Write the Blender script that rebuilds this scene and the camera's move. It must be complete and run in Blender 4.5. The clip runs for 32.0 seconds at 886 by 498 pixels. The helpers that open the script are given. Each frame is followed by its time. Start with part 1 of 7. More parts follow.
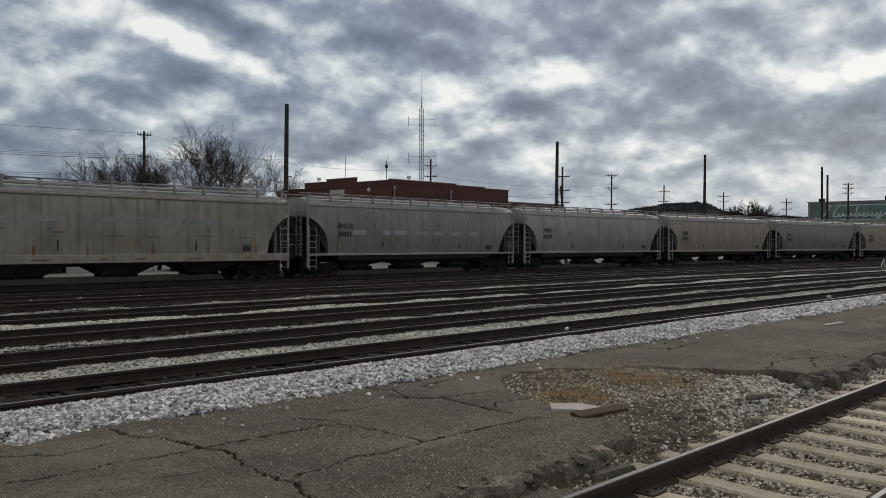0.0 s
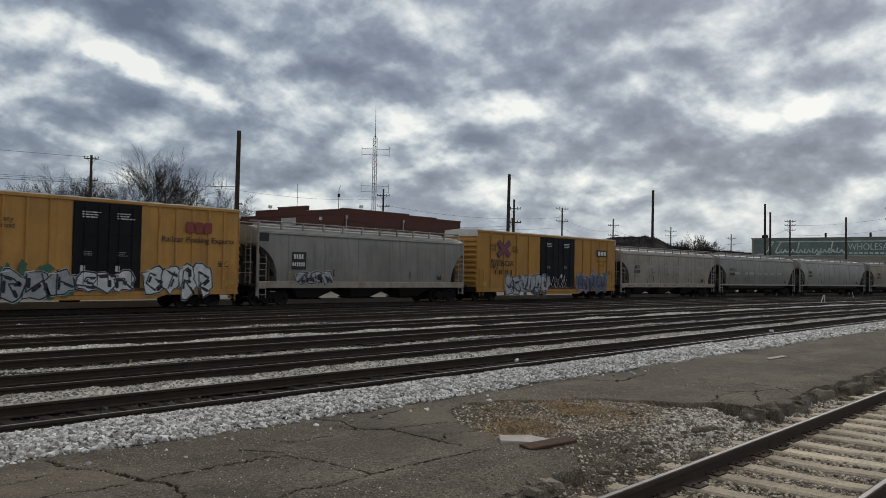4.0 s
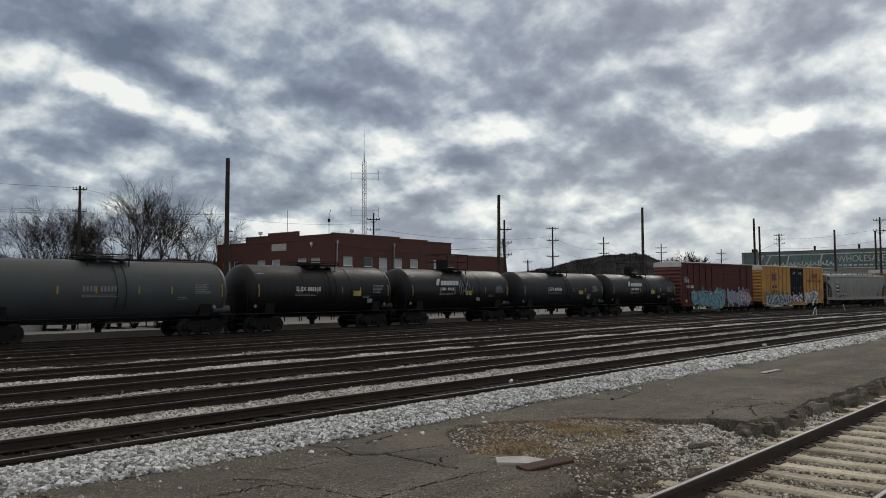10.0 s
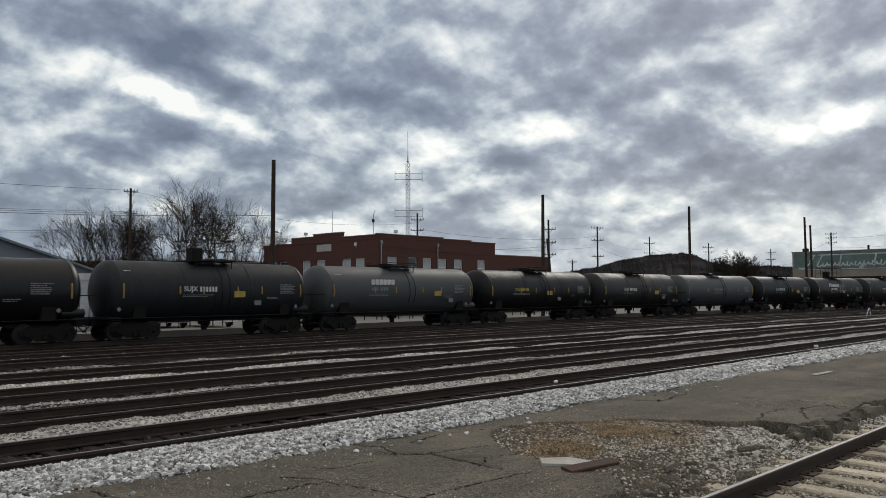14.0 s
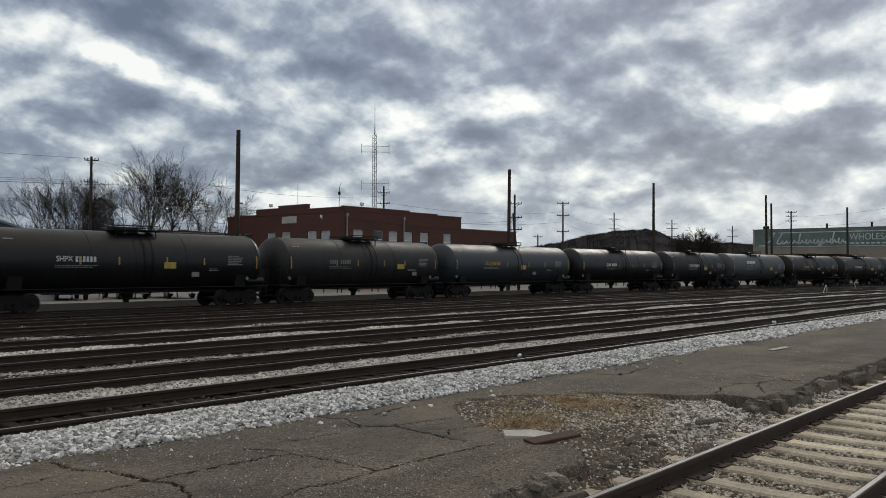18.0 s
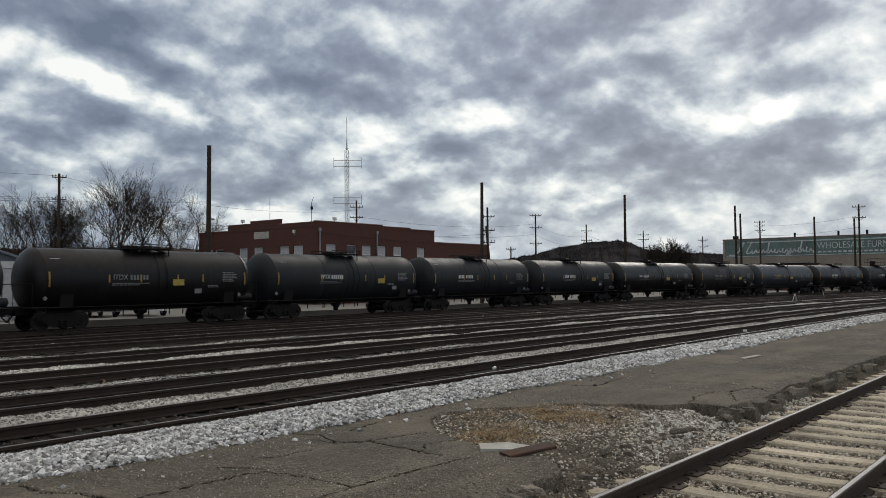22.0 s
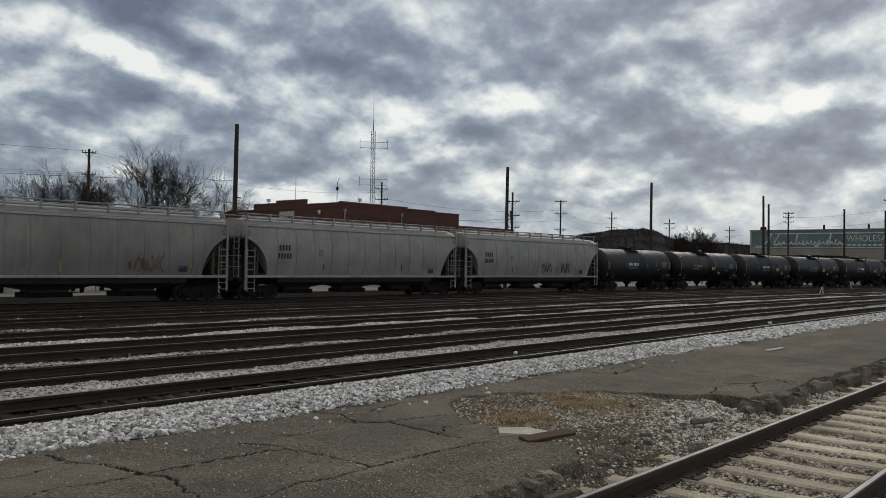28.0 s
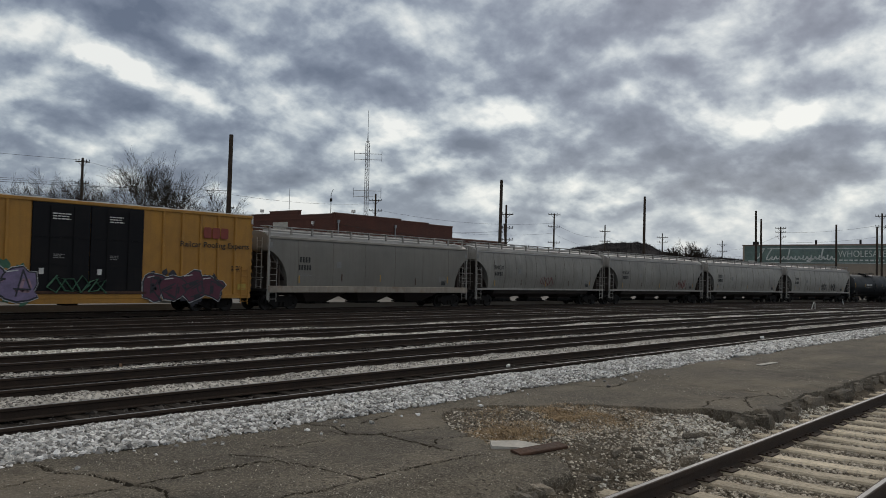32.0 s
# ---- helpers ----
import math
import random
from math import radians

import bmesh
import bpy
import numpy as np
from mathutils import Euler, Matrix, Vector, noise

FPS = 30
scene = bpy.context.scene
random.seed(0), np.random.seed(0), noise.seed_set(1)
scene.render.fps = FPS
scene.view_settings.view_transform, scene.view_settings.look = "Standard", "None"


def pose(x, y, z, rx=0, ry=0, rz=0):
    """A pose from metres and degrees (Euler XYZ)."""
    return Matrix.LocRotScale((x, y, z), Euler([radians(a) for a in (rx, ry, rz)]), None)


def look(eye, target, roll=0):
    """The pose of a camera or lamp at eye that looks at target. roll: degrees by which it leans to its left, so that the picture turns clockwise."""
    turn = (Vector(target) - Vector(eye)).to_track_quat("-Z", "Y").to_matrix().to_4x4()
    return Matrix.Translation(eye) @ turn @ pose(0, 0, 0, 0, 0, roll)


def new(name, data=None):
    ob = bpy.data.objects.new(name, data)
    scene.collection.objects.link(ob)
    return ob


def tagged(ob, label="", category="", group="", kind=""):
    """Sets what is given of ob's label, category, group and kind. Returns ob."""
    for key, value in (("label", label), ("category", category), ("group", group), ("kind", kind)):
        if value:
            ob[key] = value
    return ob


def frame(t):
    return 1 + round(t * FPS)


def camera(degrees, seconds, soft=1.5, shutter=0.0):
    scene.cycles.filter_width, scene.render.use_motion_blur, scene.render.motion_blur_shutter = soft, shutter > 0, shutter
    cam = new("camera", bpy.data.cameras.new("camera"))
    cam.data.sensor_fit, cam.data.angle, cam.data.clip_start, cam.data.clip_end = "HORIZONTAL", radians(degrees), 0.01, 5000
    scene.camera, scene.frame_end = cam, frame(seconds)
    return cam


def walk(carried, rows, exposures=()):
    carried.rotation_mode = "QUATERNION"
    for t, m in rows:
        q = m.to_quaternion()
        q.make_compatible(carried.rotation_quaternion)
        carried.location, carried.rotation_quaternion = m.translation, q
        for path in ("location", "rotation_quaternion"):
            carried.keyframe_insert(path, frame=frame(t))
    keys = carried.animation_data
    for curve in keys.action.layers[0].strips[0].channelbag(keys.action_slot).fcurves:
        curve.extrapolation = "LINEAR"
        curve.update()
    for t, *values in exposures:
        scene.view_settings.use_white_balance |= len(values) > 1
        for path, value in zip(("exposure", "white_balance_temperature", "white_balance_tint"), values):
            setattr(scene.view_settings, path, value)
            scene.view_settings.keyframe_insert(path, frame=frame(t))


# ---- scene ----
import functools

EYE = 1.65
cam = camera(56.0, 32.0, 0.88, 0.1)
PATH = [
    (0.0, pose(0, 0, EYE, 89.439, -0.295, -45.819)),
    (0.5, pose(0, 0, EYE, 89.122, -0.751, -46.699)),
    (1.0, pose(0, 0, EYE, 89.548, -1.026, -47.703)),
    (1.5, pose(0, 0, EYE, 90.754, -1.233, -48.958)),
    (2.0, pose(0, 0, EYE, 92.445, -1.238, -49.153)),
    (2.5, pose(0, 0, EYE, 92.587, -1.354, -49.133)),
    (4.5, pose(0, 0, EYE, 90.961, -0.843, -48.689)),
    (5.0, pose(0, 0, EYE, 91.006, -0.957, -47.156)),
    (5.5, pose(0, 0, EYE, 91.212, -0.480, -47.082)),
    (6.0, pose(0, 0, EYE, 92.634, -0.064, -47.662)),
    (6.5, pose(0, 0, EYE, 93.386, -0.126, -48.382)),
    (7.0, pose(0, 0, EYE, 93.447, -0.324, -48.828)),
    (7.5, pose(0, 0, EYE, 93.761, 0.042, -49.972)),
    (8.0, pose(0, 0, EYE, 93.894, 0.511, -50.839)),
    (8.5, pose(0, 0, EYE, 93.836, 0.634, -50.727)),
    (9.0, pose(0, 0, EYE, 93.960, 0.513, -49.776)),
    (9.5, pose(0, 0, EYE, 93.532, 0.459, -49.295)),
    (10.0, pose(0, 0, EYE, 93.094, 0.332, -49.700)),
    (10.5, pose(0, 0, EYE, 92.306, 0.141, -50.412)),
    (11.0, pose(0, 0, EYE, 91.245, -0.223, -49.820)),
    (11.5, pose(0, 0, EYE, 91.094, 0.191, -48.235)),
    (12.0, pose(0, 0, EYE, 90.848, 0.555, -47.327)),
    (12.5, pose(0, 0, EYE, 91.447, 0.380, -46.987)),
    (13.0, pose(0, 0, EYE, 92.054, 0.303, -47.330)),
    (13.5, pose(0, 0, EYE, 92.701, 0.386, -47.142)),
    (14.0, pose(0, 0, EYE, 93.122, 0.326, -46.688)),
    (14.5, pose(0, 0, EYE, 92.620, 0.516, -47.164)),
    (16.5, pose(0, 0, EYE, 91.789, 0.398, -48.041)),
    (17.0, pose(0, 0, EYE, 91.758, 0.271, -49.273)),
    (17.5, pose(0, 0, EYE, 91.402, -0.472, -50.672)),
    (18.0, pose(0, 0, EYE, 91.304, -0.243, -49.043)),
    (18.5, pose(0, 0, EYE, 91.175, 0.194, -47.589)),
    (19.0, pose(0, 0, EYE, 90.755, 0.008, -46.829)),
    (19.5, pose(0, 0, EYE, 91.078, -0.209, -46.951)),
    (20.0, pose(0, 0, EYE, 91.359, -0.197, -47.298)),
    (20.5, pose(0, 0, EYE, 91.353, 0.252, -48.271)),
    (21.0, pose(0, 0, EYE, 91.994, 0.680, -49.229)),
    (21.5, pose(0, 0, EYE, 92.301, 0.680, -50.334)),
    (22.0, pose(0, 0, EYE, 92.228, 0.520, -50.848)),
    (22.5, pose(0, 0, EYE, 92.482, 0.382, -50.071)),
    (23.0, pose(0, 0, EYE, 92.468, 0.168, -49.925)),
    (23.5, pose(0, 0, EYE, 92.706, -0.270, -50.130)),
    (24.0, pose(0, 0, EYE, 93.735, -0.994, -50.618)),
    (24.5, pose(0, 0, EYE, 92.688, -1.687, -50.119)),
    (25.0, pose(0, 0, EYE, 91.578, -0.917, -50.003)),
    (25.5, pose(0, 0, EYE, 91.522, -0.696, -49.877)),
    (26.0, pose(0, 0, EYE, 91.471, -0.740, -49.539)),
    (26.5, pose(0, 0, EYE, 91.393, -0.822, -49.291)),
    (28.5, pose(0, 0, EYE, 90.913, -0.983, -49.154)),
    (29.0, pose(0, 0, EYE, 90.830, -1.205, -48.841)),
    (29.5, pose(0, 0, EYE, 90.793, -1.290, -49.057)),
    (30.0, pose(0, 0, EYE, 91.026, -0.838, -49.488)),
    (30.5, pose(0, 0, EYE, 91.399, -0.792, -49.605)),
    (31.0, pose(0, 0, EYE, 91.768, -0.927, -49.539)),
    (31.5, pose(0, 0, EYE, 91.996, -1.237, -49.810)),
    (32.0, pose(0, 0, EYE, 91.930, -1.386, -49.710)),
]
walk(cam, PATH, [(0, -0.06), (5, -0.02), (9, 0.0), (12, 0.05), (14, 0.11), (18, 0.1), (21, 0.12), (24, 0.04), (26, -0.02), (29, -0.07), (32, -0.08)])

# ---- sky, sun ----
SUN_EL, SUN_AZ = radians(34), radians(72)
world = bpy.data.worlds.new("cloudy_sky")
scene.world = world
world.use_nodes = True


def world_nodes():
    nt = world.node_tree
    nt.nodes.clear()
    N = nt.nodes.new

    def math_(op, a, b=None, clamp=False):
        n = N("ShaderNodeMath")
        n.operation, n.use_clamp = op, clamp
        for i, v in enumerate((a, b)):
            if v is None:
                continue
            if isinstance(v, (int, float)):
                n.inputs[i].default_value = v
            else:
                nt.links.new(v, n.inputs[i])
        return n.outputs[0]

    def noise_(vec, scale, detail, rough, distort=0.0):
        n = N("ShaderNodeTexNoise")
        n.inputs["Scale"].default_value, n.inputs["Detail"].default_value = scale, detail
        n.inputs["Roughness"].default_value, n.inputs["Distortion"].default_value = rough, distort
        nt.links.new(vec, n.inputs["Vector"])
        return n.outputs[0]

    def ramp_(fac, stops):
        n = N("ShaderNodeValToRGB")
        el = n.color_ramp.elements
        while len(el) < len(stops):
            el.new(0.5)
        for e, (p, c) in zip(el, stops):
            e.position, e.color = p, (*c, 1)
        nt.links.new(fac, n.inputs[0])
        return n.outputs[0]

    def mix_(fac, a, b):
        n = N("ShaderNodeMix")
        n.data_type = "RGBA"
        if isinstance(fac, float):
            n.inputs[0].default_value = fac
        else:
            nt.links.new(fac, n.inputs[0])
        for s, v in ((6, a), (7, b)):
            if isinstance(v, tuple):
                n.inputs[s].default_value = (*v, 1)
            else:
                nt.links.new(v, n.inputs[s])
        return n.outputs[2]

    tc = N("ShaderNodeTexCoord")
    sep = N("ShaderNodeSeparateXYZ")
    nt.links.new(tc.outputs["Generated"], sep.inputs[0])
    up = math_("MAXIMUM", sep.outputs[2], 0.0)

    def vec_(x, y, z):
        n = N("ShaderNodeCombineXYZ")
        for k, v in enumerate((x, y, z)):
            if isinstance(v, (int, float)):
                n.inputs[k].default_value = v
            else:
                nt.links.new(v, n.inputs[k])
        return n.outputs[0]

    # the cloud deck: the direction projected on a flat layer overhead
    den = math_("ADD", up, 0.52)
    u, v = math_("DIVIDE", sep.outputs[0], den), math_("DIVIDE", sep.outputs[1], den)
    deck = vec_(u, v, 0.0)
    past = vec_(math_("MULTIPLY", u, 1.035), math_("MULTIPLY", v, 1.035), 0.0)

    def wobble_(scale, amount):
        n = N("ShaderNodeTexNoise")
        n.inputs["Scale"].default_value, n.inputs["Detail"].default_value, n.inputs["Roughness"].default_value = scale, 4.0, 0.55
        nt.links.new(deck, n.inputs["Vector"])
        m = N("ShaderNodeVectorMath")
        m.operation = "MULTIPLY_ADD"
        nt.links.new(n.outputs["Color"], m.inputs[0])
        m.inputs[1].default_value, m.inputs[2].default_value = (amount * 1.5, amount, 0.0), (-amount * 0.75, -amount * 0.5, 0.0)
        return m.outputs[0]

    def add_(a, b):
        n = N("ShaderNodeVectorMath")
        nt.links.new(a, n.inputs[0])
        nt.links.new(b, n.inputs[1])
        return n.outputs[0]

    # bearing and height in the sky, in radians, made ragged by the wind
    where = vec_(math_("ARCTAN2", sep.outputs[1], sep.outputs[0]), math_("ARCSINE", sep.outputs[2]), 0.0)
    where = add_(where, wobble_(6.0, 0.06))
    where = add_(where, wobble_(19.0, 0.024))
    mid = noise_(deck, 5.4, 6.0, 0.54, 0.12)
    lit = noise_(past, 5.4, 4.0, 0.54, 0.12)
    fine = noise_(deck, 17.0, 5.0, 0.58, 0.2)
    f = math_("ADD", math_("MULTIPLY", math_("SUBTRACT", mid, 0.5), 0.60), math_("MULTIPLY", math_("SUBTRACT", fine, 0.5), 0.30))
    # lumps are lit along their far rims
    f = math_("ADD", f, math_("MULTIPLY", math_("SUBTRACT", mid, lit), 0.7))
    f = math_("ADD", f, 0.535)
    for az, el, wide, high, tilt, amount in BREAKS + VEILS + [b[:5] + (b[5] * 0.8,) for b in BANKS]:
        mp = N("ShaderNodeMapping")
        mp.vector_type = "TEXTURE"
        mp.inputs["Location"].default_value = (radians(az), radians(el), 0)
        mp.inputs["Rotation"].default_value = (0, 0, radians(tilt))
        mp.inputs["Scale"].default_value = (radians(wide), radians(high), 1)
        nt.links.new(where, mp.inputs["Vector"])
        g = N("ShaderNodeTexGradient")
        g.gradient_type = "SPHERICAL"
        nt.links.new(mp.outputs[0], g.inputs[0])
        f = math_("ADD", f, math_("MULTIPLY", g.outputs["Fac"], amount))
    cloud = ramp_(f, [(0.28, (0.118, 0.143, 0.200)), (0.42, (0.200, 0.232, 0.300)), (0.50, (0.282, 0.325, 0.392)), (0.57, (0.43, 0.48, 0.53)),
                      (0.65, (0.63, 0.675, 0.69)), (0.76, (0.94, 0.945, 0.90))])
    sky = N("ShaderNodeTexSky")
    sky.sky_type, sky.sun_disc, sky.sun_elevation, sky.sun_rotation = "NISHITA", False, SUN_EL, SUN_AZ
    dim = N("ShaderNodeVectorMath")
    dim.operation = "SCALE"
    nt.links.new(sky.outputs[0], dim.inputs[0])
    dim.inputs["Scale"].default_value = 0.09
    col = mix_(0.12, cloud, dim.outputs[0])
    # haze over the far land
    haze = math_("SUBTRACT", 1.0, math_("MULTIPLY", up, 9.0), True)
    col = mix_(math_("MULTIPLY", haze, 0.55), col, (0.37, 0.46, 0.585))
    # as under any overcast sky the zenith is the brightest, and a little warm where the sun stands behind it
    zen = math_("MULTIPLY", math_("SUBTRACT", up, 0.38), 1.9, True)
    zen = math_("MULTIPLY", math_("MULTIPLY", zen, zen), math_("SUBTRACT", 3.0, math_("MULTIPLY", zen, 2.0)))
    col = mix_(zen, col, (0.60, 0.57, 0.52))
    bg = N("ShaderNodeBackground")
    nt.links.new(col, bg.inputs[0])
    bg.inputs[1].default_value = 1.0
    out = N("ShaderNodeOutputWorld")
    nt.links.new(bg.outputs[0], out.inputs[0])


# bearing, height, half width, half height and tilt in degrees, and how much lighter or darker
BREAKS = [(65.4, 14.3, 6.0, 1.0, 24, 0.13), (61.8, 12.7, 5.7, 0.95, 32, 0.26), (56.7, 10.9, 4.1, 0.8, 18, 0.2), (66.0, 10.4, 3.0, 1.4, 0, 0.12), (59.9, 8.8, 3.5, 1.3, -5, 0.18), (44.1, 10.3, 3.4, 1.5, 18, 0.3),
          (35.8, 11.1, 4.1, 1.2, 12, 0.22), (31.8, 17.8, 3.8, 2.4, -30, 0.1), (41.4, 7.2, 5.4, 0.9, -8, 0.18), (29.4, 5.4, 4.9, 1.0, -4, 0.3), (20.8, 10.9, 2.7, 1.6, 20, 0.2), (16.2, 10.8, 3.0, 0.9, 0, 0.2),
          (12.0, 11.0, 3.3, 4.4, 0, 0.28), (51.5, 4.4, 7.6, 0.9, 2, 0.24), (37.7, 4.4, 6.0, 1.2, 8, 0.16), (20.6, 7.0, 5.2, 0.8, -4, 0.15)]
VEILS = [(53.4, 16.4, 9.3, 3.3, 25, 0.07), (41.2, 15.2, 6.5, 2.4, 40, 0.08), (24.4, 15.4, 8.2, 1.6, -5, 0.09), (14.1, 5.1, 7.1, 0.9, 0, 0.06), (11.6, 14.0, 4.9, 2.4, 0, 0.12), (18.0, 13.4, 4.9, 1.4, -10, 0.07),
         (32.6, 3.9, 10.9, 0.9, 3, 0.08), (67.0, 12.2, 6.5, 1.4, 15, 0.1), (68.0, 5.4, 9.0, 2.4, 6, -0.2), (25.5, 9.2, 3.3, 0.7, 0, 0.08)]
BANKS = [(65.1, 16.6, 10.9, 2.8, 20, -0.15), (57.7, 13.9, 7.6, 2.4, 28, -0.14), (63.1, 10.6, 6.5, 2.2, 18, -0.17), (66.5, 7.9, 6.0, 1.4, 10, -0.16), (48.0, 12.9, 9.3, 3.2, 25, -0.18), (35.9, 18.8, 7.6, 2.7, -15, -0.16),
         (28.3, 14.1, 8.2, 2.7, 0, -0.09), (24.4, 18.2, 6.5, 1.9, -5, -0.12), (15.6, 17.3, 8.2, 2.3, -15, -0.18), (40.5, 9.2, 5.4, 1.4, 8, -0.16), (35.8, 8.5, 6.0, 1.5, 4, -0.15), (24.4, 11.4, 7.6, 2.0, -10, -0.15),
         (26.6, 7.9, 8.2, 1.2, 0, -0.13), (17.0, 8.3, 10.3, 2.3, 0, -0.23), (53.4, 5.8, 8.2, 0.9, 2, -0.2), (22.2, 5.8, 6.5, 0.6, 0, -0.12)]
world_nodes()
sun_data = bpy.data.lights.new("sun", "SUN")
sun_data.energy, sun_data.angle, sun_data.color = 0.65, radians(22), (1.0, 0.93, 0.84)
sun = new("sun", sun_data)
sun.matrix_world = look((math.sin(SUN_AZ) * 50, math.cos(SUN_AZ) * 50, 31), (0, 0, 0))
scene.view_settings.exposure = 0.0

# ---- materials ----
def mat(name, col, rough=0.8, metal=0.0, var=0.25, scale=3.0, fine=40.0, bump=0.15, streak=0.0, streak_col=(0.05, 0.045, 0.04), dirt=0.0, dirt_col=(0.09, 0.07, 0.055), rnd=0.0, spec=0.5, speck=0.0, speck_col=(0.4, 0.37, 0.32), speck_scale=55.0, wear=0.0, wear_col=(0.07, 0.062, 0.05)):
    """Paint, metal, stone or soil: large stains, fine grain, vertical streaks and a grain relief."""
    m = bpy.data.materials.new(name)
    m.use_nodes = True
    nt = m.node_tree
    L, N = nt.links.new, nt.nodes.new
    bsdf = nt.nodes["Principled BSDF"]
    bsdf.inputs["Roughness"].default_value, bsdf.inputs["Metallic"].default_value = rough, metal
    bsdf.inputs["Specular IOR Level"].default_value = spec
    tc, info = N("ShaderNodeTexCoord"), N("ShaderNodeObjectInfo")
    shift = N("ShaderNodeVectorMath")
    shift.operation = "MULTIPLY_ADD"
    L(info.outputs["Random"], shift.inputs[0])
    shift.inputs[1].default_value = (37.0, 11.0, 5.0)
    L(tc.outputs["Object"], shift.inputs[2])

    def tex(sc, det, vec, stretch=None):
        n = N("ShaderNodeTexNoise")
        n.inputs["Scale"].default_value, n.inputs["Detail"].default_value, n.inputs["Roughness"].default_value = sc, det, 0.6
        if stretch:
            mp = N("ShaderNodeVectorMath")
            mp.operation = "MULTIPLY"
            L(vec, mp.inputs[0])
            mp.inputs[1].default_value = stretch
            vec = mp.outputs[0]
        L(vec, n.inputs["Vector"])
        return n.outputs[0]

    def ranged(fac, lo, hi, a, b):
        n = N("ShaderNodeMapRange")
        L(fac, n.inputs[0])
        for i, x in enumerate((lo, hi, a, b), 1):
            n.inputs[i].default_value = x
        return n.outputs[0]

    def mix(fac, a, b, blend="MIX"):
        n = N("ShaderNodeMix")
        n.data_type, n.blend_type = "RGBA", blend
        if isinstance(fac, float):
            n.inputs[0].default_value = fac
        else:
            L(fac, n.inputs[0])
        for s, x in ((6, a), (7, b)):
            if isinstance(x, tuple):
                n.inputs[s].default_value = (*x, 1)
            else:
                L(x, n.inputs[s])
        return n.outputs[2]

    vec = shift.outputs[0]
    big, small = tex(scale, 5.0, vec), tex(fine, 4.0, vec)
    c = mix(ranged(big, 0.3, 0.7, 0.0, 1.0), tuple(x * (1 - var) for x in col), tuple(min(1.0, x * (1 + var)) for x in col))
    g = ranged(small, 0.25, 0.75, 1 - var * 0.7, 1 + var * 0.7)
    gr = N("ShaderNodeCombineColor")
    for i in range(3):
        L(g, gr.inputs[i])
    c = mix(1.0, c, gr.outputs[0], "MULTIPLY")
    if streak:
        s = tex(1.0, 4.0, vec, (5.0, 5.0, 0.35))
        c = mix(ranged(s, 0.48, 0.75, 0.0, streak), c, streak_col)
    if dirt:
        s = tex(scale * 0.6, 6.0, vec)
        c = mix(ranged(s, 0.52, 0.68, 0.0, dirt), c, dirt_col)
    if wear:
        s = tex(1.0, 2.2, vec, (0.30, 1.7, 1.0))
        c = mix(ranged(s, 0.40, 0.62, 0.0, wear), c, wear_col)
        s = tex(1.0, 3.0, vec, (1.1, 5.0, 1.0))
        c = mix(ranged(s, 0.52, 0.66, 0.0, wear * 0.7), c, wear_col)
    if speck:
        s1, s2 = tex(speck_scale, 2.0, vec), tex(speck_scale * 0.45, 3.0, vec)
        c = mix(ranged(s1, 0.53, 0.66, 0.0, speck), c, speck_col)
        c = mix(ranged(s2, 0.45, 0.34, 0.0, speck), c, tuple(x * 0.28 for x in col))
    if rnd:
        k = ranged(info.outputs["Random"], 0.0, 1.0, 1 - rnd, 1 + rnd)
        kr = N("ShaderNodeCombineColor")
        for i in range(3):
            L(k, kr.inputs[i])
        c = mix(1.0, c, kr.outputs[0], "MULTIPLY")
    L(c, bsdf.inputs["Base Color"])
    rr = ranged(big, 0.3, 0.7, max(0.05, rough - 0.12), min(1.0, rough + 0.1))
    L(rr, bsdf.inputs["Roughness"])
    if bump:
        b = N("ShaderNodeBump")
        b.inputs["Strength"].default_value, b.inputs["Distance"].default_value = bump, 0.02
        L(small, b.inputs["Height"])
        L(b.outputs[0], bsdf.inputs["Normal"])
    return m


def island(name, lo, hi, rough=0.9, fine=60.0):
    """Loose pieces joined in one mesh: each piece its own shade between lo and hi."""
    m = mat(name, hi, rough, var=0.12, fine=fine, bump=0.25)
    nt = m.node_tree
    bsdf = nt.nodes["Principled BSDF"]
    old = bsdf.inputs["Base Color"].links[0].from_socket
    geo = nt.nodes.new("ShaderNodeNewGeometry")
    ramp = nt.nodes.new("ShaderNodeValToRGB")
    ramp.color_ramp.elements[0].color, ramp.color_ramp.elements[1].color = (*(a / b for a, b in zip(lo, hi)), 1), (1, 1, 1, 1)
    nt.links.new(geo.outputs["Random Per Island"], ramp.inputs[0])
    mul = nt.nodes.new("ShaderNodeMix")
    mul.data_type, mul.blend_type = "RGBA", "MULTIPLY"
    mul.inputs[0].default_value = 1.0
    nt.links.new(old, mul.inputs[6])
    nt.links.new(ramp.outputs[0], mul.inputs[7])
    nt.links.new(mul.outputs[2], bsdf.inputs["Base Color"])
    return m


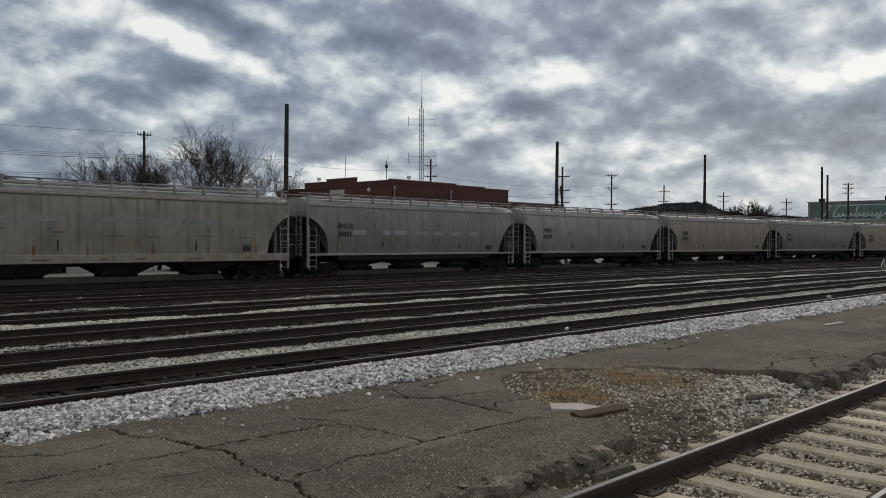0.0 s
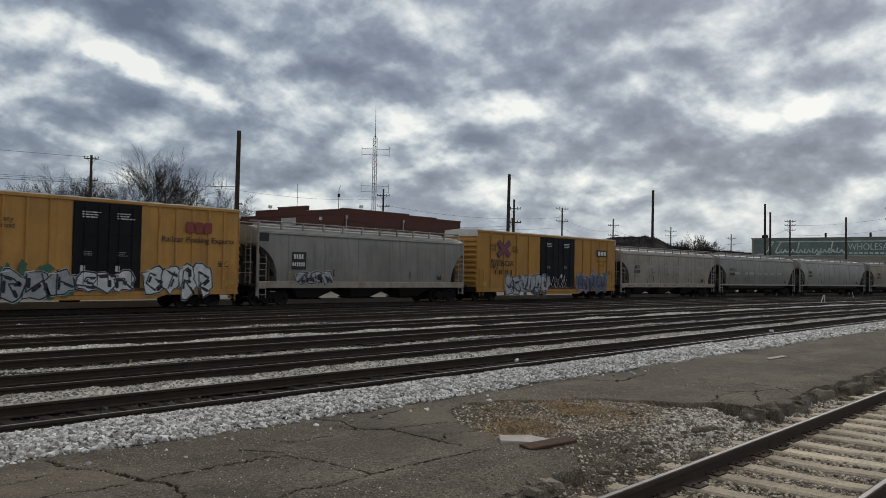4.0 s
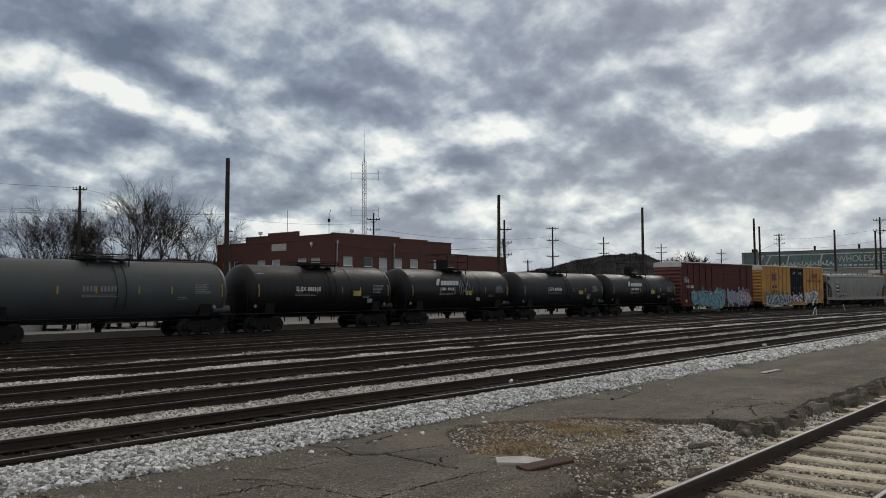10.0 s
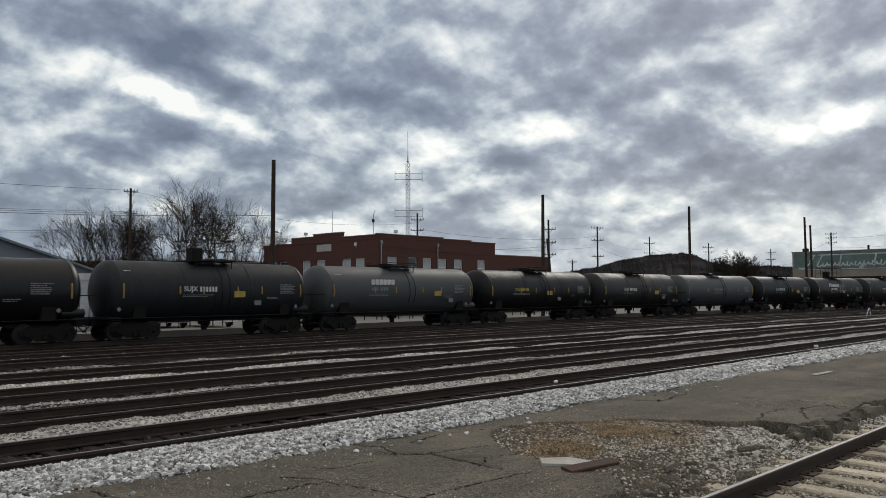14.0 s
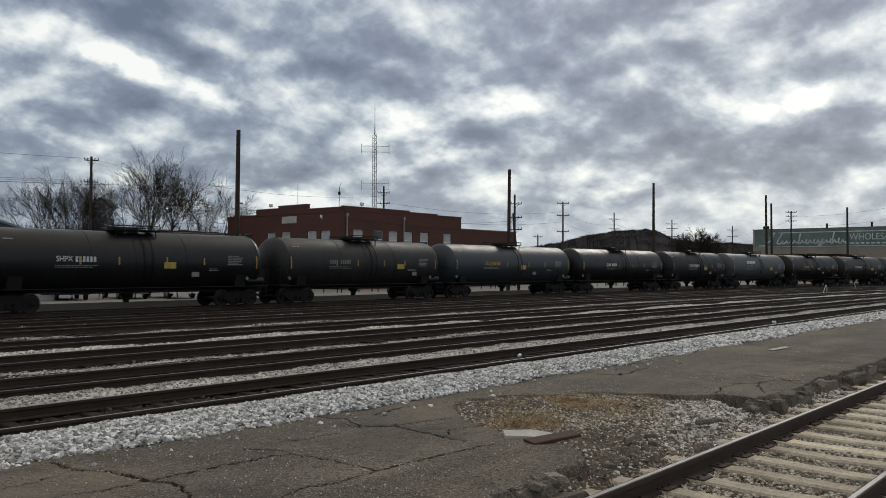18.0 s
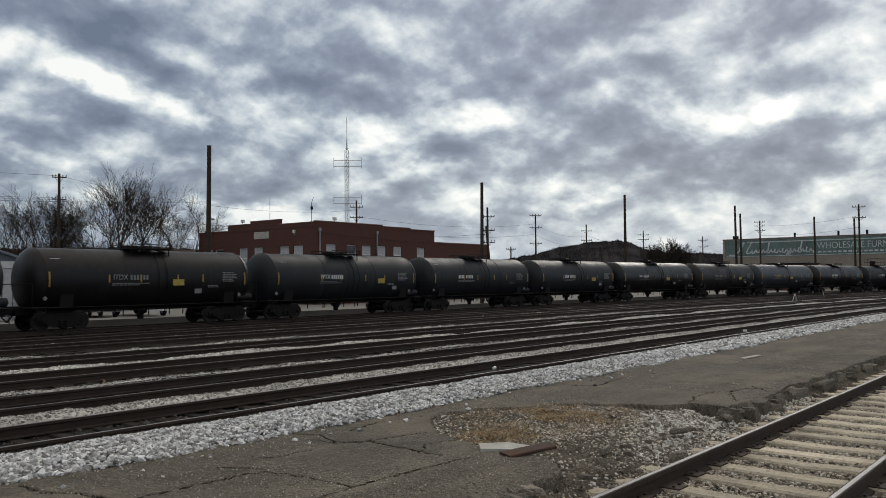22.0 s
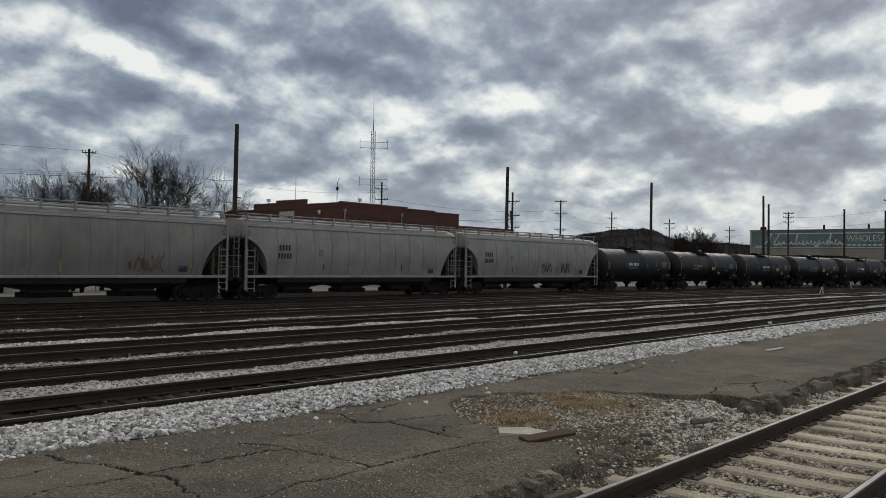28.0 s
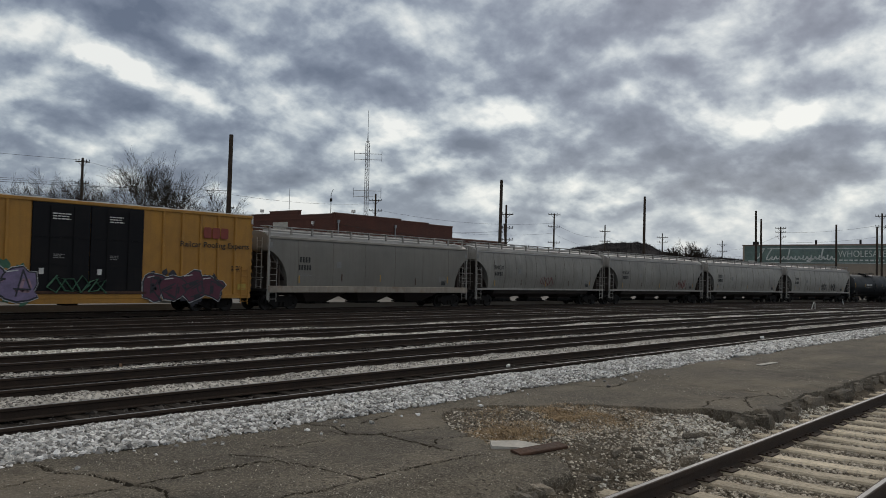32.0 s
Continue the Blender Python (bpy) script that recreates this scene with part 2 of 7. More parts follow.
def brick_mat(name, a, b, mortar):
    m = mat(name, a, 0.9, var=0.2, scale=0.5, fine=20, bump=0.2)
    nt = m.node_tree
    bsdf = nt.nodes["Principled BSDF"]
    old = bsdf.inputs["Base Color"].links[0].from_socket
    tc = nt.nodes.new("ShaderNodeTexCoord")
    mp = nt.nodes.new("ShaderNodeMapping")
    mp.inputs["Rotation"].default_value = (radians(90), 0, 0)
    nt.links.new(tc.outputs["Object"], mp.inputs[0])
    br = nt.nodes.new("ShaderNodeTexBrick")
    br.inputs["Color1"].default_value, br.inputs["Color2"].default_value, br.inputs["Mortar"].default_value = (1.1, 1.1, 1.1, 1), (0.8, 0.8, 0.8, 1), (*mortar, 1)
    br.inputs["Scale"].default_value, br.inputs["Brick Width"].default_value, br.inputs["Row Height"].default_value, br.inputs["Mortar Size"].default_value = 1.0, 0.21, 0.075, 0.008
    nt.links.new(mp.outputs[0], br.inputs["Vector"])
    mul = nt.nodes.new("ShaderNodeMix")
    mul.data_type, mul.blend_type = "RGBA", "MULTIPLY"
    mul.inputs[0].default_value = 1.0
    nt.links.new(old, mul.inputs[6])
    nt.links.new(br.outputs[0], mul.inputs[7])
    nt.links.new(mul.outputs[2], bsdf.inputs["Base Color"])
    return m


ASPHALT = mat("asphalt", (0.136, 0.118, 0.092), 0.93, var=0.55, scale=0.7, fine=22, bump=1.0, dirt=0.8, dirt_col=(0.060, 0.053, 0.042), speck=0.95, speck_col=(0.33, 0.30, 0.245), speck_scale=75.0, wear=0.85, wear_col=(0.078, 0.068, 0.054), spec=0.2)


def dusty(m, col, scale, lo, hi, amount):
    """Blows a pale uneven dust over a material in broad patches."""
    nt = m.node_tree
    bsdf = nt.nodes["Principled BSDF"]
    old = bsdf.inputs["Base Color"].links[0].from_socket
    tc, ns, rg, mx = (nt.nodes.new("ShaderNode" + k) for k in ("TexCoord", "TexNoise", "MapRange", "Mix"))
    ns.inputs["Scale"].default_value, ns.inputs["Detail"].default_value, ns.inputs["Roughness"].default_value = scale, 7.0, 0.68
    for k, v in enumerate((lo, hi, 0.0, amount), 1):
        rg.inputs[k].default_value = v
    mx.data_type = "RGBA"
    mx.inputs[7].default_value = (*col, 1)
    nt.links.new(tc.outputs["Object"], ns.inputs["Vector"])
    nt.links.new(ns.outputs[0], rg.inputs[0])
    nt.links.new(rg.outputs[0], mx.inputs[0])
    nt.links.new(old, mx.inputs[6])
    nt.links.new(mx.outputs[2], bsdf.inputs["Base Color"])


dusty(ASPHALT, (0.20, 0.17, 0.13), 0.5, 0.50, 0.66, 0.6)
dusty(ASPHALT, (0.045, 0.039, 0.032), 0.9, 0.54, 0.68, 0.6)
CRACK_DIRT = mat("crack_dirt", (0.045, 0.038, 0.029), 0.95, var=0.4, scale=3, fine=40, bump=0.5, spec=0.1)
SOIL = mat("gravelly_soil", (0.10, 0.083, 0.062), 0.95, var=0.35, scale=1.4, fine=45, bump=0.8, dirt=0.6, dirt_col=(0.05, 0.041, 0.031), speck=0.5, speck_col=(0.30, 0.27, 0.22), speck_scale=40, spec=0.15)
CINDER = mat("oily_cinders", (0.024, 0.0195, 0.0165), 0.95, var=0.35, scale=1.2, fine=30, bump=0.8, dirt=0.5, dirt_col=(0.06, 0.048, 0.038), speck=0.3, speck_col=(0.09, 0.075, 0.065), speck_scale=25, spec=0.15)
STRIP = mat("pale_ballast", (0.44, 0.42, 0.385), 0.95, var=0.3, scale=1.0, fine=14, bump=1.0, dirt=0.4, dirt_col=(0.2, 0.18, 0.155), speck=0.7, speck_col=(0.72, 0.69, 0.64), speck_scale=16)
# bed coloured dark to paint the shade in the gaps between white stones
BED = mat("ballast_gap_shade", (0.055, 0.05, 0.044), 0.95, var=0.35, scale=2.0, fine=30, bump=1.0)
LAND = mat("far_land", (0.10, 0.09, 0.07), 0.95, var=0.3, scale=0.02, fine=0.4, bump=0.2, spec=0.0)
LOT = mat("worn_concrete", (0.20, 0.19, 0.175), 0.9, var=0.2, scale=0.25, fine=12, bump=0.3, dirt=0.4, dirt_col=(0.12, 0.11, 0.1), spec=0.2)
WHITE_STONE = island("white_limestone", (0.19, 0.18, 0.165), (0.95, 0.935, 0.90))
GREY_STONE = island("grey_limestone", (0.20, 0.17, 0.13), (0.80, 0.74, 0.64))
ROW_STONE = island("dusty_limestone", (0.24, 0.22, 0.19), (0.90, 0.87, 0.80))
BAND_STONE = island("greyish_limestone", (0.11, 0.10, 0.09), (0.56, 0.53, 0.485))
SIDE_STONE = island("brown_gravel", (0.16, 0.13, 0.095), (0.70, 0.63, 0.53))
DARK_STONE = island("oily_stone", (0.02, 0.018, 0.016), (0.09, 0.08, 0.072))
RUBBLE = mat("broken_asphalt", (0.165, 0.14, 0.108), 0.95, var=0.4, scale=5, fine=35, bump=1.0, rnd=0.35, dirt=0.5, dirt_col=(0.06, 0.05, 0.038), speck=0.6)
GRASS = island("dry_grass", (0.19, 0.13, 0.07), (0.50, 0.37, 0.22))
RAIL_TOP = mat("worn_rail_steel", (0.27, 0.265, 0.26), 0.5, 0.8, var=0.2, scale=2, fine=60, bump=0.08)
RAIL_WORN = mat("dull_rail_steel", (0.15, 0.145, 0.145), 0.45, 0.7, var=0.25, scale=2, fine=60, bump=0.08)
RAIL_SIDE = mat("rusty_rail_web", (0.050, 0.034, 0.025), 0.85, 0.2, var=0.35, scale=3, fine=50, bump=0.4)
TIE_PALE = mat("weathered_tie", (0.56, 0.485, 0.37), 0.92, var=0.3, scale=2.2, fine=28, bump=0.8, dirt=0.6, dirt_col=(0.19, 0.145, 0.10), rnd=0.25, speck=0.5, speck_col=(0.62, 0.56, 0.46))
TIE_DARK = mat("creosoted_tie", (0.024, 0.019, 0.0155), 0.9, var=0.4, scale=3, fine=30, bump=0.5, rnd=0.4, spec=0.2)
RUST = mat("rust", (0.085, 0.046, 0.030), 0.9, 0.2, var=0.4, scale=5, fine=50, bump=0.5)
CONCRETE = mat("pale_concrete", (0.46, 0.44, 0.40), 0.9, var=0.2, scale=4, fine=40, bump=0.4, dirt=0.3, dirt_col=(0.25, 0.23, 0.2))
BLACK_IRON = mat("grimy_black_iron", (0.0105, 0.0092, 0.0085), 0.8, 0.0, var=0.4, scale=2, fine=30, bump=0.3, dirt=0.4, dirt_col=(0.022, 0.017, 0.0135), spec=0.25)
WHEEL_STEEL = mat("wheel_steel", (0.022, 0.019, 0.017), 0.6, 0.3, var=0.35, scale=3, fine=30, bump=0.2)
WOOD_POLE = mat("pole_wood", (0.055, 0.042, 0.033), 0.95, var=0.35, scale=2, fine=40, bump=0.5, spec=0.2)
WIRE = mat("wire", (0.03, 0.03, 0.032), 0.7, var=0.1)
GALV = mat("galvanised_steel", (0.34, 0.35, 0.36), 0.5, 0.7, var=0.2)
BARK = mat("bark", (0.05, 0.042, 0.036), 0.95, var=0.3, scale=2, fine=20, bump=0.4, spec=0.1)
TWIG = mat("twigs", (0.044, 0.036, 0.030), 0.95, var=0.3, scale=0.5, fine=6, bump=0.0, spec=0.05)
BRUSH = mat("brush", (0.06, 0.046, 0.035), 0.95, var=0.4, scale=0.4, fine=3, bump=0.6, spec=0.0)
WOODS = mat("winter_woods", (0.043, 0.040, 0.041), 0.95, var=0.4, scale=0.05, fine=0.5, bump=0.6, spec=0.0)
BRICK = brick_mat("red_brick", (0.105, 0.042, 0.031), None, (0.75, 0.7, 0.66))
TAN = mat("tan_brick", (0.34, 0.21, 0.13), 0.9, var=0.2, scale=0.5, fine=15, bump=0.2)
STONE_CAP = mat("coping", (0.24, 0.17, 0.14), 0.9, var=0.2)
WHITE_PAINT = mat("white_paint", (0.74, 0.74, 0.72), 0.6, var=0.08, streak=0.2, streak_col=(0.4, 0.38, 0.35))
SIDING = mat("pale_siding", (0.52, 0.53, 0.54), 0.7, var=0.12, scale=0.8)
METAL_ROOF = mat("grey_metal_roof", (0.20, 0.225, 0.25), 0.6, 0.2, var=0.12, scale=0.4)
SIGN_GREEN = mat("faded_green_paint", (0.125, 0.18, 0.165), 0.85, var=0.3, scale=0.35, fine=4, bump=0.1, streak=0.35, streak_col=(0.22, 0.23, 0.2))
SIGN_WHITE = mat("faded_white_paint", (0.55, 0.58, 0.56), 0.85, var=0.3, scale=0.8, fine=6, bump=0.0)
WAREHOUSE = mat("warehouse_wall", (0.28, 0.235, 0.19), 0.9, var=0.2, scale=0.3, fine=5)
GLASS = mat("window_glass", (0.045, 0.052, 0.06), 0.12, var=0.2, scale=0.7, fine=3, bump=0.0)
# pale panes: drawn blinds, and bright sky reflection painted as flat colour
PALE_PANE = mat("pale_window_pane", (0.46, 0.47, 0.47), 0.8, var=0.15)


# ---- mesh building ----
class M:
    """Gathers vertices and faces of one part."""

    def __init__(self):
        self.v, self.f = [], []

    def add(self, vs, fs):
        o = len(self.v)
        self.v += [tuple(p) for p in vs]
        self.f += [tuple(i + o for i in q) for q in fs]
        return self

    def box(self, x0, x1, y0, y1, z0, z1):
        return self.add([(x, y, z) for z in (z0, z1) for x, y in ((x0, y0), (x1, y0), (x1, y1), (x0, y1))],
                        [(3, 2, 1, 0), (4, 5, 6, 7), (0, 1, 5, 4), (1, 2, 6, 5), (2, 3, 7, 6), (3, 0, 4, 7)])

    def prism(self, poly, axis, a0, a1):
        """A polygon of two coordinates, drawn out along x, y or z."""
        put = {"x": lambda p, a: (a, p[0], p[1]), "y": lambda p, a: (p[0], a, p[1]), "z": lambda p, a: (p[0], p[1], a)}[axis]
        n = len(poly)
        return self.add([put(p, a) for a in (a0, a1) for p in poly],
                        [tuple(range(n - 1, -1, -1)), tuple(range(n, 2 * n))] + [(i, (i + 1) % n, n + (i + 1) % n, n + i) for i in range(n)])

    def slab(self, axis, x0, x1, y0, y1, z0, z1, c=0.01):
        """A box with the four edges along its axis bevelled."""
        if axis == "x":
            a0, a1, p0, p1, q0, q1 = x0, x1, y0, y1, z0, z1
        elif axis == "y":
            a0, a1, p0, p1, q0, q1 = y0, y1, x0, x1, z0, z1
        else:
            a0, a1, p0, p1, q0, q1 = z0, z1, x0, x1, y0, y1
        poly = [(p0 + c, q0), (p1 - c, q0), (p1, q0 + c), (p1, q1 - c), (p1 - c, q1), (p0 + c, q1), (p0, q1 - c), (p0, q0 + c)]
        return self.prism(poly, axis, a0, a1)

    def loft(self, rings, caps=True, closed=True):
        n, o = len(rings[0]), len(self.v)
        self.v += [tuple(p) for r in rings for p in r]
        for k in range(len(rings) - 1):
            a, b = o + k * n, o + (k + 1) * n
            for i in range(n if closed else n - 1):
                j = (i + 1) % n
                self.f.append((a + i, a + j, b + j, b + i))
        if caps:
            self.f.append(tuple(o + i for i in range(n - 1, -1, -1)))
            self.f.append(tuple(o + (len(rings) - 1) * n + i for i in range(n)))
        return self

    def tube(self, pts, r, n=6, r2=None, caps=True):
        pts = [Vector(p) for p in pts]
        rings = []
        for i, p in enumerate(pts):
            d = (pts[min(i + 1, len(pts) - 1)] - pts[max(i - 1, 0)]).normalized()
            a = d.cross(Vector((0, 0, 1)) if abs(d.z) < 0.9 else Vector((1, 0, 0))).normalized()
            b = d.cross(a)
            rr = r if r2 is None else r + (r2 - r) * i / (len(pts) - 1)
            rings.append([p + (a * math.cos(k * math.tau / n) + b * math.sin(k * math.tau / n)) * rr for k in range(n)])
        return self.loft(rings, caps)

    def turned(self, prof, centre, axis="x", n=24):
        """A profile of (along, radius) turned round an axis through centre."""
        cx, cy, cz = centre
        rings = []
        for a, r in prof:
            ring = []
            for k in range(n):
                c, s = math.cos(k * math.tau / n) * r, math.sin(k * math.tau / n) * r
                ring.append({"x": (cx + a, cy + c, cz + s), "y": (cx + c, cy + a, cz + s), "z": (cx + c, cy + s, cz + a)}[axis])
            rings.append(ring)
        return self.loft(rings)

    def mesh(self, name, material, smooth=False):
        me = bpy.data.meshes.new(name)
        me.from_pydata(self.v, [], self.f)
        if material:
            me.materials.append(material)
        if smooth:
            me.shade_smooth()
            me.set_sharp_from_angle(angle=radians(38))
        me.update()
        return me


CACHE = {}


def part(name, make, material, parent, label="", key=None, loc=(0, 0, 0), rz=0.0, smooth=False, kind=""):
    """One mesh object under a thing or a part; alike pieces share their mesh under a key."""
    k = (key, material.name) if key else None
    me = CACHE.get(k) if k else None
    if me is None:
        me = (make() if callable(make) else make).mesh(name, material, smooth)
        if k:
            CACHE[k] = me
    ob = new(name, me)
    ob.parent = parent
    ob.matrix_basis = pose(*loc, 0, 0, rz)
    return tagged(ob, label=label, kind=kind)


def thing(name, label, category, group="", m=None, kind=""):
    ob = tagged(new(name), label, category, group, kind)
    ob.empty_display_size = 0.3
    if m is not None:
        ob.matrix_basis = m
    return ob


def solid(name, mb, material, label="", category="", group="", kind="", smooth=False):
    return tagged(new(name, mb.mesh(name, material, smooth)), label, category, group, kind)


def np_mesh(name, verts, faces, materials, index=None, smooth=False):
    """A mesh from arrays of places and of triangles or quads."""
    me = bpy.data.meshes.new(name)
    k = faces.shape[1]
    me.vertices.add(len(verts))
    me.vertices.foreach_set("co", np.asarray(verts, np.float32).ravel())
    me.loops.add(faces.size)
    me.loops.foreach_set("vertex_index", faces.astype(np.int32).ravel())
    me.polygons.add(len(faces))
    me.polygons.foreach_set("loop_start", np.arange(0, faces.size, k, dtype=np.int32))
    for m in materials:
        me.materials.append(m)
    if index is not None:
        me.polygons.foreach_set("material_index", index.astype(np.int32))
    me.polygons.foreach_set("use_smooth", np.full(len(faces), smooth))
    me.update(calc_edges=True)
    me.validate()
    return me


ICO = bmesh.new()
bmesh.ops.create_icosphere(ICO, subdivisions=1, radius=1.0)
LUMP_V, LUMP_F = np.array([v.co[:] for v in ICO.verts]), np.array([[v.index for v in f.verts] for f in ICO.faces])
ICO.free()


OCT_V = np.array([(1, 0, 0), (-1, 0, 0), (0, 1, 0), (0, -1, 0), (0, 0, 1), (0, 0, -1)], float)
OCT_F = np.array([(0, 2, 4), (2, 1, 4), (1, 3, 4), (3, 0, 4), (2, 0, 5), (1, 2, 5), (3, 1, 5), (0, 3, 5)])


def stones(name, pts, size, material, label, category, seed, flat=0.75, stretch=0.35, chips=False):
    """Many broken stones, joined: one uneven lump (or, of chips, an eight-faced one) at each place."""
    rng = np.random.default_rng(seed)
    n = len(pts)
    ICO_V, ICO_F = (OCT_V, OCT_F) if chips else (LUMP_V, LUMP_F)
    v = ICO_V[None] * (1 + rng.uniform(-0.34, 0.34, (n, len(ICO_V), 1)))
    s = size * rng.uniform(0.6, 1.35, (n, 1, 1)) * (1 + rng.uniform(-stretch, stretch, (n, 1, 3)))
    v = v * s
    q = rng.normal(size=(n, 4))
    q /= np.linalg.norm(q, axis=1, keepdims=True)
    w, x, y, z = q.T
    R = np.stack([1 - 2 * (y * y + z * z), 2 * (x * y - z * w), 2 * (x * z + y * w), 2 * (x * y + z * w), 1 - 2 * (x * x + z * z), 2 * (y * z - x * w),
                  2 * (x * z - y * w), 2 * (y * z + x * w), 1 - 2 * (x * x + y * y)], 1).reshape(n, 3, 3)
    v = np.einsum("nij,nkj->nki", R, v)
    v[:, :, 2] *= flat
    v += np.asarray(pts)[:, None, :]
    f = (ICO_F[None] + (np.arange(n) * len(ICO_V))[:, None, None]).reshape(-1, 3)
    return tagged(new(name, np_mesh(name, v.reshape(-1, 3), f, [material])), label, category, kind="stuff")


def smooth_noise(x, y, seed=0):
    """Cheap value noise on arrays, about -1 to 1."""
    def h(i, j):
        k = np.sin(i * 127.1 + j * 311.7 + seed * 74.7) * 43758.5453
        return (k - np.floor(k)) * 2 - 1
    i, j = np.floor(x), np.floor(y)
    a, b = x - i, y - j
    a, b = a * a * (3 - 2 * a), b * b * (3 - 2 * b)
    return (h(i, j) * (1 - a) + h(i + 1, j) * a) * (1 - b) + (h(i, j + 1) * (1 - a) + h(i + 1, j + 1) * a) * b


def words(name, text, height, material, parent, loc, label="", width=None, up=(0, 0, 1), along=(1, 0, 0), bold=0.0):
    """Flat lettering in the built-in font, middle at loc, on an upright face."""
    cu = bpy.data.curves.new(name, "FONT")
    cu.body, cu.size, cu.align_x, cu.align_y, cu.extrude, cu.offset = text, height * 1.38, "CENTER", "CENTER", 0.001, bold * height
    tmp = bpy.data.objects.new("tmp", cu)
    me = bpy.data.meshes.new_from_object(tmp)
    bpy.data.objects.remove(tmp)
    me.name = name
    me.materials.clear()
    me.materials.append(material)
    a, u = Vector(along), Vector(up)
    xs = [v.co.x for v in me.vertices]
    k = width / (max(xs) - min(xs)) if width else 1.0
    nrm = a.cross(u)
    for v in me.vertices:
        v.co = a * (v.co.x * k) + u * v.co.y + nrm * v.co.z
    ob = new(name, me)
    ob.parent = parent
    ob.matrix_basis = pose(*loc)
    return tagged(ob, label)

# ---- the yard: tracks run along x and bend slowly to the right far ahead ----
RZ = -0.35      # top of the yard rails
RZ2 = -0.10     # top of the near side track's rails


def bend(u):
    e = max(0.0, u - 43.36)
    return -0.00117 * e * e if e < 86.0 else -0.00117 * 86.0 * (2 * e - 86.0)


def slope(u):
    return -0.00234 * min(max(0.0, u - 43.36), 86.0)


bend_np = np.vectorize(bend)


def ribbon(name, us, ys, zs, material, label="", kind="structure", category=""):
    """A strip of ground that follows the bend: a grid of places along and across."""
    us, ys = np.asarray(us, float), np.asarray(ys, float)
    U, Y = np.meshgrid(us, ys, indexing="ij")
    Z = zs(U, Y)
    v = np.stack([U, Y + bend_np(us)[:, None], Z], -1).reshape(-1, 3)
    n, m = len(us), len(ys)
    i = (np.arange(n - 1)[:, None] * m + np.arange(m - 1)[None]).ravel()
    f = np.stack([i, i + m, i + m + 1, i + 1], 1)
    return tagged(new(name, np_mesh(name, v, f, [material], smooth=True)), label, category, kind=kind)


def steps(*spans):
    out = [spans[0][0]]
    for a, b, s in spans:
        out += list(np.linspace(a, b, max(1, round((b - a) / s)) + 1)[1:])
    return out


# land: one sheet to the horizon
land = M()
ring = [60, 120, 220, 400, 800, 1600, 3500]
land.v.append((60, 20, -0.75))
for r in ring:
    land.v += [(60 + r * math.cos(k * math.tau / 48), 20 + r * math.sin(k * math.tau / 48), -0.75) for k in range(48)]
land.f += [(0, 1 + k, 1 + (k + 1) % 48) for k in range(48)]
for q in range(len(ring) - 1):
    land.f += [(1 + q * 48 + k, 1 + (q + 1) * 48 + k, 1 + (q + 1) * 48 + (k + 1) % 48, 1 + q * 48 + (k + 1) % 48) for k in range(48)]
solid("ground", land, LAND, "flat brown winter land reaching the horizon", "ground", kind="structure")

TRACKS = [11.57, 14.85, 18.75, 22.5, 27.55, 31.35, 37.16]   # middles of the yard tracks
CREST = [12.92, 16.1, 20.1, 23.85, 29.3, 33.0]               # pale ballast between them


def yard_z(U, Y):
    z = np.full_like(U, -0.56)
    for c, h in zip(CREST, (0.2, 0.18, 0.18, 0.18, 0.1, 0.08)):
        z += h * np.exp(-((Y - c) / 0.46) ** 4) * (1 + 0.3 * smooth_noise(U * 0.5, Y * 0.2 + c, 4))
    z += 0.26 * np.clip((9.9 - Y) / 1.6, 0, 1)
    return z + 0.02 * smooth_noise(U * 2.3, Y * 2.3, 1) + 0.015 * smooth_noise(U * 6.1, Y * 6.1, 2)


YU = steps((-60, -2, 2.0), (-2, 40, 0.22), (40, 90, 0.6), (90, 240, 2.5))
yard = ribbon("yard_floor", YU, steps((8.0, 26, 0.13), (26, 41, 0.26)), yard_z, CINDER, "oily black cinders and pale ridges between the yard tracks")
yard.data.materials.append(STRIP)
cen = np.empty(len(yard.data.polygons) * 3, np.float32)
yard.data.polygons.foreach_get("center", cen)
cen = cen.reshape(-1, 3)
cy = cen[:, 1] - bend_np(cen[:, 0])
pale = np.zeros(len(cen), np.int32)
for c, wd in zip(CREST, (0.40, 0.16, 0.42, 0.14, 0.16, 0.1)):
    pale |= (np.abs(cy - c) < wd * (1 + 0.3 * smooth_noise(cen[:, 0] * 0.9, cy * 0 + c, 17))).astype(np.int32)
yard.data.polygons.foreach_set("material_index", pale)


def stone_field(n, u0, u1, y0, y1, zf, seed, power=1.0):
    rng = np.random.default_rng(seed)
    u = u0 + (u1 - u0) * rng.random(n) ** power
    y = rng.uniform(y0, y1, n)
    return np.stack([u, y + bend_np(u), zf(u, y)], 1)


# the bright white shoulder beside the nearest yard track
def bank_edge(u):
    return 7.12 + 0.1 * smooth_noise(u * 0.9, u * 0 + 3, 5) + 0.06 * smooth_noise(u * 3.1, u * 0 + 9, 6)


def bank_z(u, y):
    base = np.interp(y, [6.9, 7.5, 8.6, 9.6, 10.25, 10.6], [0.0, 0.03, -0.05, -0.24, -0.43, -0.5])
    return base + 0.02 * smooth_noise(u * 1.7, y * 1.7, 7)


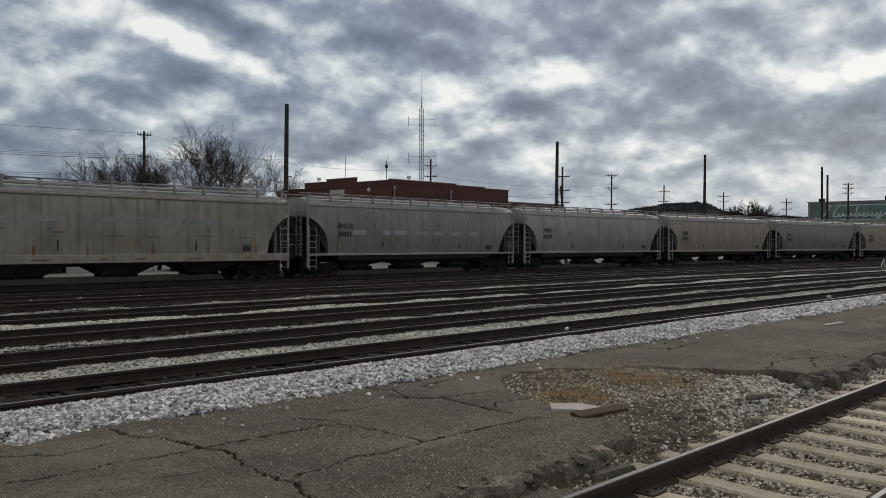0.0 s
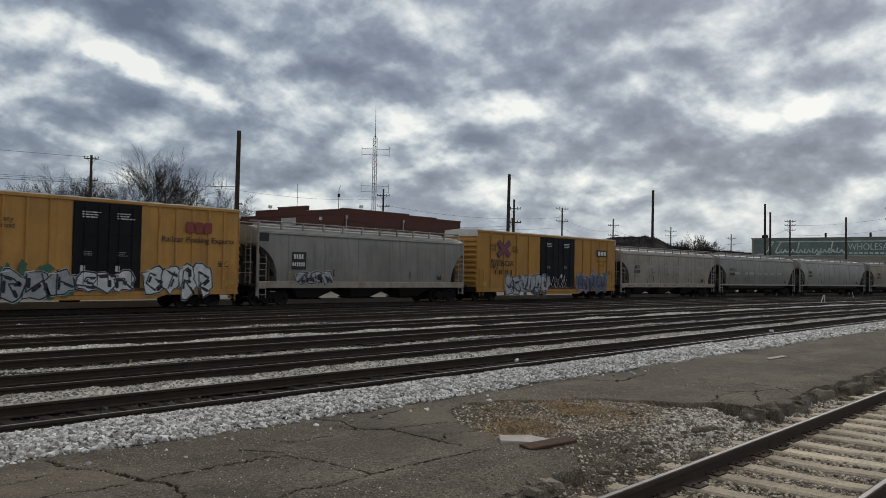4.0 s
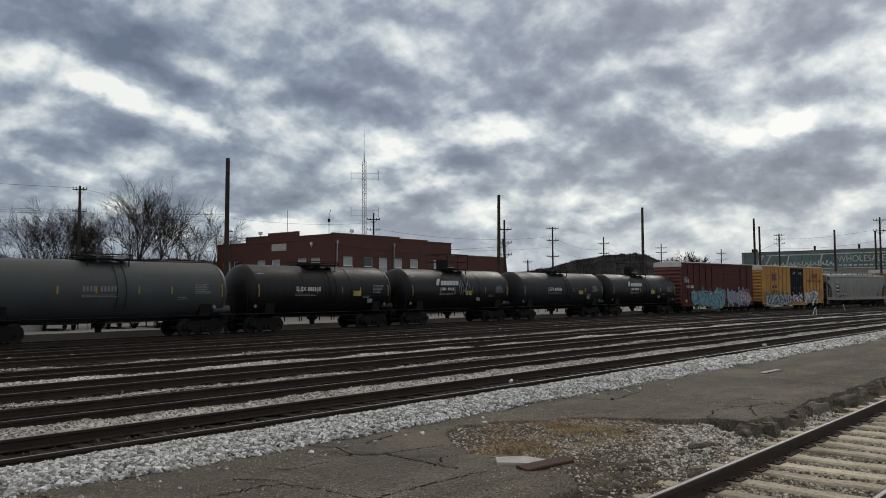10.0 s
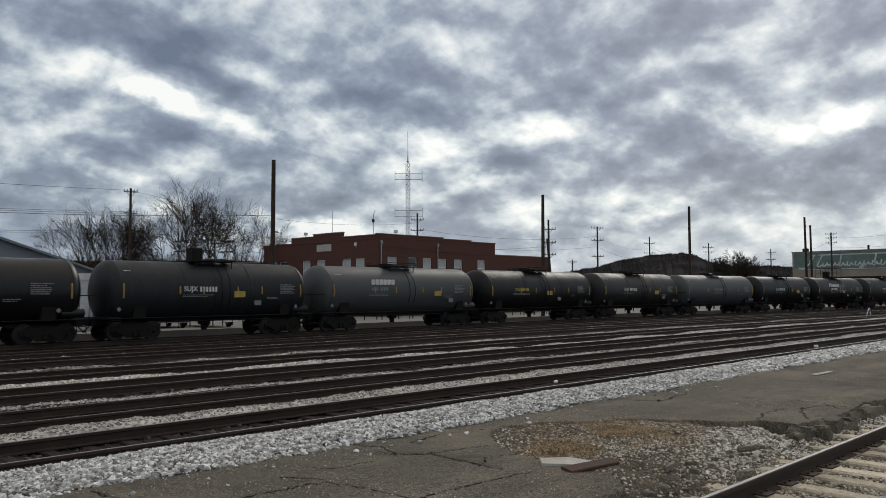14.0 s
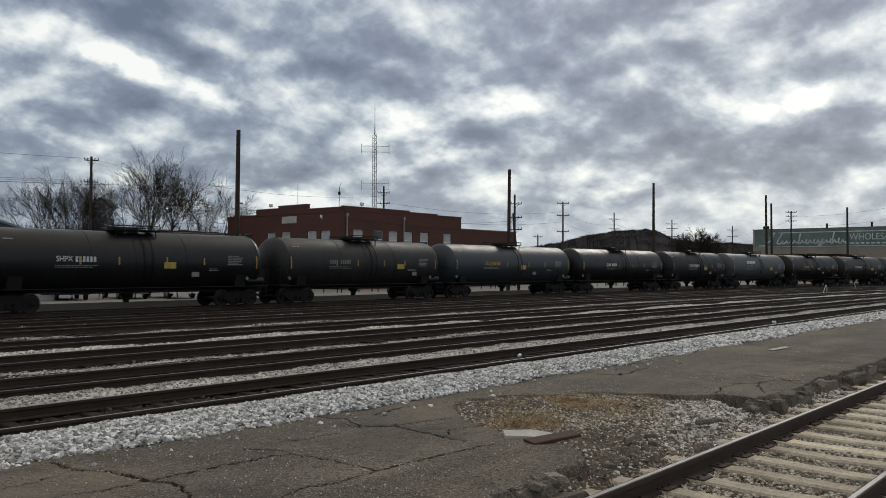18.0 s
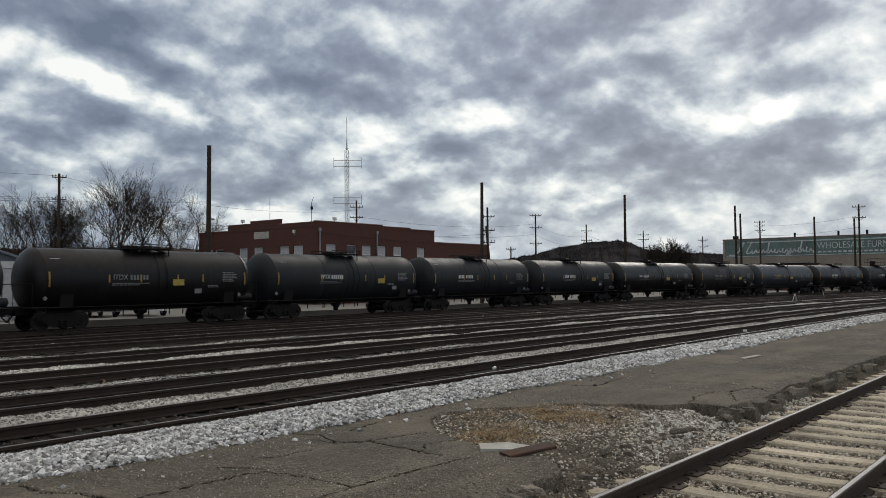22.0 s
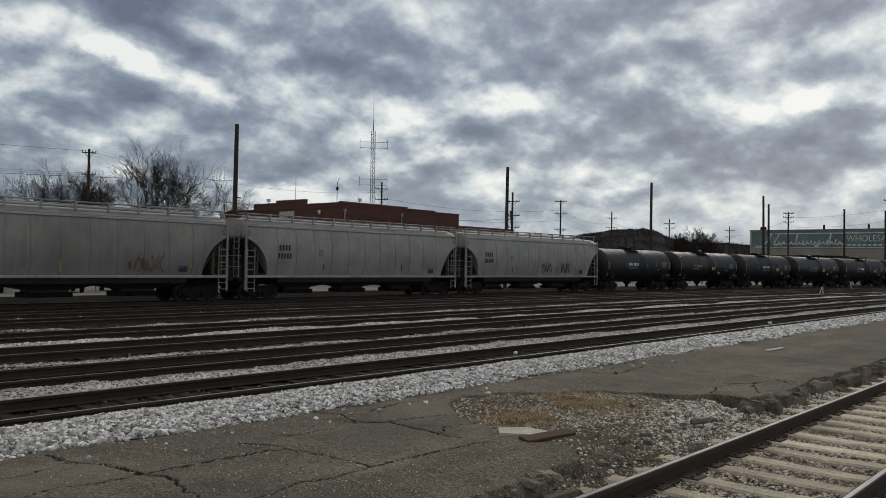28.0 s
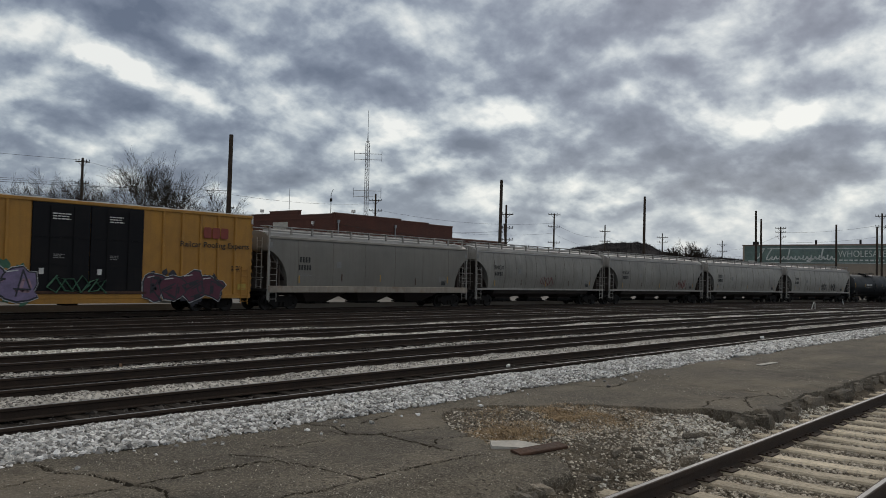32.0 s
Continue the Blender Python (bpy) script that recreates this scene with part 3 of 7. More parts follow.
ribbon("ballast_shoulder", YU, steps((7.0, 10.7, 0.12)), lambda U, Y: bank_z(U, Y) - 0.03, BED, "ballast bed under the loose white stones, dark with their gap shade painted in")
p1 = stone_field(50000, 0.0, 17, 6.95, 10.55, bank_z, 11, 1.25)
p1 = p1[p1[:, 1] > bank_edge(p1[:, 0])]
p1[:, 2] += np.random.default_rng(10).uniform(-0.022, 0.018, len(p1))
stones("white_ballast", p1, 0.030, WHITE_STONE, "fresh white limestone ballast heaped beside the track", "ballast", 12, chips=True)
p2 = stone_field(20000, 17, 60, 6.95, 10.5, bank_z, 13, 1.3)
stones("far_white_ballast", p2[p2[:, 1] - bend_np(p2[:, 0]) > bank_edge(p2[:, 0])], 0.045, WHITE_STONE, "white limestone ballast along the yard track further off", "ballast", 14)
spill = stone_field(90, 1.5, 14, 6.2, 7.2, lambda u, y: u * 0 + 0.01, 15)
stones("spilled_stones", spill[spill[:, 1] > 6.2 + 0.9 * np.random.default_rng(1).random(len(spill))], 0.028, WHITE_STONE, "loose white stones strewn on the asphalt edge", "stones", 16)
for i, (c, lab) in enumerate(zip(CREST, ("first", "second", "third", "fourth", "fifth", "sixth"))):
    n = (30000, 17000, 24000, 12000, 6000, 3000)[i]
    w = 0.72
    q = stone_field(n, 2 + i * 2, 85 + i * 6, c - w, c + w, yard_z, 20 + i, 1.4)
    keep = np.random.default_rng(50 + i).random(len(q)) < np.exp(-((q[:, 1] - bend_np(q[:, 0]) - c) / (0.46, 0.34, 0.42, 0.36, 0.28, 0.25)[i]) ** 4)
    stones("pale_ballast_row", q[keep], 0.024 + 0.0045 * i, ROW_STONE if i == 2 else BAND_STONE, "ridge of pale ballast between two yard tracks", "ballast", 30 + i, chips=True)
q = stone_field(16000, 1, 45, 9.9, 24.0, yard_z, 41, 1.4)
qy = q[:, 1] - bend_np(q[:, 0])
q = q[np.min([np.abs(qy - c) for c in CREST], axis=0) > 0.6]
stones("dark_ballast", q, 0.045, DARK_STONE, "oil-blackened ballast between the rails", "ballast", 42, chips=True)

# ---- rails and ties ----
HEAD = [(-0.036, 0), (-0.03, 0.006), (0.03, 0.006), (0.036, 0), (0.036, -0.035), (0.009, -0.05), (0.009, -0.14), (0.07, -0.155), (0.07, -0.172),
        (-0.07, -0.172), (-0.07, -0.155), (-0.009, -0.14), (-0.009, -0.05), (-0.036, -0.035)]


def rail_mesh(y, z, us):
    body, top = M(), M()
    rings, caps = [], []
    for u in us:
        yy = y + bend(u)
        rings.append([(u, yy + a, z + b - 0.007) for a, b in HEAD])
        caps.append([(u, yy + a, z + b) for a, b in ((-0.028, -0.004), (-0.02, 0.0), (0.02, 0.0), (0.028, -0.004))])
    body.loft(rings)
    top.loft(caps, caps=False, closed=True)
    return body, top


def track(name, y, z, u0, u1, ties, tie_mat, tie_w, pitch, label, shiny, seed, plates=False, drop=0.178):
    root = thing(name, label, "railway track", kind="structure")
    us = steps((u0, 40, 8.0), (40, 130, 4.0), (130, u1, 30.0))
    for s in (-0.7525, 0.7525):
        body, top = rail_mesh(y + s, z, us)
        r = part("rail", body, RAIL_SIDE, root, "rust-brown steel rail")
        part("running_surface", top, RAIL_TOP if shiny else RAIL_WORN, r, "worn bright rail head")
    rng = random.Random(seed)
    a, b = ties
    k = 0
    u = a
    while u < b:
        key = ("tie", k % 5, tie_w, tie_mat.name)

        def make(k=k):
            r = random.Random(100 + k % 5)
            half, h = 1.28, 0.17
            mb = M()
            rings = []
            for i in range(7):
                yy = -half + 2 * half * i / 6
                w = tie_w / 2 * (1 + r.uniform(-0.06, 0.06))
                d = r.uniform(-0.012, 0.006)
                rings.append([(-w, yy, -h), (w, yy, -h), (w, yy, d - 0.02), (w - 0.02, yy, d), (-w + 0.02, yy, d), (-w, yy, d - 0.02)])
            return mb.loft(rings)
        t = part("tie", make, tie_mat, root, key=key, loc=(u + rng.uniform(-0.04, 0.04), y + bend(u) + rng.uniform(-0.05, 0.05), z - drop - rng.random() * 0.012), rz=rng.uniform(-1.5, 1.5))
        if plates:
            # rusty plates in the dark web colour, which also paints in the rail's shade
            for s in (-0.7525, 0.7525):
                part("tie_plate", lambda: M().slab("y", -0.1, 0.1, -0.16, 0.16, 0, 0.014, 0.006).box(-0.07, -0.05, -0.1, -0.075, 0.014, 0.03).box(0.05, 0.07, -0.1, -0.075, 0.014, 0.03).box(-0.07, -0.05, 0.075, 0.1, 0.014, 0.03).box(0.05, 0.07, 0.075, 0.1, 0.014, 0.03),
                     RAIL_SIDE, t, key="tie_plate", loc=(0, s, 0.0))
        u += pitch
        k += 1
    return root


track("track_side", 2.6, RZ2, -40, 60, (-10.03, 24.0), TIE_PALE, 0.235, 0.56, "old side track with pale weathered ties and dull worn rails", False, 1, plates=True, drop=0.142)
for i, y in enumerate(TRACKS):
    far = i == 6
    track("track_yard_%d" % (i + 1), y, RZ, -480 if far else -70, 600 if far else 320, (-9.7, (48, 40, 34, 30, 14, 12, 10)[i]) if not far else (14, 44), TIE_DARK, 0.22, 0.56,
          "yard track with black creosoted ties" if not far else "yard track that the freight train runs on", i in (0, 6), 2 + i)
bed = M()
for u in np.arange(48, 300, 0.56):
    for y in (11.57, 14.85):
        if u < 110:
            bed.box(u - 0.11, u + 0.11, y + bend(u) - 1.28, y + bend(u) + 1.28, RZ - 0.34, RZ - 0.19)
solid("far_ties", bed, TIE_DARK, "rows of dark ties far along the yard tracks", "ties", kind="stuff")

# ---- asphalt platform between the tracks ----
CRACKS = [
    [(3.2, 7.12), (3.18, 6.64), (3.39, 6.17), (3.42, 5.86), (3.46, 5.59), (3.32, 5.24), (3.34, 4.93), (3.37, 4.65), (3.2, 4.2)],
    [(1.93, 6.01), (2.57, 5.98), (3.14, 5.96), (3.45, 5.92), (3.94, 5.89), (4.71, 5.86)],
    [(2.19, 6.82), (2.51, 6.52), (2.99, 6.56)],
    [(3.46, 4.76), (4.01, 4.86), (4.48, 4.8), (5.0, 4.85), (5.58, 4.81), (6.23, 4.74)],
    [(4.71, 5.86), (4.73, 5.41), (4.77, 4.83)],
    [(6.01, 7.25), (6.15, 6.78), (6.03, 6.34), (6.24, 6.05), (6.16, 5.54), (6.16, 5.02)],
    [(11.53, 6.82), (11.7, 6.47), (12.83, 6.6)],
    [(11.9, 4.75), (12.2, 4.45), (12.7, 4.4), (13.0, 4.15)],
]
CRACK_W = [0.024, 0.015, 0.014, 0.017, 0.015, 0.022, 0.030, 0.016]
PATCH = [(7.86, 6.7), (8.61, 6.6), (9.18, 6.26), (9.81, 5.77), (10.1, 5.37), (10.38, 4.84), (10.7, 4.41), (10.75, 3.95), (11.0, 3.2), (6.1, 3.2), (6.3, 3.82), (6.57, 4.06), (6.81, 4.31), (6.6, 4.63), (6.72, 4.97), (6.95, 5.2), (6.92, 5.5), (7.06, 5.95)]


# finer cracks where the platform crumbles round the patch
CRUMBLE = [[(7.06, 5.95), (6.6, 6.05), (6.17, 6.12), (5.98, 6.3), (5.97, 6.6)], [(6.92, 5.44), (6.5, 5.55), (6.11, 5.31)], [(7.8, 6.7), (7.2, 6.85), (6.6, 6.75)],
           [(2.76, 5.4), (3.01, 5.36), (3.3, 5.3)], [(4.51, 6.28), (4.68, 6.1), (4.7, 5.95)], [(5.0, 6.4), (5.17, 6.25), (5.6, 6.2)], [(11.4, 4.1), (11.8, 4.4), (12.4, 4.5)], [(12.6, 4.1), (13.0, 4.5), (13.1, 4.9)], [(10.8, 4.5), (11.4, 4.7), (12.0, 4.62)]]
CRACKS += CRUMBLE
CRACK_W += [0.011] * len(CRUMBLE)


def seg_dist(U, Y, poly):
    best = np.full(U.shape, 9.0)
    for (a, b), (c, d) in zip(poly, poly[1:]):
        lx, ly = c - a, d - b
        t = np.clip(((U - a) * lx + (Y - b) * ly) / (lx * lx + ly * ly), 0, 1)
        best = np.minimum(best, np.hypot(U - a - t * lx, Y - b - t * ly))
    return best


def inside(U, Y, poly):
    c = np.zeros(U.shape, bool)
    for (a, b), (x, y) in zip(poly, poly[1:] + poly[:1]):
        hit = ((b > Y) != (y > Y)) & (U < (x - a) * (Y - b) / (y - b + 1e-9) + a)
        c ^= hit
    return c


def edge_y(u):
    base = np.interp(u, [4.0, 6.3, 10.5, 13.0, 18.0], [3.93, 3.95, 4.02, 4.04, 4.00])
    return base + 0.05 * smooth_noise(u * 0.8, u * 0 + 1, 8) + 0.05 * smooth_noise(u * 2.1, u * 0 + 5, 9) + 0.025 * smooth_noise(u * 7.0, u * 0 + 7, 10)


def patch_depth(U, Y):
    """0 on sound asphalt, 1 well inside the broken patch or past the edge."""
    wob_u, wob_y = U + 0.09 * smooth_noise(U * 2.5, Y * 2.5, 21) + 0.05 * smooth_noise(U * 9, Y * 9, 23), Y + 0.09 * smooth_noise(U * 2.5 + 40, Y * 2.5, 22) + 0.05 * smooth_noise(U * 9 + 7, Y * 9, 24)
    d = seg_dist(wob_u, wob_y, PATCH + PATCH[:1])
    a = np.where(inside(wob_u, wob_y, PATCH), np.clip(d / 0.022, 0, 1), 0)
    b = np.clip((edge_y(U) - Y) / 0.045, 0, 1)
    return np.maximum(a, b)


def crack_dist(U, Y):
    """Distance to the nearest crack, which wanders, and its uneven width there."""
    wu = U + 0.05 * smooth_noise(U * 4, Y * 4, 34) + 0.022 * smooth_noise(U * 15, Y * 15, 38)
    wy = Y + 0.05 * smooth_noise(U * 4 + 9, Y * 4, 35) + 0.022 * smooth_noise(U * 15 + 9, Y * 15, 39)
    best, width = np.full(U.shape, 9.0), np.full(U.shape, 0.02)
    for c, w in zip(CRACKS, CRACK_W):
        d = seg_dist(wu, wy, c)
        near = d < best
        best, width = np.where(near, d, best), np.where(near, w, width)
    return best, width * (0.56 + 0.45 * smooth_noise(U * 3.3, Y * 3.3, 40))


def asphalt_z(U, Y):
    z = 0.012 * smooth_noise(U * 0.7, Y * 0.7, 31) + 0.006 * smooth_noise(U * 2.7, Y * 2.7, 32) + 0.0025 * smooth_noise(U * 11, Y * 11, 33)
    d, w = crack_dist(U, Y)
    z -= 0.032 * np.exp(-(d / w) ** 2)
    p = patch_depth(U, Y)
    low = np.interp(Y, [1.0, 3.70, 3.98, 4.5, 5.4, 6.6], [-0.305, -0.29, -0.20, -0.085, -0.04, -0.022]) + 0.02 * smooth_noise(U * 4, Y * 4, 36) + 0.012 * smooth_noise(U * 11, Y * 11, 37)
    z -= np.interp(U, [6.8, 9.0], [0.09, 0.035]) * np.clip((4.45 - Y) / 0.5, 0, 1) ** 1.5
    return z * (1 - p) + low * p


def asphalt(name, us, ys, label):
    U, Y = np.meshgrid(np.asarray(us), np.asarray(ys), indexing="ij")
    Z = asphalt_z(U, Y)
    v = np.stack([U, Y + bend_np(np.asarray(us))[:, None], Z], -1).reshape(-1, 3)
    n, m = U.shape
    i = (np.arange(n - 1)[:, None] * m + np.arange(m - 1)[None]).ravel()
    f = np.stack([i, i + m, i + m + 1, i + 1], 1)
    mu, my = (U[:-1, :-1] + U[1:, 1:]) / 2, (Y[:-1, :-1] + Y[1:, 1:]) / 2
    soil = (patch_depth(mu, my).ravel() > 0.5).astype(np.int32)
    d, w = crack_dist(mu, my)
    soil[(d < w).ravel() & (soil == 0)] = 2
    return tagged(new(name, np_mesh(name, v, f, [ASPHALT, SOIL, CRACK_DIRT], soil)), label, kind="structure")


asphalt("pavement_platform", steps((-40, 1.2, 1.5), (1.2, 8.0, 0.019), (8.0, 15.5, 0.032), (15.5, 30, 0.12), (30, 120, 1.5)), steps((1.0, 3.2, 0.2), (3.2, 7.3, 0.021)), "cracked grey asphalt platform with a broken-out gravel patch")
under = M().box(-40, 30, -60, 1.1, -0.5, -0.2)
solid("ground_behind", under, SOIL, "gravelly ground beside the side track", "ground", kind="structure")
rng = np.random.default_rng(7)
pts = stone_field(46000, 3.0, 14, 3.2, 6.7, asphalt_z, 61, 1.1)
thin = 0.50 + 0.42 * smooth_noise(pts[:, 0] * 1.6, pts[:, 1] * 1.6, 60) + 0.32 * np.clip((pts[:, 0] - 8.4) / 1.5, -0.6, 1)
pts = pts[(patch_depth(pts[:, 0], pts[:, 1]) > 0.9) & (np.random.default_rng(59).random(len(pts)) < thin)]
stones("patch_gravel", pts, 0.0165, GREY_STONE, "pale gravel in the broken-out patch of asphalt", "gravel", 62, chips=True)
big = stone_field(26000, 3.5, 14, 3.42, 6.3, asphalt_z, 72)
white = smooth_noise(big[:, 0] * 1.3, big[:, 1] * 1.3, 73) + 0.55 * (big[:, 0] - 9.0) + 1.6 * (4.3 - big[:, 1])
big = big[(patch_depth(big[:, 0], big[:, 1]) > 0.9) & (white + np.random.default_rng(58).uniform(-0.8, 0.8, len(big)) > 0.3)]
stones("patch_stones", big[(np.arange(len(big)) % 2 == 0) | (big[:, 1] < 4.6)], 0.025, ROW_STONE, "pale broken stones in the broken-out patch", "stones", 74, chips=True)
dark = stone_field(4200, 6.4, 11, 3.6, 6.7, asphalt_z, 75)
stones("patch_crumbs", dark[patch_depth(dark[:, 0], dark[:, 1]) > 0.9], 0.02, RUBBLE, "dark crumbs of asphalt among the gravel", "rubble", 76, chips=True)
pts = stone_field(46000, -6.0, 18, 1.2, 3.78, lambda u, y: -0.280 + 0.012 * smooth_noise(u * 2, y * 2, 65), 63, 1.0)
stones("side_track_gravel", pts, 0.018, SIDE_STONE, "brown and pale gravel between the ties of the side track", "gravel", 64, chips=True)
pts = stone_field(3500, 2.0, 18, 3.9, 7.1, lambda u, y: asphalt_z(u, y) + 0.004, 66, 1.1)
pts = pts[smooth_noise(pts[:, 0] * 0.9, pts[:, 1] * 0.9, 67) > -0.1]
stones("grit", pts, 0.007, GREY_STONE, "loose grit scattered over the asphalt", "grit", 68, chips=True)


def lump(seed, sx, sy, sz):
    """A jagged broken lump with a flat worn top."""
    r = random.Random(seed)
    n = r.choice((5, 6, 7))
    angs = sorted(r.uniform(0, math.tau) * 0.35 + j * math.tau / n for j in range(n))
    rad = [r.uniform(0.62, 1.15) for _ in angs]
    rings = []
    for z, k in ((0, 1.05), (0.45, 1.08), (0.9, 0.93), (1, 0.84)):
        rings.append([(sx * (k + r.uniform(-0.09, 0.09)) * math.cos(a) * w, sy * (k + r.uniform(-0.09, 0.09)) * math.sin(a) * w, sz * (z + r.uniform(-0.1, 0.1))) for a, w in zip(angs, rad)])
    return M().loft(rings)


rng = random.Random(5)
for k in range(52):
    u = 3.6 + 12.5 * (k / 52) + rng.uniform(-0.15, 0.15)
    y = float(edge_y(np.array([u]))[0]) + rng.uniform(-0.10, 0.02)
    if 6.3 < u < 9.2:
        y = rng.uniform(3.7, 4.2)
    s = 0.025 + 0.07 * rng.random() ** 2
    ob = solid("asphalt_chunk", lump(k, s * rng.uniform(1, 1.8), s, 0.025 + s * 0.3), RUBBLE, "broken chunk of asphalt at the crumbling platform edge", "asphalt chunk", "asphalt chunks")
    ob.matrix_basis = pose(u, y, -0.23 if y < 3.7 else -0.13, rng.uniform(-14, 14), rng.uniform(-14, 14), rng.uniform(0, 180))
for u, y, sx, sy, sz, rz in ((8.4, 3.66, 0.16, 0.10, 0.11, 20), (10.35, 4.25, 0.36, 0.16, 0.1, -8), (10.9, 4.05, 0.3, 0.2, 0.19, 10), (11.8, 4.0, 0.34, 0.2, 0.24, 0), (12.7, 4.02, 0.42, 0.18, 0.2, 4), (13.7, 4.0, 0.5, 0.2, 0.2, -3), (15.0, 4.0, 0.6, 0.2, 0.2, 3), (11.3, 3.95, 0.18, 0.14, 0.2, 30), (9.75, 4.15, 0.3, 0.10, 0.09, -25), (4.9, 3.72, 0.36, 0.13, 0.06, -4), (5.9, 3.74, 0.38, 0.12, 0.06, 3), (4.2, 3.8, 0.28, 0.12, 0.06, 8)):
    ob = solid("asphalt_slab", lump(int(u * 100), sx, sy, sz), RUBBLE, "tilted slab of broken asphalt beside the gravel patch", "asphalt slab", "asphalt slabs")
    ob.matrix_basis = pose(u, y, -0.27, rng.uniform(-8, 8), rng.uniform(-8, 8), rz)
rng = random.Random(15)
u = 2.6
while u < 26.0:
    n = rng.uniform(0.22, 0.62) * (1.5 if u < 6.2 else 1.0)
    if not 6.2 < u + n / 2 < 10.6:
        e = float(edge_y(np.array([u + n / 2]))[0])
        top = float(asphalt_z(np.array([u + n / 2]), np.array([e + 0.12]))[0])
        ob = solid("kerb_piece", lump(int(u * 50), n * rng.uniform(0.42, 0.6), rng.uniform(0.05, 0.17), rng.uniform(0.14, 0.22)), RUBBLE, "weathered broken piece of the platform's concrete kerb", "kerb piece", "broken kerb pieces")
        ob.matrix_basis = pose(u + n / 2, e + rng.uniform(-0.07, 0.05), top - rng.uniform(0.20, 0.27), rng.uniform(-14, 6), rng.uniform(-7, 7), rng.uniform(-16, 16))
    u += n * 1.04 + (rng.random() < 0.25) * 0.15
crumbs = stone_field(3200, 3.2, 16, 3.3, 4.2, lambda u, y: asphalt_z(u, y) + 0.01, 69)
crumbs = crumbs[np.random.default_rng(70).random(len(crumbs)) < 0.6 * np.exp(-((crumbs[:, 1] - 3.8) / 0.12) ** 2)]
stones("asphalt_crumbs", crumbs, 0.03, RUBBLE, "crumbs of broken asphalt along the platform edge", "rubble", 71, chips=True)
ob = solid("concrete_piece", M().prism([(-0.28, -0.1), (0.05, -0.17), (0.3, -0.02), (0.12, 0.16), (-0.2, 0.13)], "z", 0, 0.045), CONCRETE, "pale flat piece of concrete lying on the asphalt", "concrete")
ob.matrix_basis = pose(6.79, 4.79, -0.02, 2, 3, -30)
ob = solid("rusty_plate", M().slab("x", -0.27, 0.27, -0.09, 0.09, 0, 0.03, 0.008), RUST, "rusty steel plate lying at the patch's edge", "steel plate")
ob.matrix_basis = pose(6.72, 4.44, 0.02, 3, -4, -22)
ob = solid("white_cup", M().turned([(-0.07, 0.025), (-0.065, 0.03), (0.06, 0.038), (0.065, 0.036)], (0, 0, 0.04), "x", 12), WHITE_PAINT, "crushed white paper cup lying on the rail", "cup")
ob.matrix_basis = pose(15.28, 10.98, -0.34, 0, 0, 20)
ob = solid("white_rag", lump(77, 0.2, 0.08, 0.08), WHITE_PAINT, "scrap of white plastic sheet lying by the rail", "scrap")
ob.matrix_basis = pose(31.7, 11.1, -0.36, 0, 0, 30)
ob = solid("paint_patch", M().prism([(-0.5, -0.06), (0.45, -0.08), (0.5, 0.05), (-0.4, 0.08)], "z", 0, 0.006), CONCRETE, "worn pale paint patch on the asphalt", "paint patch")
ob.matrix_basis = pose(17.64, 6.08, 0.012)
for i, (u, y) in enumerate([(9.5, 17.3), (14.5, 20.4), (22, 17.4), (30, 20.6)]):
    ob = solid("marker_stub", M().prism([(-0.025, 0), (0.03, 0), (0.022, 0.07), (-0.02, 0.085)], "y", -0.02, 0.02), TAN, "short tan marker stub beside a yard track", "marker", "marker stubs")
    ob.matrix_basis = pose(u, y + bend(u), -0.5, 0, 0, i * 20)
# dead grass in the patch
rng = np.random.default_rng(9)
gu = np.concatenate([rng.normal(9.0, 0.55, 21000), rng.normal(7.45, 0.3, 8000)])
gy = np.concatenate([rng.normal(5.55, 0.38, 21000), rng.normal(5.35, 0.3, 8000)])
ok = (patch_depth(gu, gy) > 0.8) & (gy < 6.6) & (gy > 4.3) & (smooth_noise(gu * 3.1, gy * 3.1, 91) + rng.uniform(-0.5, 0.5, len(gu)) > -0.25)
gu, gy = gu[ok], gy[ok]
gz = asphalt_z(gu, gy)
ang, ln, tilt = rng.uniform(0, math.tau, len(gu)), rng.uniform(0.03, 0.10, len(gu)), rng.uniform(0.9, 1.5, len(gu))
dx, dy, dz = np.cos(ang) * np.sin(tilt) * ln, np.sin(ang) * np.sin(tilt) * ln, np.cos(tilt) * ln
px, py = -np.sin(ang) * 0.004, np.cos(ang) * 0.004
base = np.stack([gu, gy, gz], 1)
gv = np.stack([base + np.stack([px, py, 0 * px], 1), base - np.stack([px, py, 0 * px], 1), base + np.stack([dx, dy, dz], 1)], 1).reshape(-1, 3)
tagged(new("dead_grass", np_mesh("dead_grass", gv, np.arange(len(gv)).reshape(-1, 3), [GRASS])), "flattened straw-brown dead grass in the gravel patch", "grass", kind="stuff")

# paved lot behind the train
ribbon("pavement_lot", steps((-60, 240, 6.0)), [41.2, 46, 52, 62, 84], lambda U, Y: np.full_like(U, -0.42), LOT, "pale worn concrete lot behind the train")
kerb = M()
for u in range(-60, 200, 4):
    kerb.add([(x, y + bend(x), z) for z in (-0.6, -0.18) for x, y in ((u, 41.0), (u + 4, 41.0), (u + 4, 41.25), (u, 41.25))],
             [(3, 2, 1, 0), (4, 5, 6, 7), (0, 1, 5, 4), (1, 2, 6, 5), (2, 3, 7, 6), (3, 0, 4, 7)])
solid("kerb", kerb, LOT, "low worn concrete kerb along the lot", kind="structure")

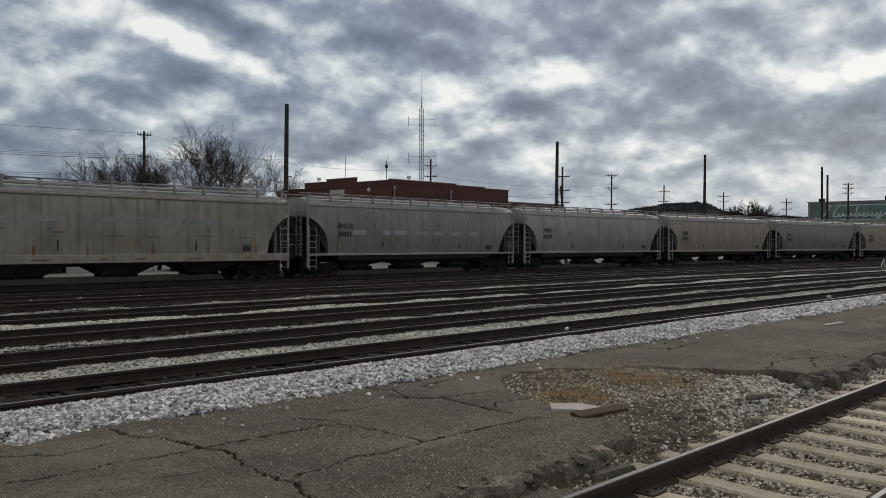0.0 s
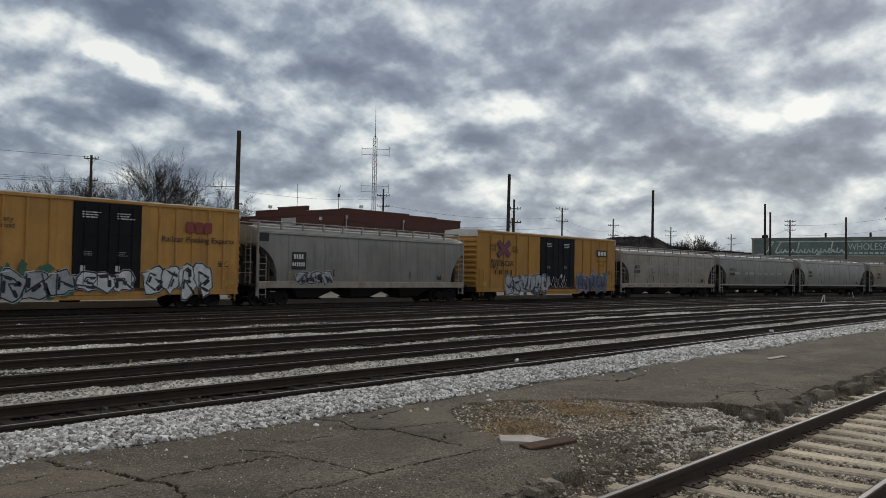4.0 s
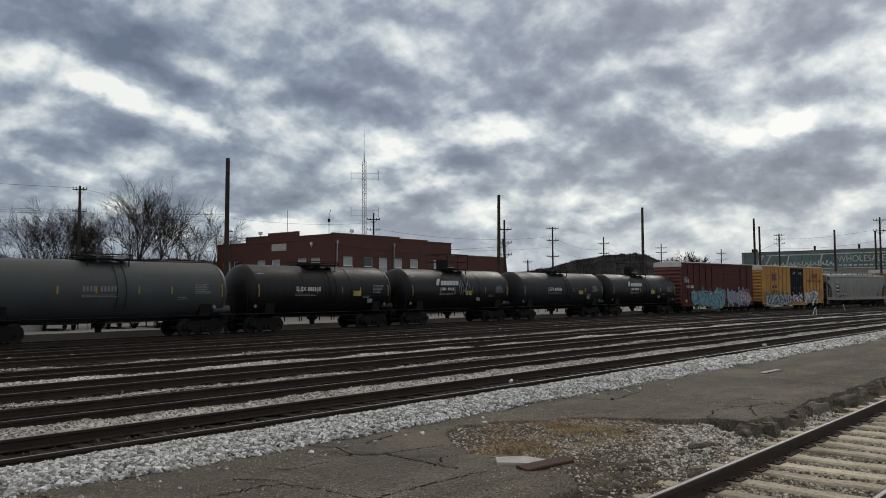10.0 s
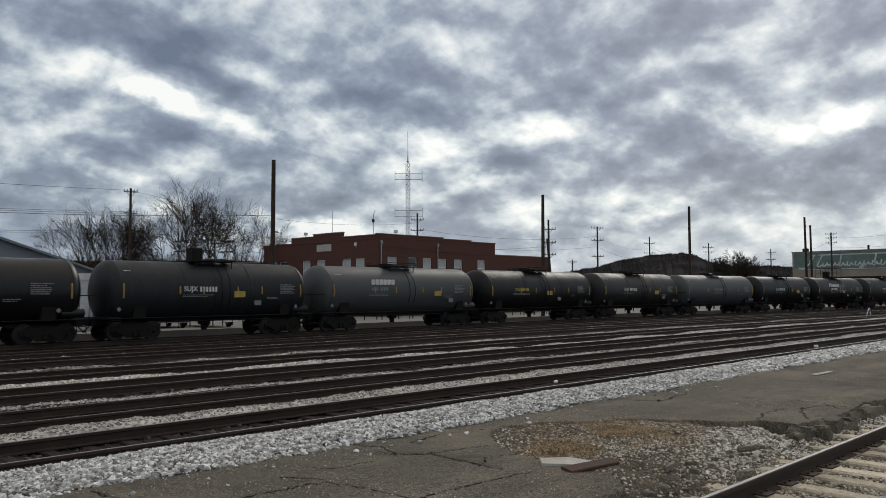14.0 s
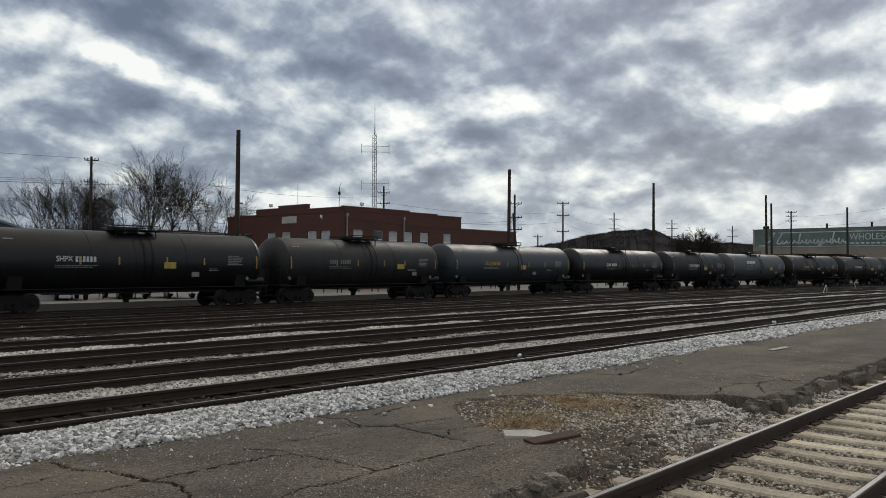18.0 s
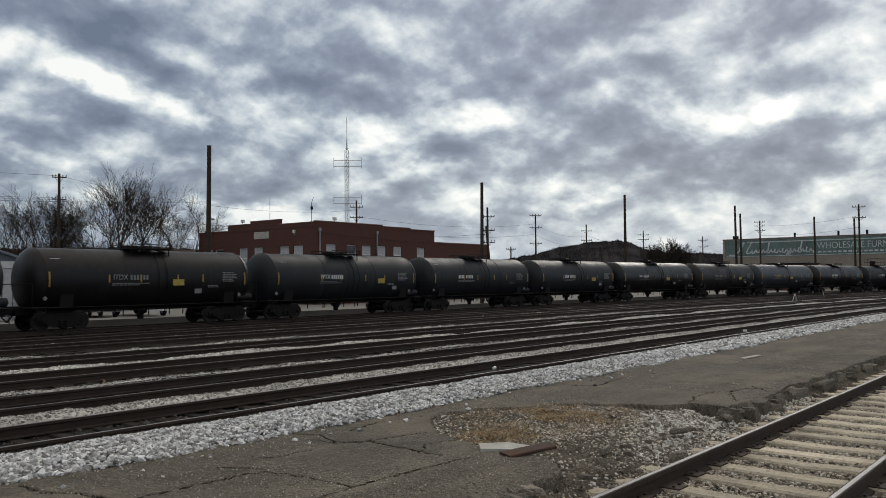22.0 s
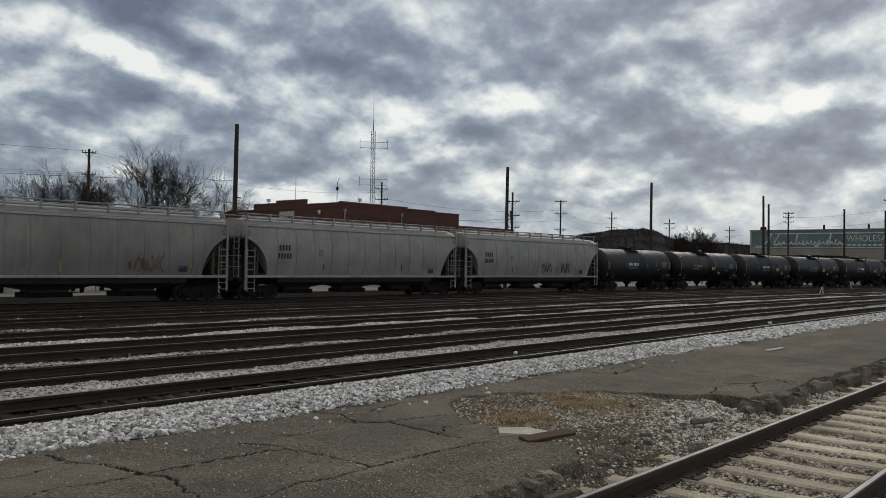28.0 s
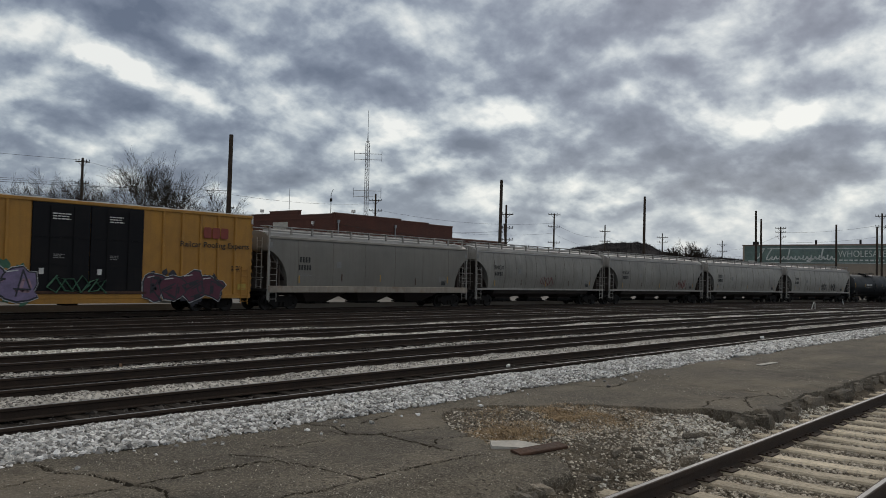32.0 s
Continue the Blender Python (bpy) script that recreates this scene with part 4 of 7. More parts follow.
# a bent white bar and a leaning stake between two far yard tracks
ob = solid("bent_bar", M().tube([(-0.35, 0, 0), (0.05, 0, 0.62), (0.22, 0, 0.66), (0.3, 0, 0.45), (0.32, 0, 0)], 0.035, 6), WHITE_PAINT, "bent white steel bar standing beside a yard track", "steel bar")
ob.matrix_basis = pose(84.0, 24.6 , -0.52, 0, 0, -10)
ob = solid("leaning_stake", M().tube([(0, 0, 0), (-0.3, 0, 0.75)], 0.05, 6, 0.035), WHITE_PAINT, "pale stake leaning beside a yard track", "stake")
ob.matrix_basis = pose(102.0, 26.6, -0.52, 0, 0, -10)

# ---- brick office building ----
def wall_holes(w, h, holes, th):
    """An upright wall in x and z with rectangular openings through it, front at y 0, and its reveals."""
    xs = sorted({0, w, *(v for a, b, c, d in holes for v in (a, b))})
    zs = sorted({0, h, *(v for a, b, c, d in holes for v in (c, d))})
    n, m = len(xs), len(zs)
    mb = M()
    mb.v = [(x, y, z) for y in (0, th) for x in xs for z in zs]

    def full(i, k):
        if not (0 <= i < n - 1 and 0 <= k < m - 1):
            return False
        return not any(a <= xs[i] and xs[i + 1] <= b and c <= zs[k] and zs[k + 1] <= d for a, b, c, d in holes)

    at = lambda i, k, s: s * n * m + i * m + k
    for i in range(n - 1):
        for k in range(m - 1):
            if not full(i, k):
                continue
            mb.f.append((at(i, k, 0), at(i + 1, k, 0), at(i + 1, k + 1, 0), at(i, k + 1, 0)))
            mb.f.append((at(i, k + 1, 1), at(i + 1, k + 1, 1), at(i + 1, k, 1), at(i, k, 1)))
            for (di, dk), (p, q) in (((-1, 0), ((i, k + 1), (i, k))), ((1, 0), ((i + 1, k), (i + 1, k + 1))), ((0, -1), ((i, k), (i + 1, k))), ((0, 1), ((i + 1, k + 1), (i, k + 1)))):
                if not full(i + di, k + dk):
                    mb.f.append((at(*p, 0), at(*p, 1), at(*q, 1), at(*q, 0)))
    return mb


def window(parent, x, z, w, h, blind, lower=False):
    fr = part("window", lambda: M().box(-w / 2, w / 2, 0.05, 0.2, 0, 0.1).box(-w / 2, w / 2, 0.12, 0.2, h - 0.07, h).box(-w / 2, -w / 2 + 0.07, 0.12, 0.2, 0.07, h - 0.07).box(w / 2 - 0.07, w / 2, 0.12, 0.2, 0.07, h - 0.07).box(-w / 2 + 0.07, w / 2 - 0.07, 0.1, 0.2, h * 0.5 - 0.04, h * 0.5 + 0.04),
              WHITE_PAINT, parent, "white sash window frame", key=("wf", w, h), loc=(x, 0, z))
    # pale lower panes carry the sky's reflection as plain colour
    for zz, b in ((0.07, lower), (h * 0.5 + 0.04, blind)):
        part("pane", lambda: M().box(-w / 2 + 0.07, w / 2 - 0.07, 0.15, 0.165, 0, h * 0.5 - 0.11), PALE_PANE if b else GLASS, fr, "pale pane, blind and sky reflection in one flat colour" if b else "", key=("pane", w, h), loc=(0, 0, zz))
    part("sill", lambda: M().slab("x", -w / 2 - 0.08, w / 2 + 0.08, -0.06, 0.12, -0.1, 0, 0.015), STONE_CAP, fr, key=("sill", w))


def brick_building():
    b = thing("brick_building", "two-storey dark red brick office building with white sash windows", "building", m=pose(53.0, 58.4, -0.45))
    W, D, H = 17.3, 18.6, 7.85
    hx = [1.9, 4.6, 6.7, 8.9, 11.3, 15.0]
    holes = [(x - 0.65, x + 0.65, 3.95, 5.75) for x in hx]
    low = [(x - 0.55, x + 0.55, 0.9, 2.6) for x in hx[1:]]
    front = part("wall", wall_holes(W, H - 0.35, holes + low, 0.3), BRICK, b, "front wall of dark red brick")
    for i, x in enumerate(hx):
        window(front, x, 3.95, 1.3, 1.8, i != 1, i in (2, 3, 5))
        if i:
            window(front, x, 0.9, 1.1, 1.7, False)
    hy = [2.6, 4.6, 8.6, 11.0, 15.0, 16.9]
    side = part("wall", wall_holes(D - 0.3, H - 0.45, [(D - y - 0.7, D - y + 0.7, 3.6, 5.65) for y in hy], 0.3), BRICK, b, "side wall of dark red brick", loc=(0, D, 0), rz=-90)
    for i, y in enumerate(hy):
        window(side, D - y, 3.6, 1.4, 2.05, i != 4, i in (1, 3))
    part("wall", M().box(W - 0.3, W, 0.3, D, 0, H - 0.5).box(0.3, W - 0.3, D - 0.3, D, 0, H - 0.5), BRICK, b, "rear walls of dark red brick")
    part("roof", M().box(0.3, W - 0.3, 0.3, D - 0.3, H - 0.9, H - 0.75), BLACK_IRON, b, "flat tarred roof")
    # stepped parapets
    part("parapet", M().box(0, 9.0, -0.03, 0.33, H - 0.35, H + 0.02).box(9.0, 13.3, -0.03, 0.33, H - 0.35, H - 0.1).box(13.3, W, -0.03, 0.33, H - 0.35, H - 0.22), BRICK, b, "stepped brick parapet")
    part("coping", M().slab("x", -0.06, 9.05, -0.07, 0.37, H + 0.02, H + 0.1, 0.02).slab("x", 9.05, 13.35, -0.07, 0.37, H - 0.1, H - 0.03, 0.02).slab("x", 13.35, W + 0.05, -0.07, 0.37, H - 0.22, H - 0.15, 0.02), STONE_CAP, b)
    part("parapet", M().box(-0.03, 0.33, 0.33, 5.3, H - 0.45, H - 0.05).box(-0.03, 0.33, 5.3, 9.8, H - 0.45, H + 0.42).box(-0.03, 0.33, 9.8, 13.5, H - 0.45, H + 0.2).box(-0.03, 0.33, 13.5, D, H - 0.45, H - 0.3), BRICK, b, "stepped brick side parapet")
    part("coping", M().slab("y", -0.07, 0.37, 5.25, 9.85, H + 0.42, H + 0.5, 0.02).slab("y", -0.07, 0.37, 9.85, 13.55, H + 0.2, H + 0.27, 0.02).slab("y", -0.07, 0.37, 0.37, 5.25, H - 0.05, H + 0.02, 0.02), STONE_CAP, b)
    part("plaque", M().slab("y", -0.05, -0.005, 6.9, 9.2, 6.5, 7.2, 0.02), CONCRETE, b, "pale stone name plaque")
    for x, y in ((0.35, -0.1), (8.1, -0.1)):
        part("downpipe", M().tube([(x, y, 0.1), (x, y, H - 0.9)], 0.06, 8).box(x - 0.12, x + 0.12, y - 0.1, y + 0.08, H - 0.9, H - 0.6), GALV, b, "grey downpipe")
    part("vent", M().box(8.3, 9.1, 4, 4.8, H - 0.75, H + 0.25).prism([(8.15, H + 0.25), (9.25, H + 0.25), (9.0, H + 0.5), (8.4, H + 0.5)], "y", 3.85, 4.95), RUST, b, "rooftop vent cap")
    for x, y, z in ((2.4, 0.2, H + 0.1), (-0.15, 11.0, H + 0.3), (-0.15, 17.6, H - 0.3), (0.0, 3.2, H - 1.1)):
        part("floodlight", M().slab("x", x - 0.16, x + 0.16, y - 0.25, y, z + 0.12, z + 0.42, 0.03).tube([(x, y - 0.1, z - 0.05), (x, y - 0.1, z + 0.14)], 0.03), WHITE_PAINT, b, "white floodlight")
    part("whip_aerial", M().tube([(0.6, 7.5, H), (0.6, 7.5, H + 2.8)], 0.025, 5), GALV, b)
    part("wind_aerial", M().tube([(0.5, 1.2, H - 0.1), (0.5, 1.2, H + 1.9), (0.75, 1.2, H + 2.4)], 0.03, 5).box(0.42, 0.6, 1.12, 1.28, H + 1.2, H + 1.5), BLACK_IRON, b, "small mast with a dark instrument")
    wg = thing("brick_wing", "lower red brick wing with a flat roof", "building", m=pose(70.4, 59.4, -0.45))
    part("wall", M().box(0, 11.5, 0, 0.3, 0, 6.4).box(0, 0.3, 0.3, 12, 0, 6.4).box(11.2, 11.5, 0.3, 12, 0, 6.4), BRICK, wg)
    part("roof", M().slab("x", -0.05, 11.55, -0.05, 12, 6.4, 6.52, 0.02), STONE_CAP, wg)
    tn = thing("tan_annex", "low tan brick annex beside the office building", "building", m=pose(46.6, 77.5, -0.45))
    part("wall", M().box(0, 6.3, 0, 8, 0, 5.6), TAN, tn, "plain tan brick wall")
    part("coping", M().slab("x", -0.1, 6.3, -0.1, 8.1, 5.6, 5.72, 0.03), STONE_CAP, tn)


brick_building()


def gable_shed():
    g = thing("gable_shed", "pale sided shed with a grey metal gable roof", "building", m=pose(7.0, 52.0, -0.45))
    W, D, E, A = 16.5, 26, 3.55, 6.1
    for k in range(12):
        part("siding_board", lambda: M().add([(0, -0.02, 0), (W, -0.02, 0), (W, 0.03, 0), (0, 0.03, 0), (0, 0.0, 0.26), (W, 0.0, 0.26), (W, 0.03, 0.26), (0, 0.03, 0.26)], [(3, 2, 1, 0), (4, 5, 6, 7), (0, 1, 5, 4), (1, 2, 6, 5), (2, 3, 7, 6), (3, 0, 4, 7)]), SIDING, g, key="siding", loc=(0, 0, k * 0.262))
    part("wall", M().box(0, W, 0.05, D, 0, E - 0.4), SIDING, g)
    part("gable", M().prism([(0, E), (W, E), (W / 2, A)], "y", 0, D), METAL_ROOF, g, "grey metal gable")
    part("fascia", M().box(-0.2, W + 0.2, -0.1, 0.1, E - 0.4, E), WHITE_PAINT, g, "white fascia board")
    part("roof", M().prism([(-0.4, E - 0.15), (W / 2, A + 0.05), (W + 0.4, E - 0.15), (W + 0.4, E - 0.02), (W / 2, A + 0.2), (-0.4, E - 0.02)], "y", -0.4, D + 0.3), METAL_ROOF, g, "grey metal roof")
    r = thing("loading_rail", "grey pipe handrail beside the shed", "handrail", m=pose(13.0, 46.5, -0.42))
    for x in (0, 1.3, 2.6):
        part("post", lambda: M().tube([(0, 0, 0), (0, 0, 1.9)], 0.035, 6), GALV, r, key="lrpost", loc=(x, 0, 0))
    for z in (0.9, 1.88):
        part("rail", lambda: M().tube([(-0.1, 0, 0), (2.7, 0, 0)], 0.03, 6), GALV, r, key="lrrail", loc=(0, 0, z))
    w = thing("low_warehouse", "long low white-roofed warehouse", "building", m=pose(82, 78, -0.45))
    part("wall", M().box(0, 60, 0, 14, 0, 4.4), WAREHOUSE, w)
    part("roof", M().prism([(-0.5, 4.4), (14.5, 4.4), (7, 5.0)], "x", -0.5, 60.5), WHITE_PAINT, w, "pale metal roof")
    h = thing("brown_house", "small red-brown house among the trees", "house", m=pose(42, 92, -0.4, 0, 0, 20))
    part("wall", M().box(0, 7, 0, 6, 0, 4.2), TAN, h)
    part("roof", M().prism([(-0.4, 4.2), (7.4, 4.2), (3.5, 6.2)], "y", -0.4, 6.4), BRICK, h, "red-brown roof")


gable_shed()


# ---- warehouse with a painted sign ----
def sign_warehouse():
    s = thing("sign_warehouse", "long brick warehouse with a faded green painted sign band", "warehouse", m=pose(170, 63.7, -0.5, 0, 0, -90))
    W, H = 36.0, 10.1
    wall = part("wall", M().box(0, W, 0.02, 40, 0, H), WAREHOUSE, s, "tan warehouse wall")
    part("sign_band", M().box(0.4, W, -0.03, 0.02, 6.5, H - 0.15), SIGN_GREEN, wall, "faded green painted sign band")
    part("coping", M().slab("x", -0.1, W + 0.1, -0.1, 0.5, H, H + 0.15, 0.03), STONE_CAP, wall)
    part("border_stripe", M().box(5.0, W, -0.045, -0.03, H - 0.75, H - 0.55), SIGN_WHITE, wall, "white painted stripe")
    part("border_stripe", M().box(0.6, W, -0.045, -0.03, 6.6, 6.72), SIGN_WHITE, wall, "white painted stripe")
    # flowing white strokes of the big script word
    def stroke(pts, r=0.13):
        mb = M()
        for (a, b), (c, d) in zip(pts, pts[1:]):
            l = math.hypot(c - a, d - b) or 1
            nx, nz = -(d - b) / l * r, (c - a) / l * r
            mb.add([(a + nx, -0.05, b + nz), (c + nx, -0.05, d + nz), (c - nx, -0.05, d - nz), (a - nx, -0.05, b - nz), (a + nx, -0.032, b + nz), (c + nx, -0.032, d + nz), (c - nx, -0.032, d - nz), (a - nx, -0.032, b - nz)],
                   [(0, 1, 2, 3), (7, 6, 5, 4), (0, 4, 5, 1), (1, 5, 6, 2), (2, 6, 7, 3), (3, 7, 4, 0)])
        return mb
    strokes = [[(1.2, 7.0), (2.2, 6.9), (3.2, 8.0), (3.9, 9.5), (3.4, 9.3), (3.1, 8.3), (3.3, 7.4)], [(5.2, 9.6), (4.5, 8.2), (4.2, 7.3), (4.7, 7.2), (5.2, 7.9)]]
    x = 5.2
    for k in range(8):
        strokes.append([(x, 7.9 + 0.05 * k), (x - 0.15, 7.35), (x + 0.25, 7.25), (x + 0.6, 7.95), (x + 0.7, 7.4), (x + 1.1, 7.5)])
        x += 1.25
    strokes += [[(8.0, 9.3), (7.7, 7.4)], [(11.6, 7.6), (11.2, 6.9), (10.7, 6.95), (11.4, 7.5)], [(13.2, 9.4), (12.9, 7.6)]]
    strokes = [[(1.2 + (a - 1.2) * 1.2, b) for a, b in st] for st in strokes]
    for st in strokes:
        part("script_stroke", stroke(st), SIGN_WHITE, wall, "white painted stroke of script")
    words("sign_word", "WHOLESALE FURNITURE", 1.25, SIGN_WHITE, wall, (26.6, -0.05, 8.35), "white painted block letters", width=16.5)
    for k in range(17):
        part("small_bar", lambda: M().box(0, 0.62, -0.05, -0.032, 0, 0.28), SIGN_WHITE, wall, key="smallbar", loc=(17.6 + k * 0.9, 0, 7.05))
    part("roof_tank", M().turned([(0, 0.6), (0.8, 0.6), (0.9, 0.5)], (1.6, 3, H), "z", 14), BLACK_IRON, s, "dark rooftop tank")
    for x in (14, 22, 27):
        part("vent_pipe", lambda: M().tube([(0, 1, 0), (0, 1, 1.0)], 0.2, 8), BLACK_IRON, s, key="ventpipe", loc=(x, 0, H))
    lo = thing("brick_shed", "low dark red brick shed before the warehouse", "shed", m=pose(150, 60, -0.5, 0, 0, -90))
    part("wall", M().box(0, 18, 0, 8, 0, 4.6), BRICK, lo)
    part("roof", M().slab("x", -0.2, 18.2, -0.2, 8.2, 4.6, 4.8, 0.03), BLACK_IRON, lo)


sign_warehouse()


# ---- poles, mast, wires ----
def bare_pole(az, d, top, lean=0.0, r=0.17):
    x, y = d * math.cos(radians(az)), d * math.sin(radians(az))
    p = thing("wooden_pole", "tall bare dark wooden pole behind the train", "pole", "bare wooden poles", pose(x, y, -0.6, 0, lean, 0))
    part("shaft", M().tube([(0, 0, 0), (0.02, 0, top * 0.5), (0, 0, top + 0.6)], r, 10, r * 0.72), WOOD_POLE, p, smooth=True)
    part("step_iron", M().tube([(0.05, 0, top * 0.62), (0.4, 0, top * 0.62)], 0.04, 5), BLACK_IRON, p)


bare_pole(54.93, 50.2, 9.7, 0.6)
bare_pole(36.5, 69.5, 9.9, 1.0)
bare_pole(26.8, 89.5, 10.6, 0.6)
bare_pole(19.72, 108, 10.6, -1.2)
bare_pole(19.43, 116, 10.2, -0.4)
bare_pole(15.05, 124, 10.0, -0.6)
bare_pole(12.8, 134, 10.3, -0.4)


def line_pole(az, d, top, arms, face=0.0, label="wooden utility pole with crossarms and insulators", w=1.7, tilt=0.0):
    x, y = d * math.cos(radians(az)), d * math.sin(radians(az))
    p = thing("utility_pole", label, "utility pole", "utility poles", pose(x, y, -0.6, 0, tilt, az - 90 + face))
    part("shaft", M().tube([(0, 0, 0), (0, 0, top + 0.6)], 0.17, 8, 0.11), WOOD_POLE, p, smooth=True)
    for k, dz in enumerate(arms):
        z = top + 0.6 - dz
        arm = part("crossarm", M().slab("x", -w / 2, w / 2, -0.09, 0.03, z - 0.05, z + 0.05, 0.01).tube([(-w * 0.3, -0.03, z), (0, -0.03, z - 0.55), (w * 0.3, -0.03, z)], 0.025, 4), WOOD_POLE, p)
        for s in (-0.47, -0.25, 0.25, 0.47):
            part("insulator", lambda: M().turned([(0, 0.02), (0.06, 0.045), (0.1, 0.055), (0.15, 0.03), (0.17, 0.015)], (0, 0, 0), "z", 8), BLACK_IRON, arm, key="insul", loc=(s * w, -0.03, z + 0.07))
    return x, y, top


UTIL = line_pole(63.92, 85, 12.0, (0.35, 2.4, 4.2), w=1.25)
line_pole(45.05, 112, 12.6, (0.9, 2.3, 3.4))
line_pole(32.77, 131, 12.0, (0.2, 2.1, 4.6), 15, w=1.9)
line_pole(29.35, 157, 12.0, (1.2, 3.0, 4.6), 15, w=2.0)
line_pole(25.59, 185, 12.2, (0.9, 1.9, 3.6), 15, w=2.4)
line_pole(21.8, 215, 12.2, (1.0, 2.6), 15, w=2.4)
line_pole(18.27, 150, 11.4, (0.25, 0.9, 1.7), 10)
line_pole(12.54, 131, 12.0, (0.4, 1.9), 10)
line_pole(34.47, 150, 7.7, (0.4,), 10)
line_pole(36.05, 98, 10.3, (1.1, 2.7, 4.1), 12, "utility pole with three short crossarms")
bare_pole(35.75, 75, 6.6, -7.0, 0.14)


def mast():
    az, d = 45.69, 128.0
    x, y = d * math.cos(radians(az)), d * math.sin(radians(az))
    t = thing("radio_mast", "slim lattice radio mast with side aerials", "radio mast", m=pose(x, y, -0.6, 0, 0, az - 90))
    H, w = 22.6, 0.30
    legs = [(-w, 0.17), (w, 0.17), (0, -0.3)]
    for a, b in legs:
        part("leg", lambda: M().tube([(0, 0, 0), (0, 0, H)], 0.05, 5), GALV, t, key="mleg", loc=(a, b, 0))
    z = 0.5
    k = 0
    while z < H - 0.5:
        for q, ((a, b), (c, e)) in enumerate(zip(legs, legs[1:] + legs[:1])):
            part("brace", lambda: M().tube([(a, b, 0), (c, e, 0.7)], 0.02, 4), GALV, t, key=("mbrace", q), loc=(0, 0, z))
            part("girt", lambda: M().tube([(a, b, 0.7), (c, e, 0.7)], 0.016, 4), GALV, t, key=("mgirt", q), loc=(0, 0, z))
        z += 0.72
        k += 1
    part("whip", M().tube([(0, 0, H), (0, 0, H + 1.6)], 0.12, 6, 0.05).tube([(0, 0, H + 1.6), (0, 0, H + 5.0)], 0.035, 5), GALV, t, "tapered top aerial")
    for z, side in ((20.9, 1), (20.0, 1), (15.2, 1), (14.3, 1), (10.0, 0), (9.1, 0)):
        part("aerial_arm", M().tube([(-2.0, 0, z), (2.2 if side else 0, 0, z)], 0.04, 5), GALV, t)
    for x0, z in ((-2.0, 20.2), (2.2, 20.2), (-2.0, 14.5), (2.2, 14.5), (-2.0, 9.3)):
        part("dipole", M().tube([(x0, 0, z - 0.4), (x0, 0, z + 1.1)], 0.035, 5), GALV, t)


mast()


def wire(a, b, sag, r=0.013, label="slack black overhead wire"):
    a, b = Vector(a), Vector(b)
    pts = [a.lerp(b, k / 16) - Vector((0, 0, sag * 4 * (k / 16) * (1 - k / 16))) for k in range(17)]
    solid("overhead_wire", M().tube(pts, r, 4), WIRE, label, "wire", "overhead wires")


ux, uy, ut = UTIL
for dz, dx in ((0.2, 0), (2.3, -0.8), (2.4, 0.6), (4.1, -0.6), (4.2, 0.7)):
    wire((ux + dx, uy, ut - dz), (-30 + dx, 62, 10.5 - dz), 0.8)
    wire((ux + dx, uy, ut - dz), (79.1 + dx, 79.3, 11.5 - dz), 1.4)
for dz in (1.1, 2.7):
    wire((79.1, 79.3, 11.6 - dz), (110.1, 70.9, 11.6 - dz), 0.9)
    wire((110.1, 70.9, 11.6 - dz), (136.8, 76.9, 11.0 - dz), 0.9)
    wire((136.8, 76.9, 11.0 - dz), (166.8, 79.9, 11.0 - dz), 0.8)
    wire((142.4, 47.0, 11.6 - dz), (127.9, 28.4, 11.5 - dz), 0.4)
    wire((142.4, 47.0, 11.2 - dz), (199.6, 79.8, 11.0 - dz), 0.8)
wire((28.9, 41.1, 6.4), (2.0, 60.0, 7.4), 0.5)
wire((53.2, 61.0, 6.6), (79.1, 58.0, 7.2), 0.5)
wire((53.1, 58.3, 6.4), (70.0, 58.3, 5.9), 0.15, 0.014)


# ---- bare winter trees ----
def tree(x, y, h, spread, seed, stems=1, label="bare winter tree with a wide crown of fine twigs", levels=6, lean=0.0, thick=1.0):
    rng = random.Random(seed)
    t = thing("bare_tree", label, "tree", "bare trees", pose(x, y, -0.5))
    wood, twig = M(), M()

    def branch(mb, p, d, ln, r, n, segs, lift, wob):
        """One curving, tapering limb; gives the places along it."""
        pts = [p]
        for k in range(segs):
            d = (d + Vector((rng.uniform(-1, 1), rng.uniform(-1, 1), rng.uniform(-0.6, 0.6))) * wob + Vector((0, 0, lift))).normalized()
            pts.append(pts[-1] + d * (ln / segs))
        mb.tube(pts, r * thick, n, max(0.0075, r * 0.4) * thick, caps=False)
        return pts

    def off(d, ang):
        a = rng.uniform(0, math.tau)
        side = d.cross(Vector((math.cos(a), math.sin(a), 0.2))).normalized()
        return (d * math.cos(ang) + side * math.sin(ang)).normalized()

    def grow(p, d, ln, r, level):
        """A limb that forks again and again into finer ones."""
        mb = wood if level > 3 else twig
        pts = branch(mb, p, d, ln * rng.uniform(0.85, 1.15), r, 5 if level > 3 else 3, 4 if level > 3 else 2, 0.05, 0.07)
        if level == 0:
            return
        d = (pts[-1] - pts[-2]).normalized()
        for k in range(3 if level > 1 else 5):
            q = pts[-1] if k < 2 else pts[-2].lerp(pts[-1], rng.uniform(0.0, 0.8))
            wide = (0.30 if k == 0 else 0.52) * (0.7 + 0.6 * spread)
            grow(q, off(d, wide * rng.uniform(0.5, 1.25)), ln * (0.86 if k == 0 else 0.74), r * (0.66 if k == 0 else 0.56), level - 1)

    for s in range(stems):
        a = s * math.tau / max(1, stems) + rng.uniform(0, 1)
        base = Vector((math.cos(a), math.sin(a), 0)) * (0.6 if stems > 1 else 0)
        fan = 0.22 * (stems > 1)
        lead = Vector((math.cos(a) * fan + lean, math.sin(a) * fan, 1)).normalized()
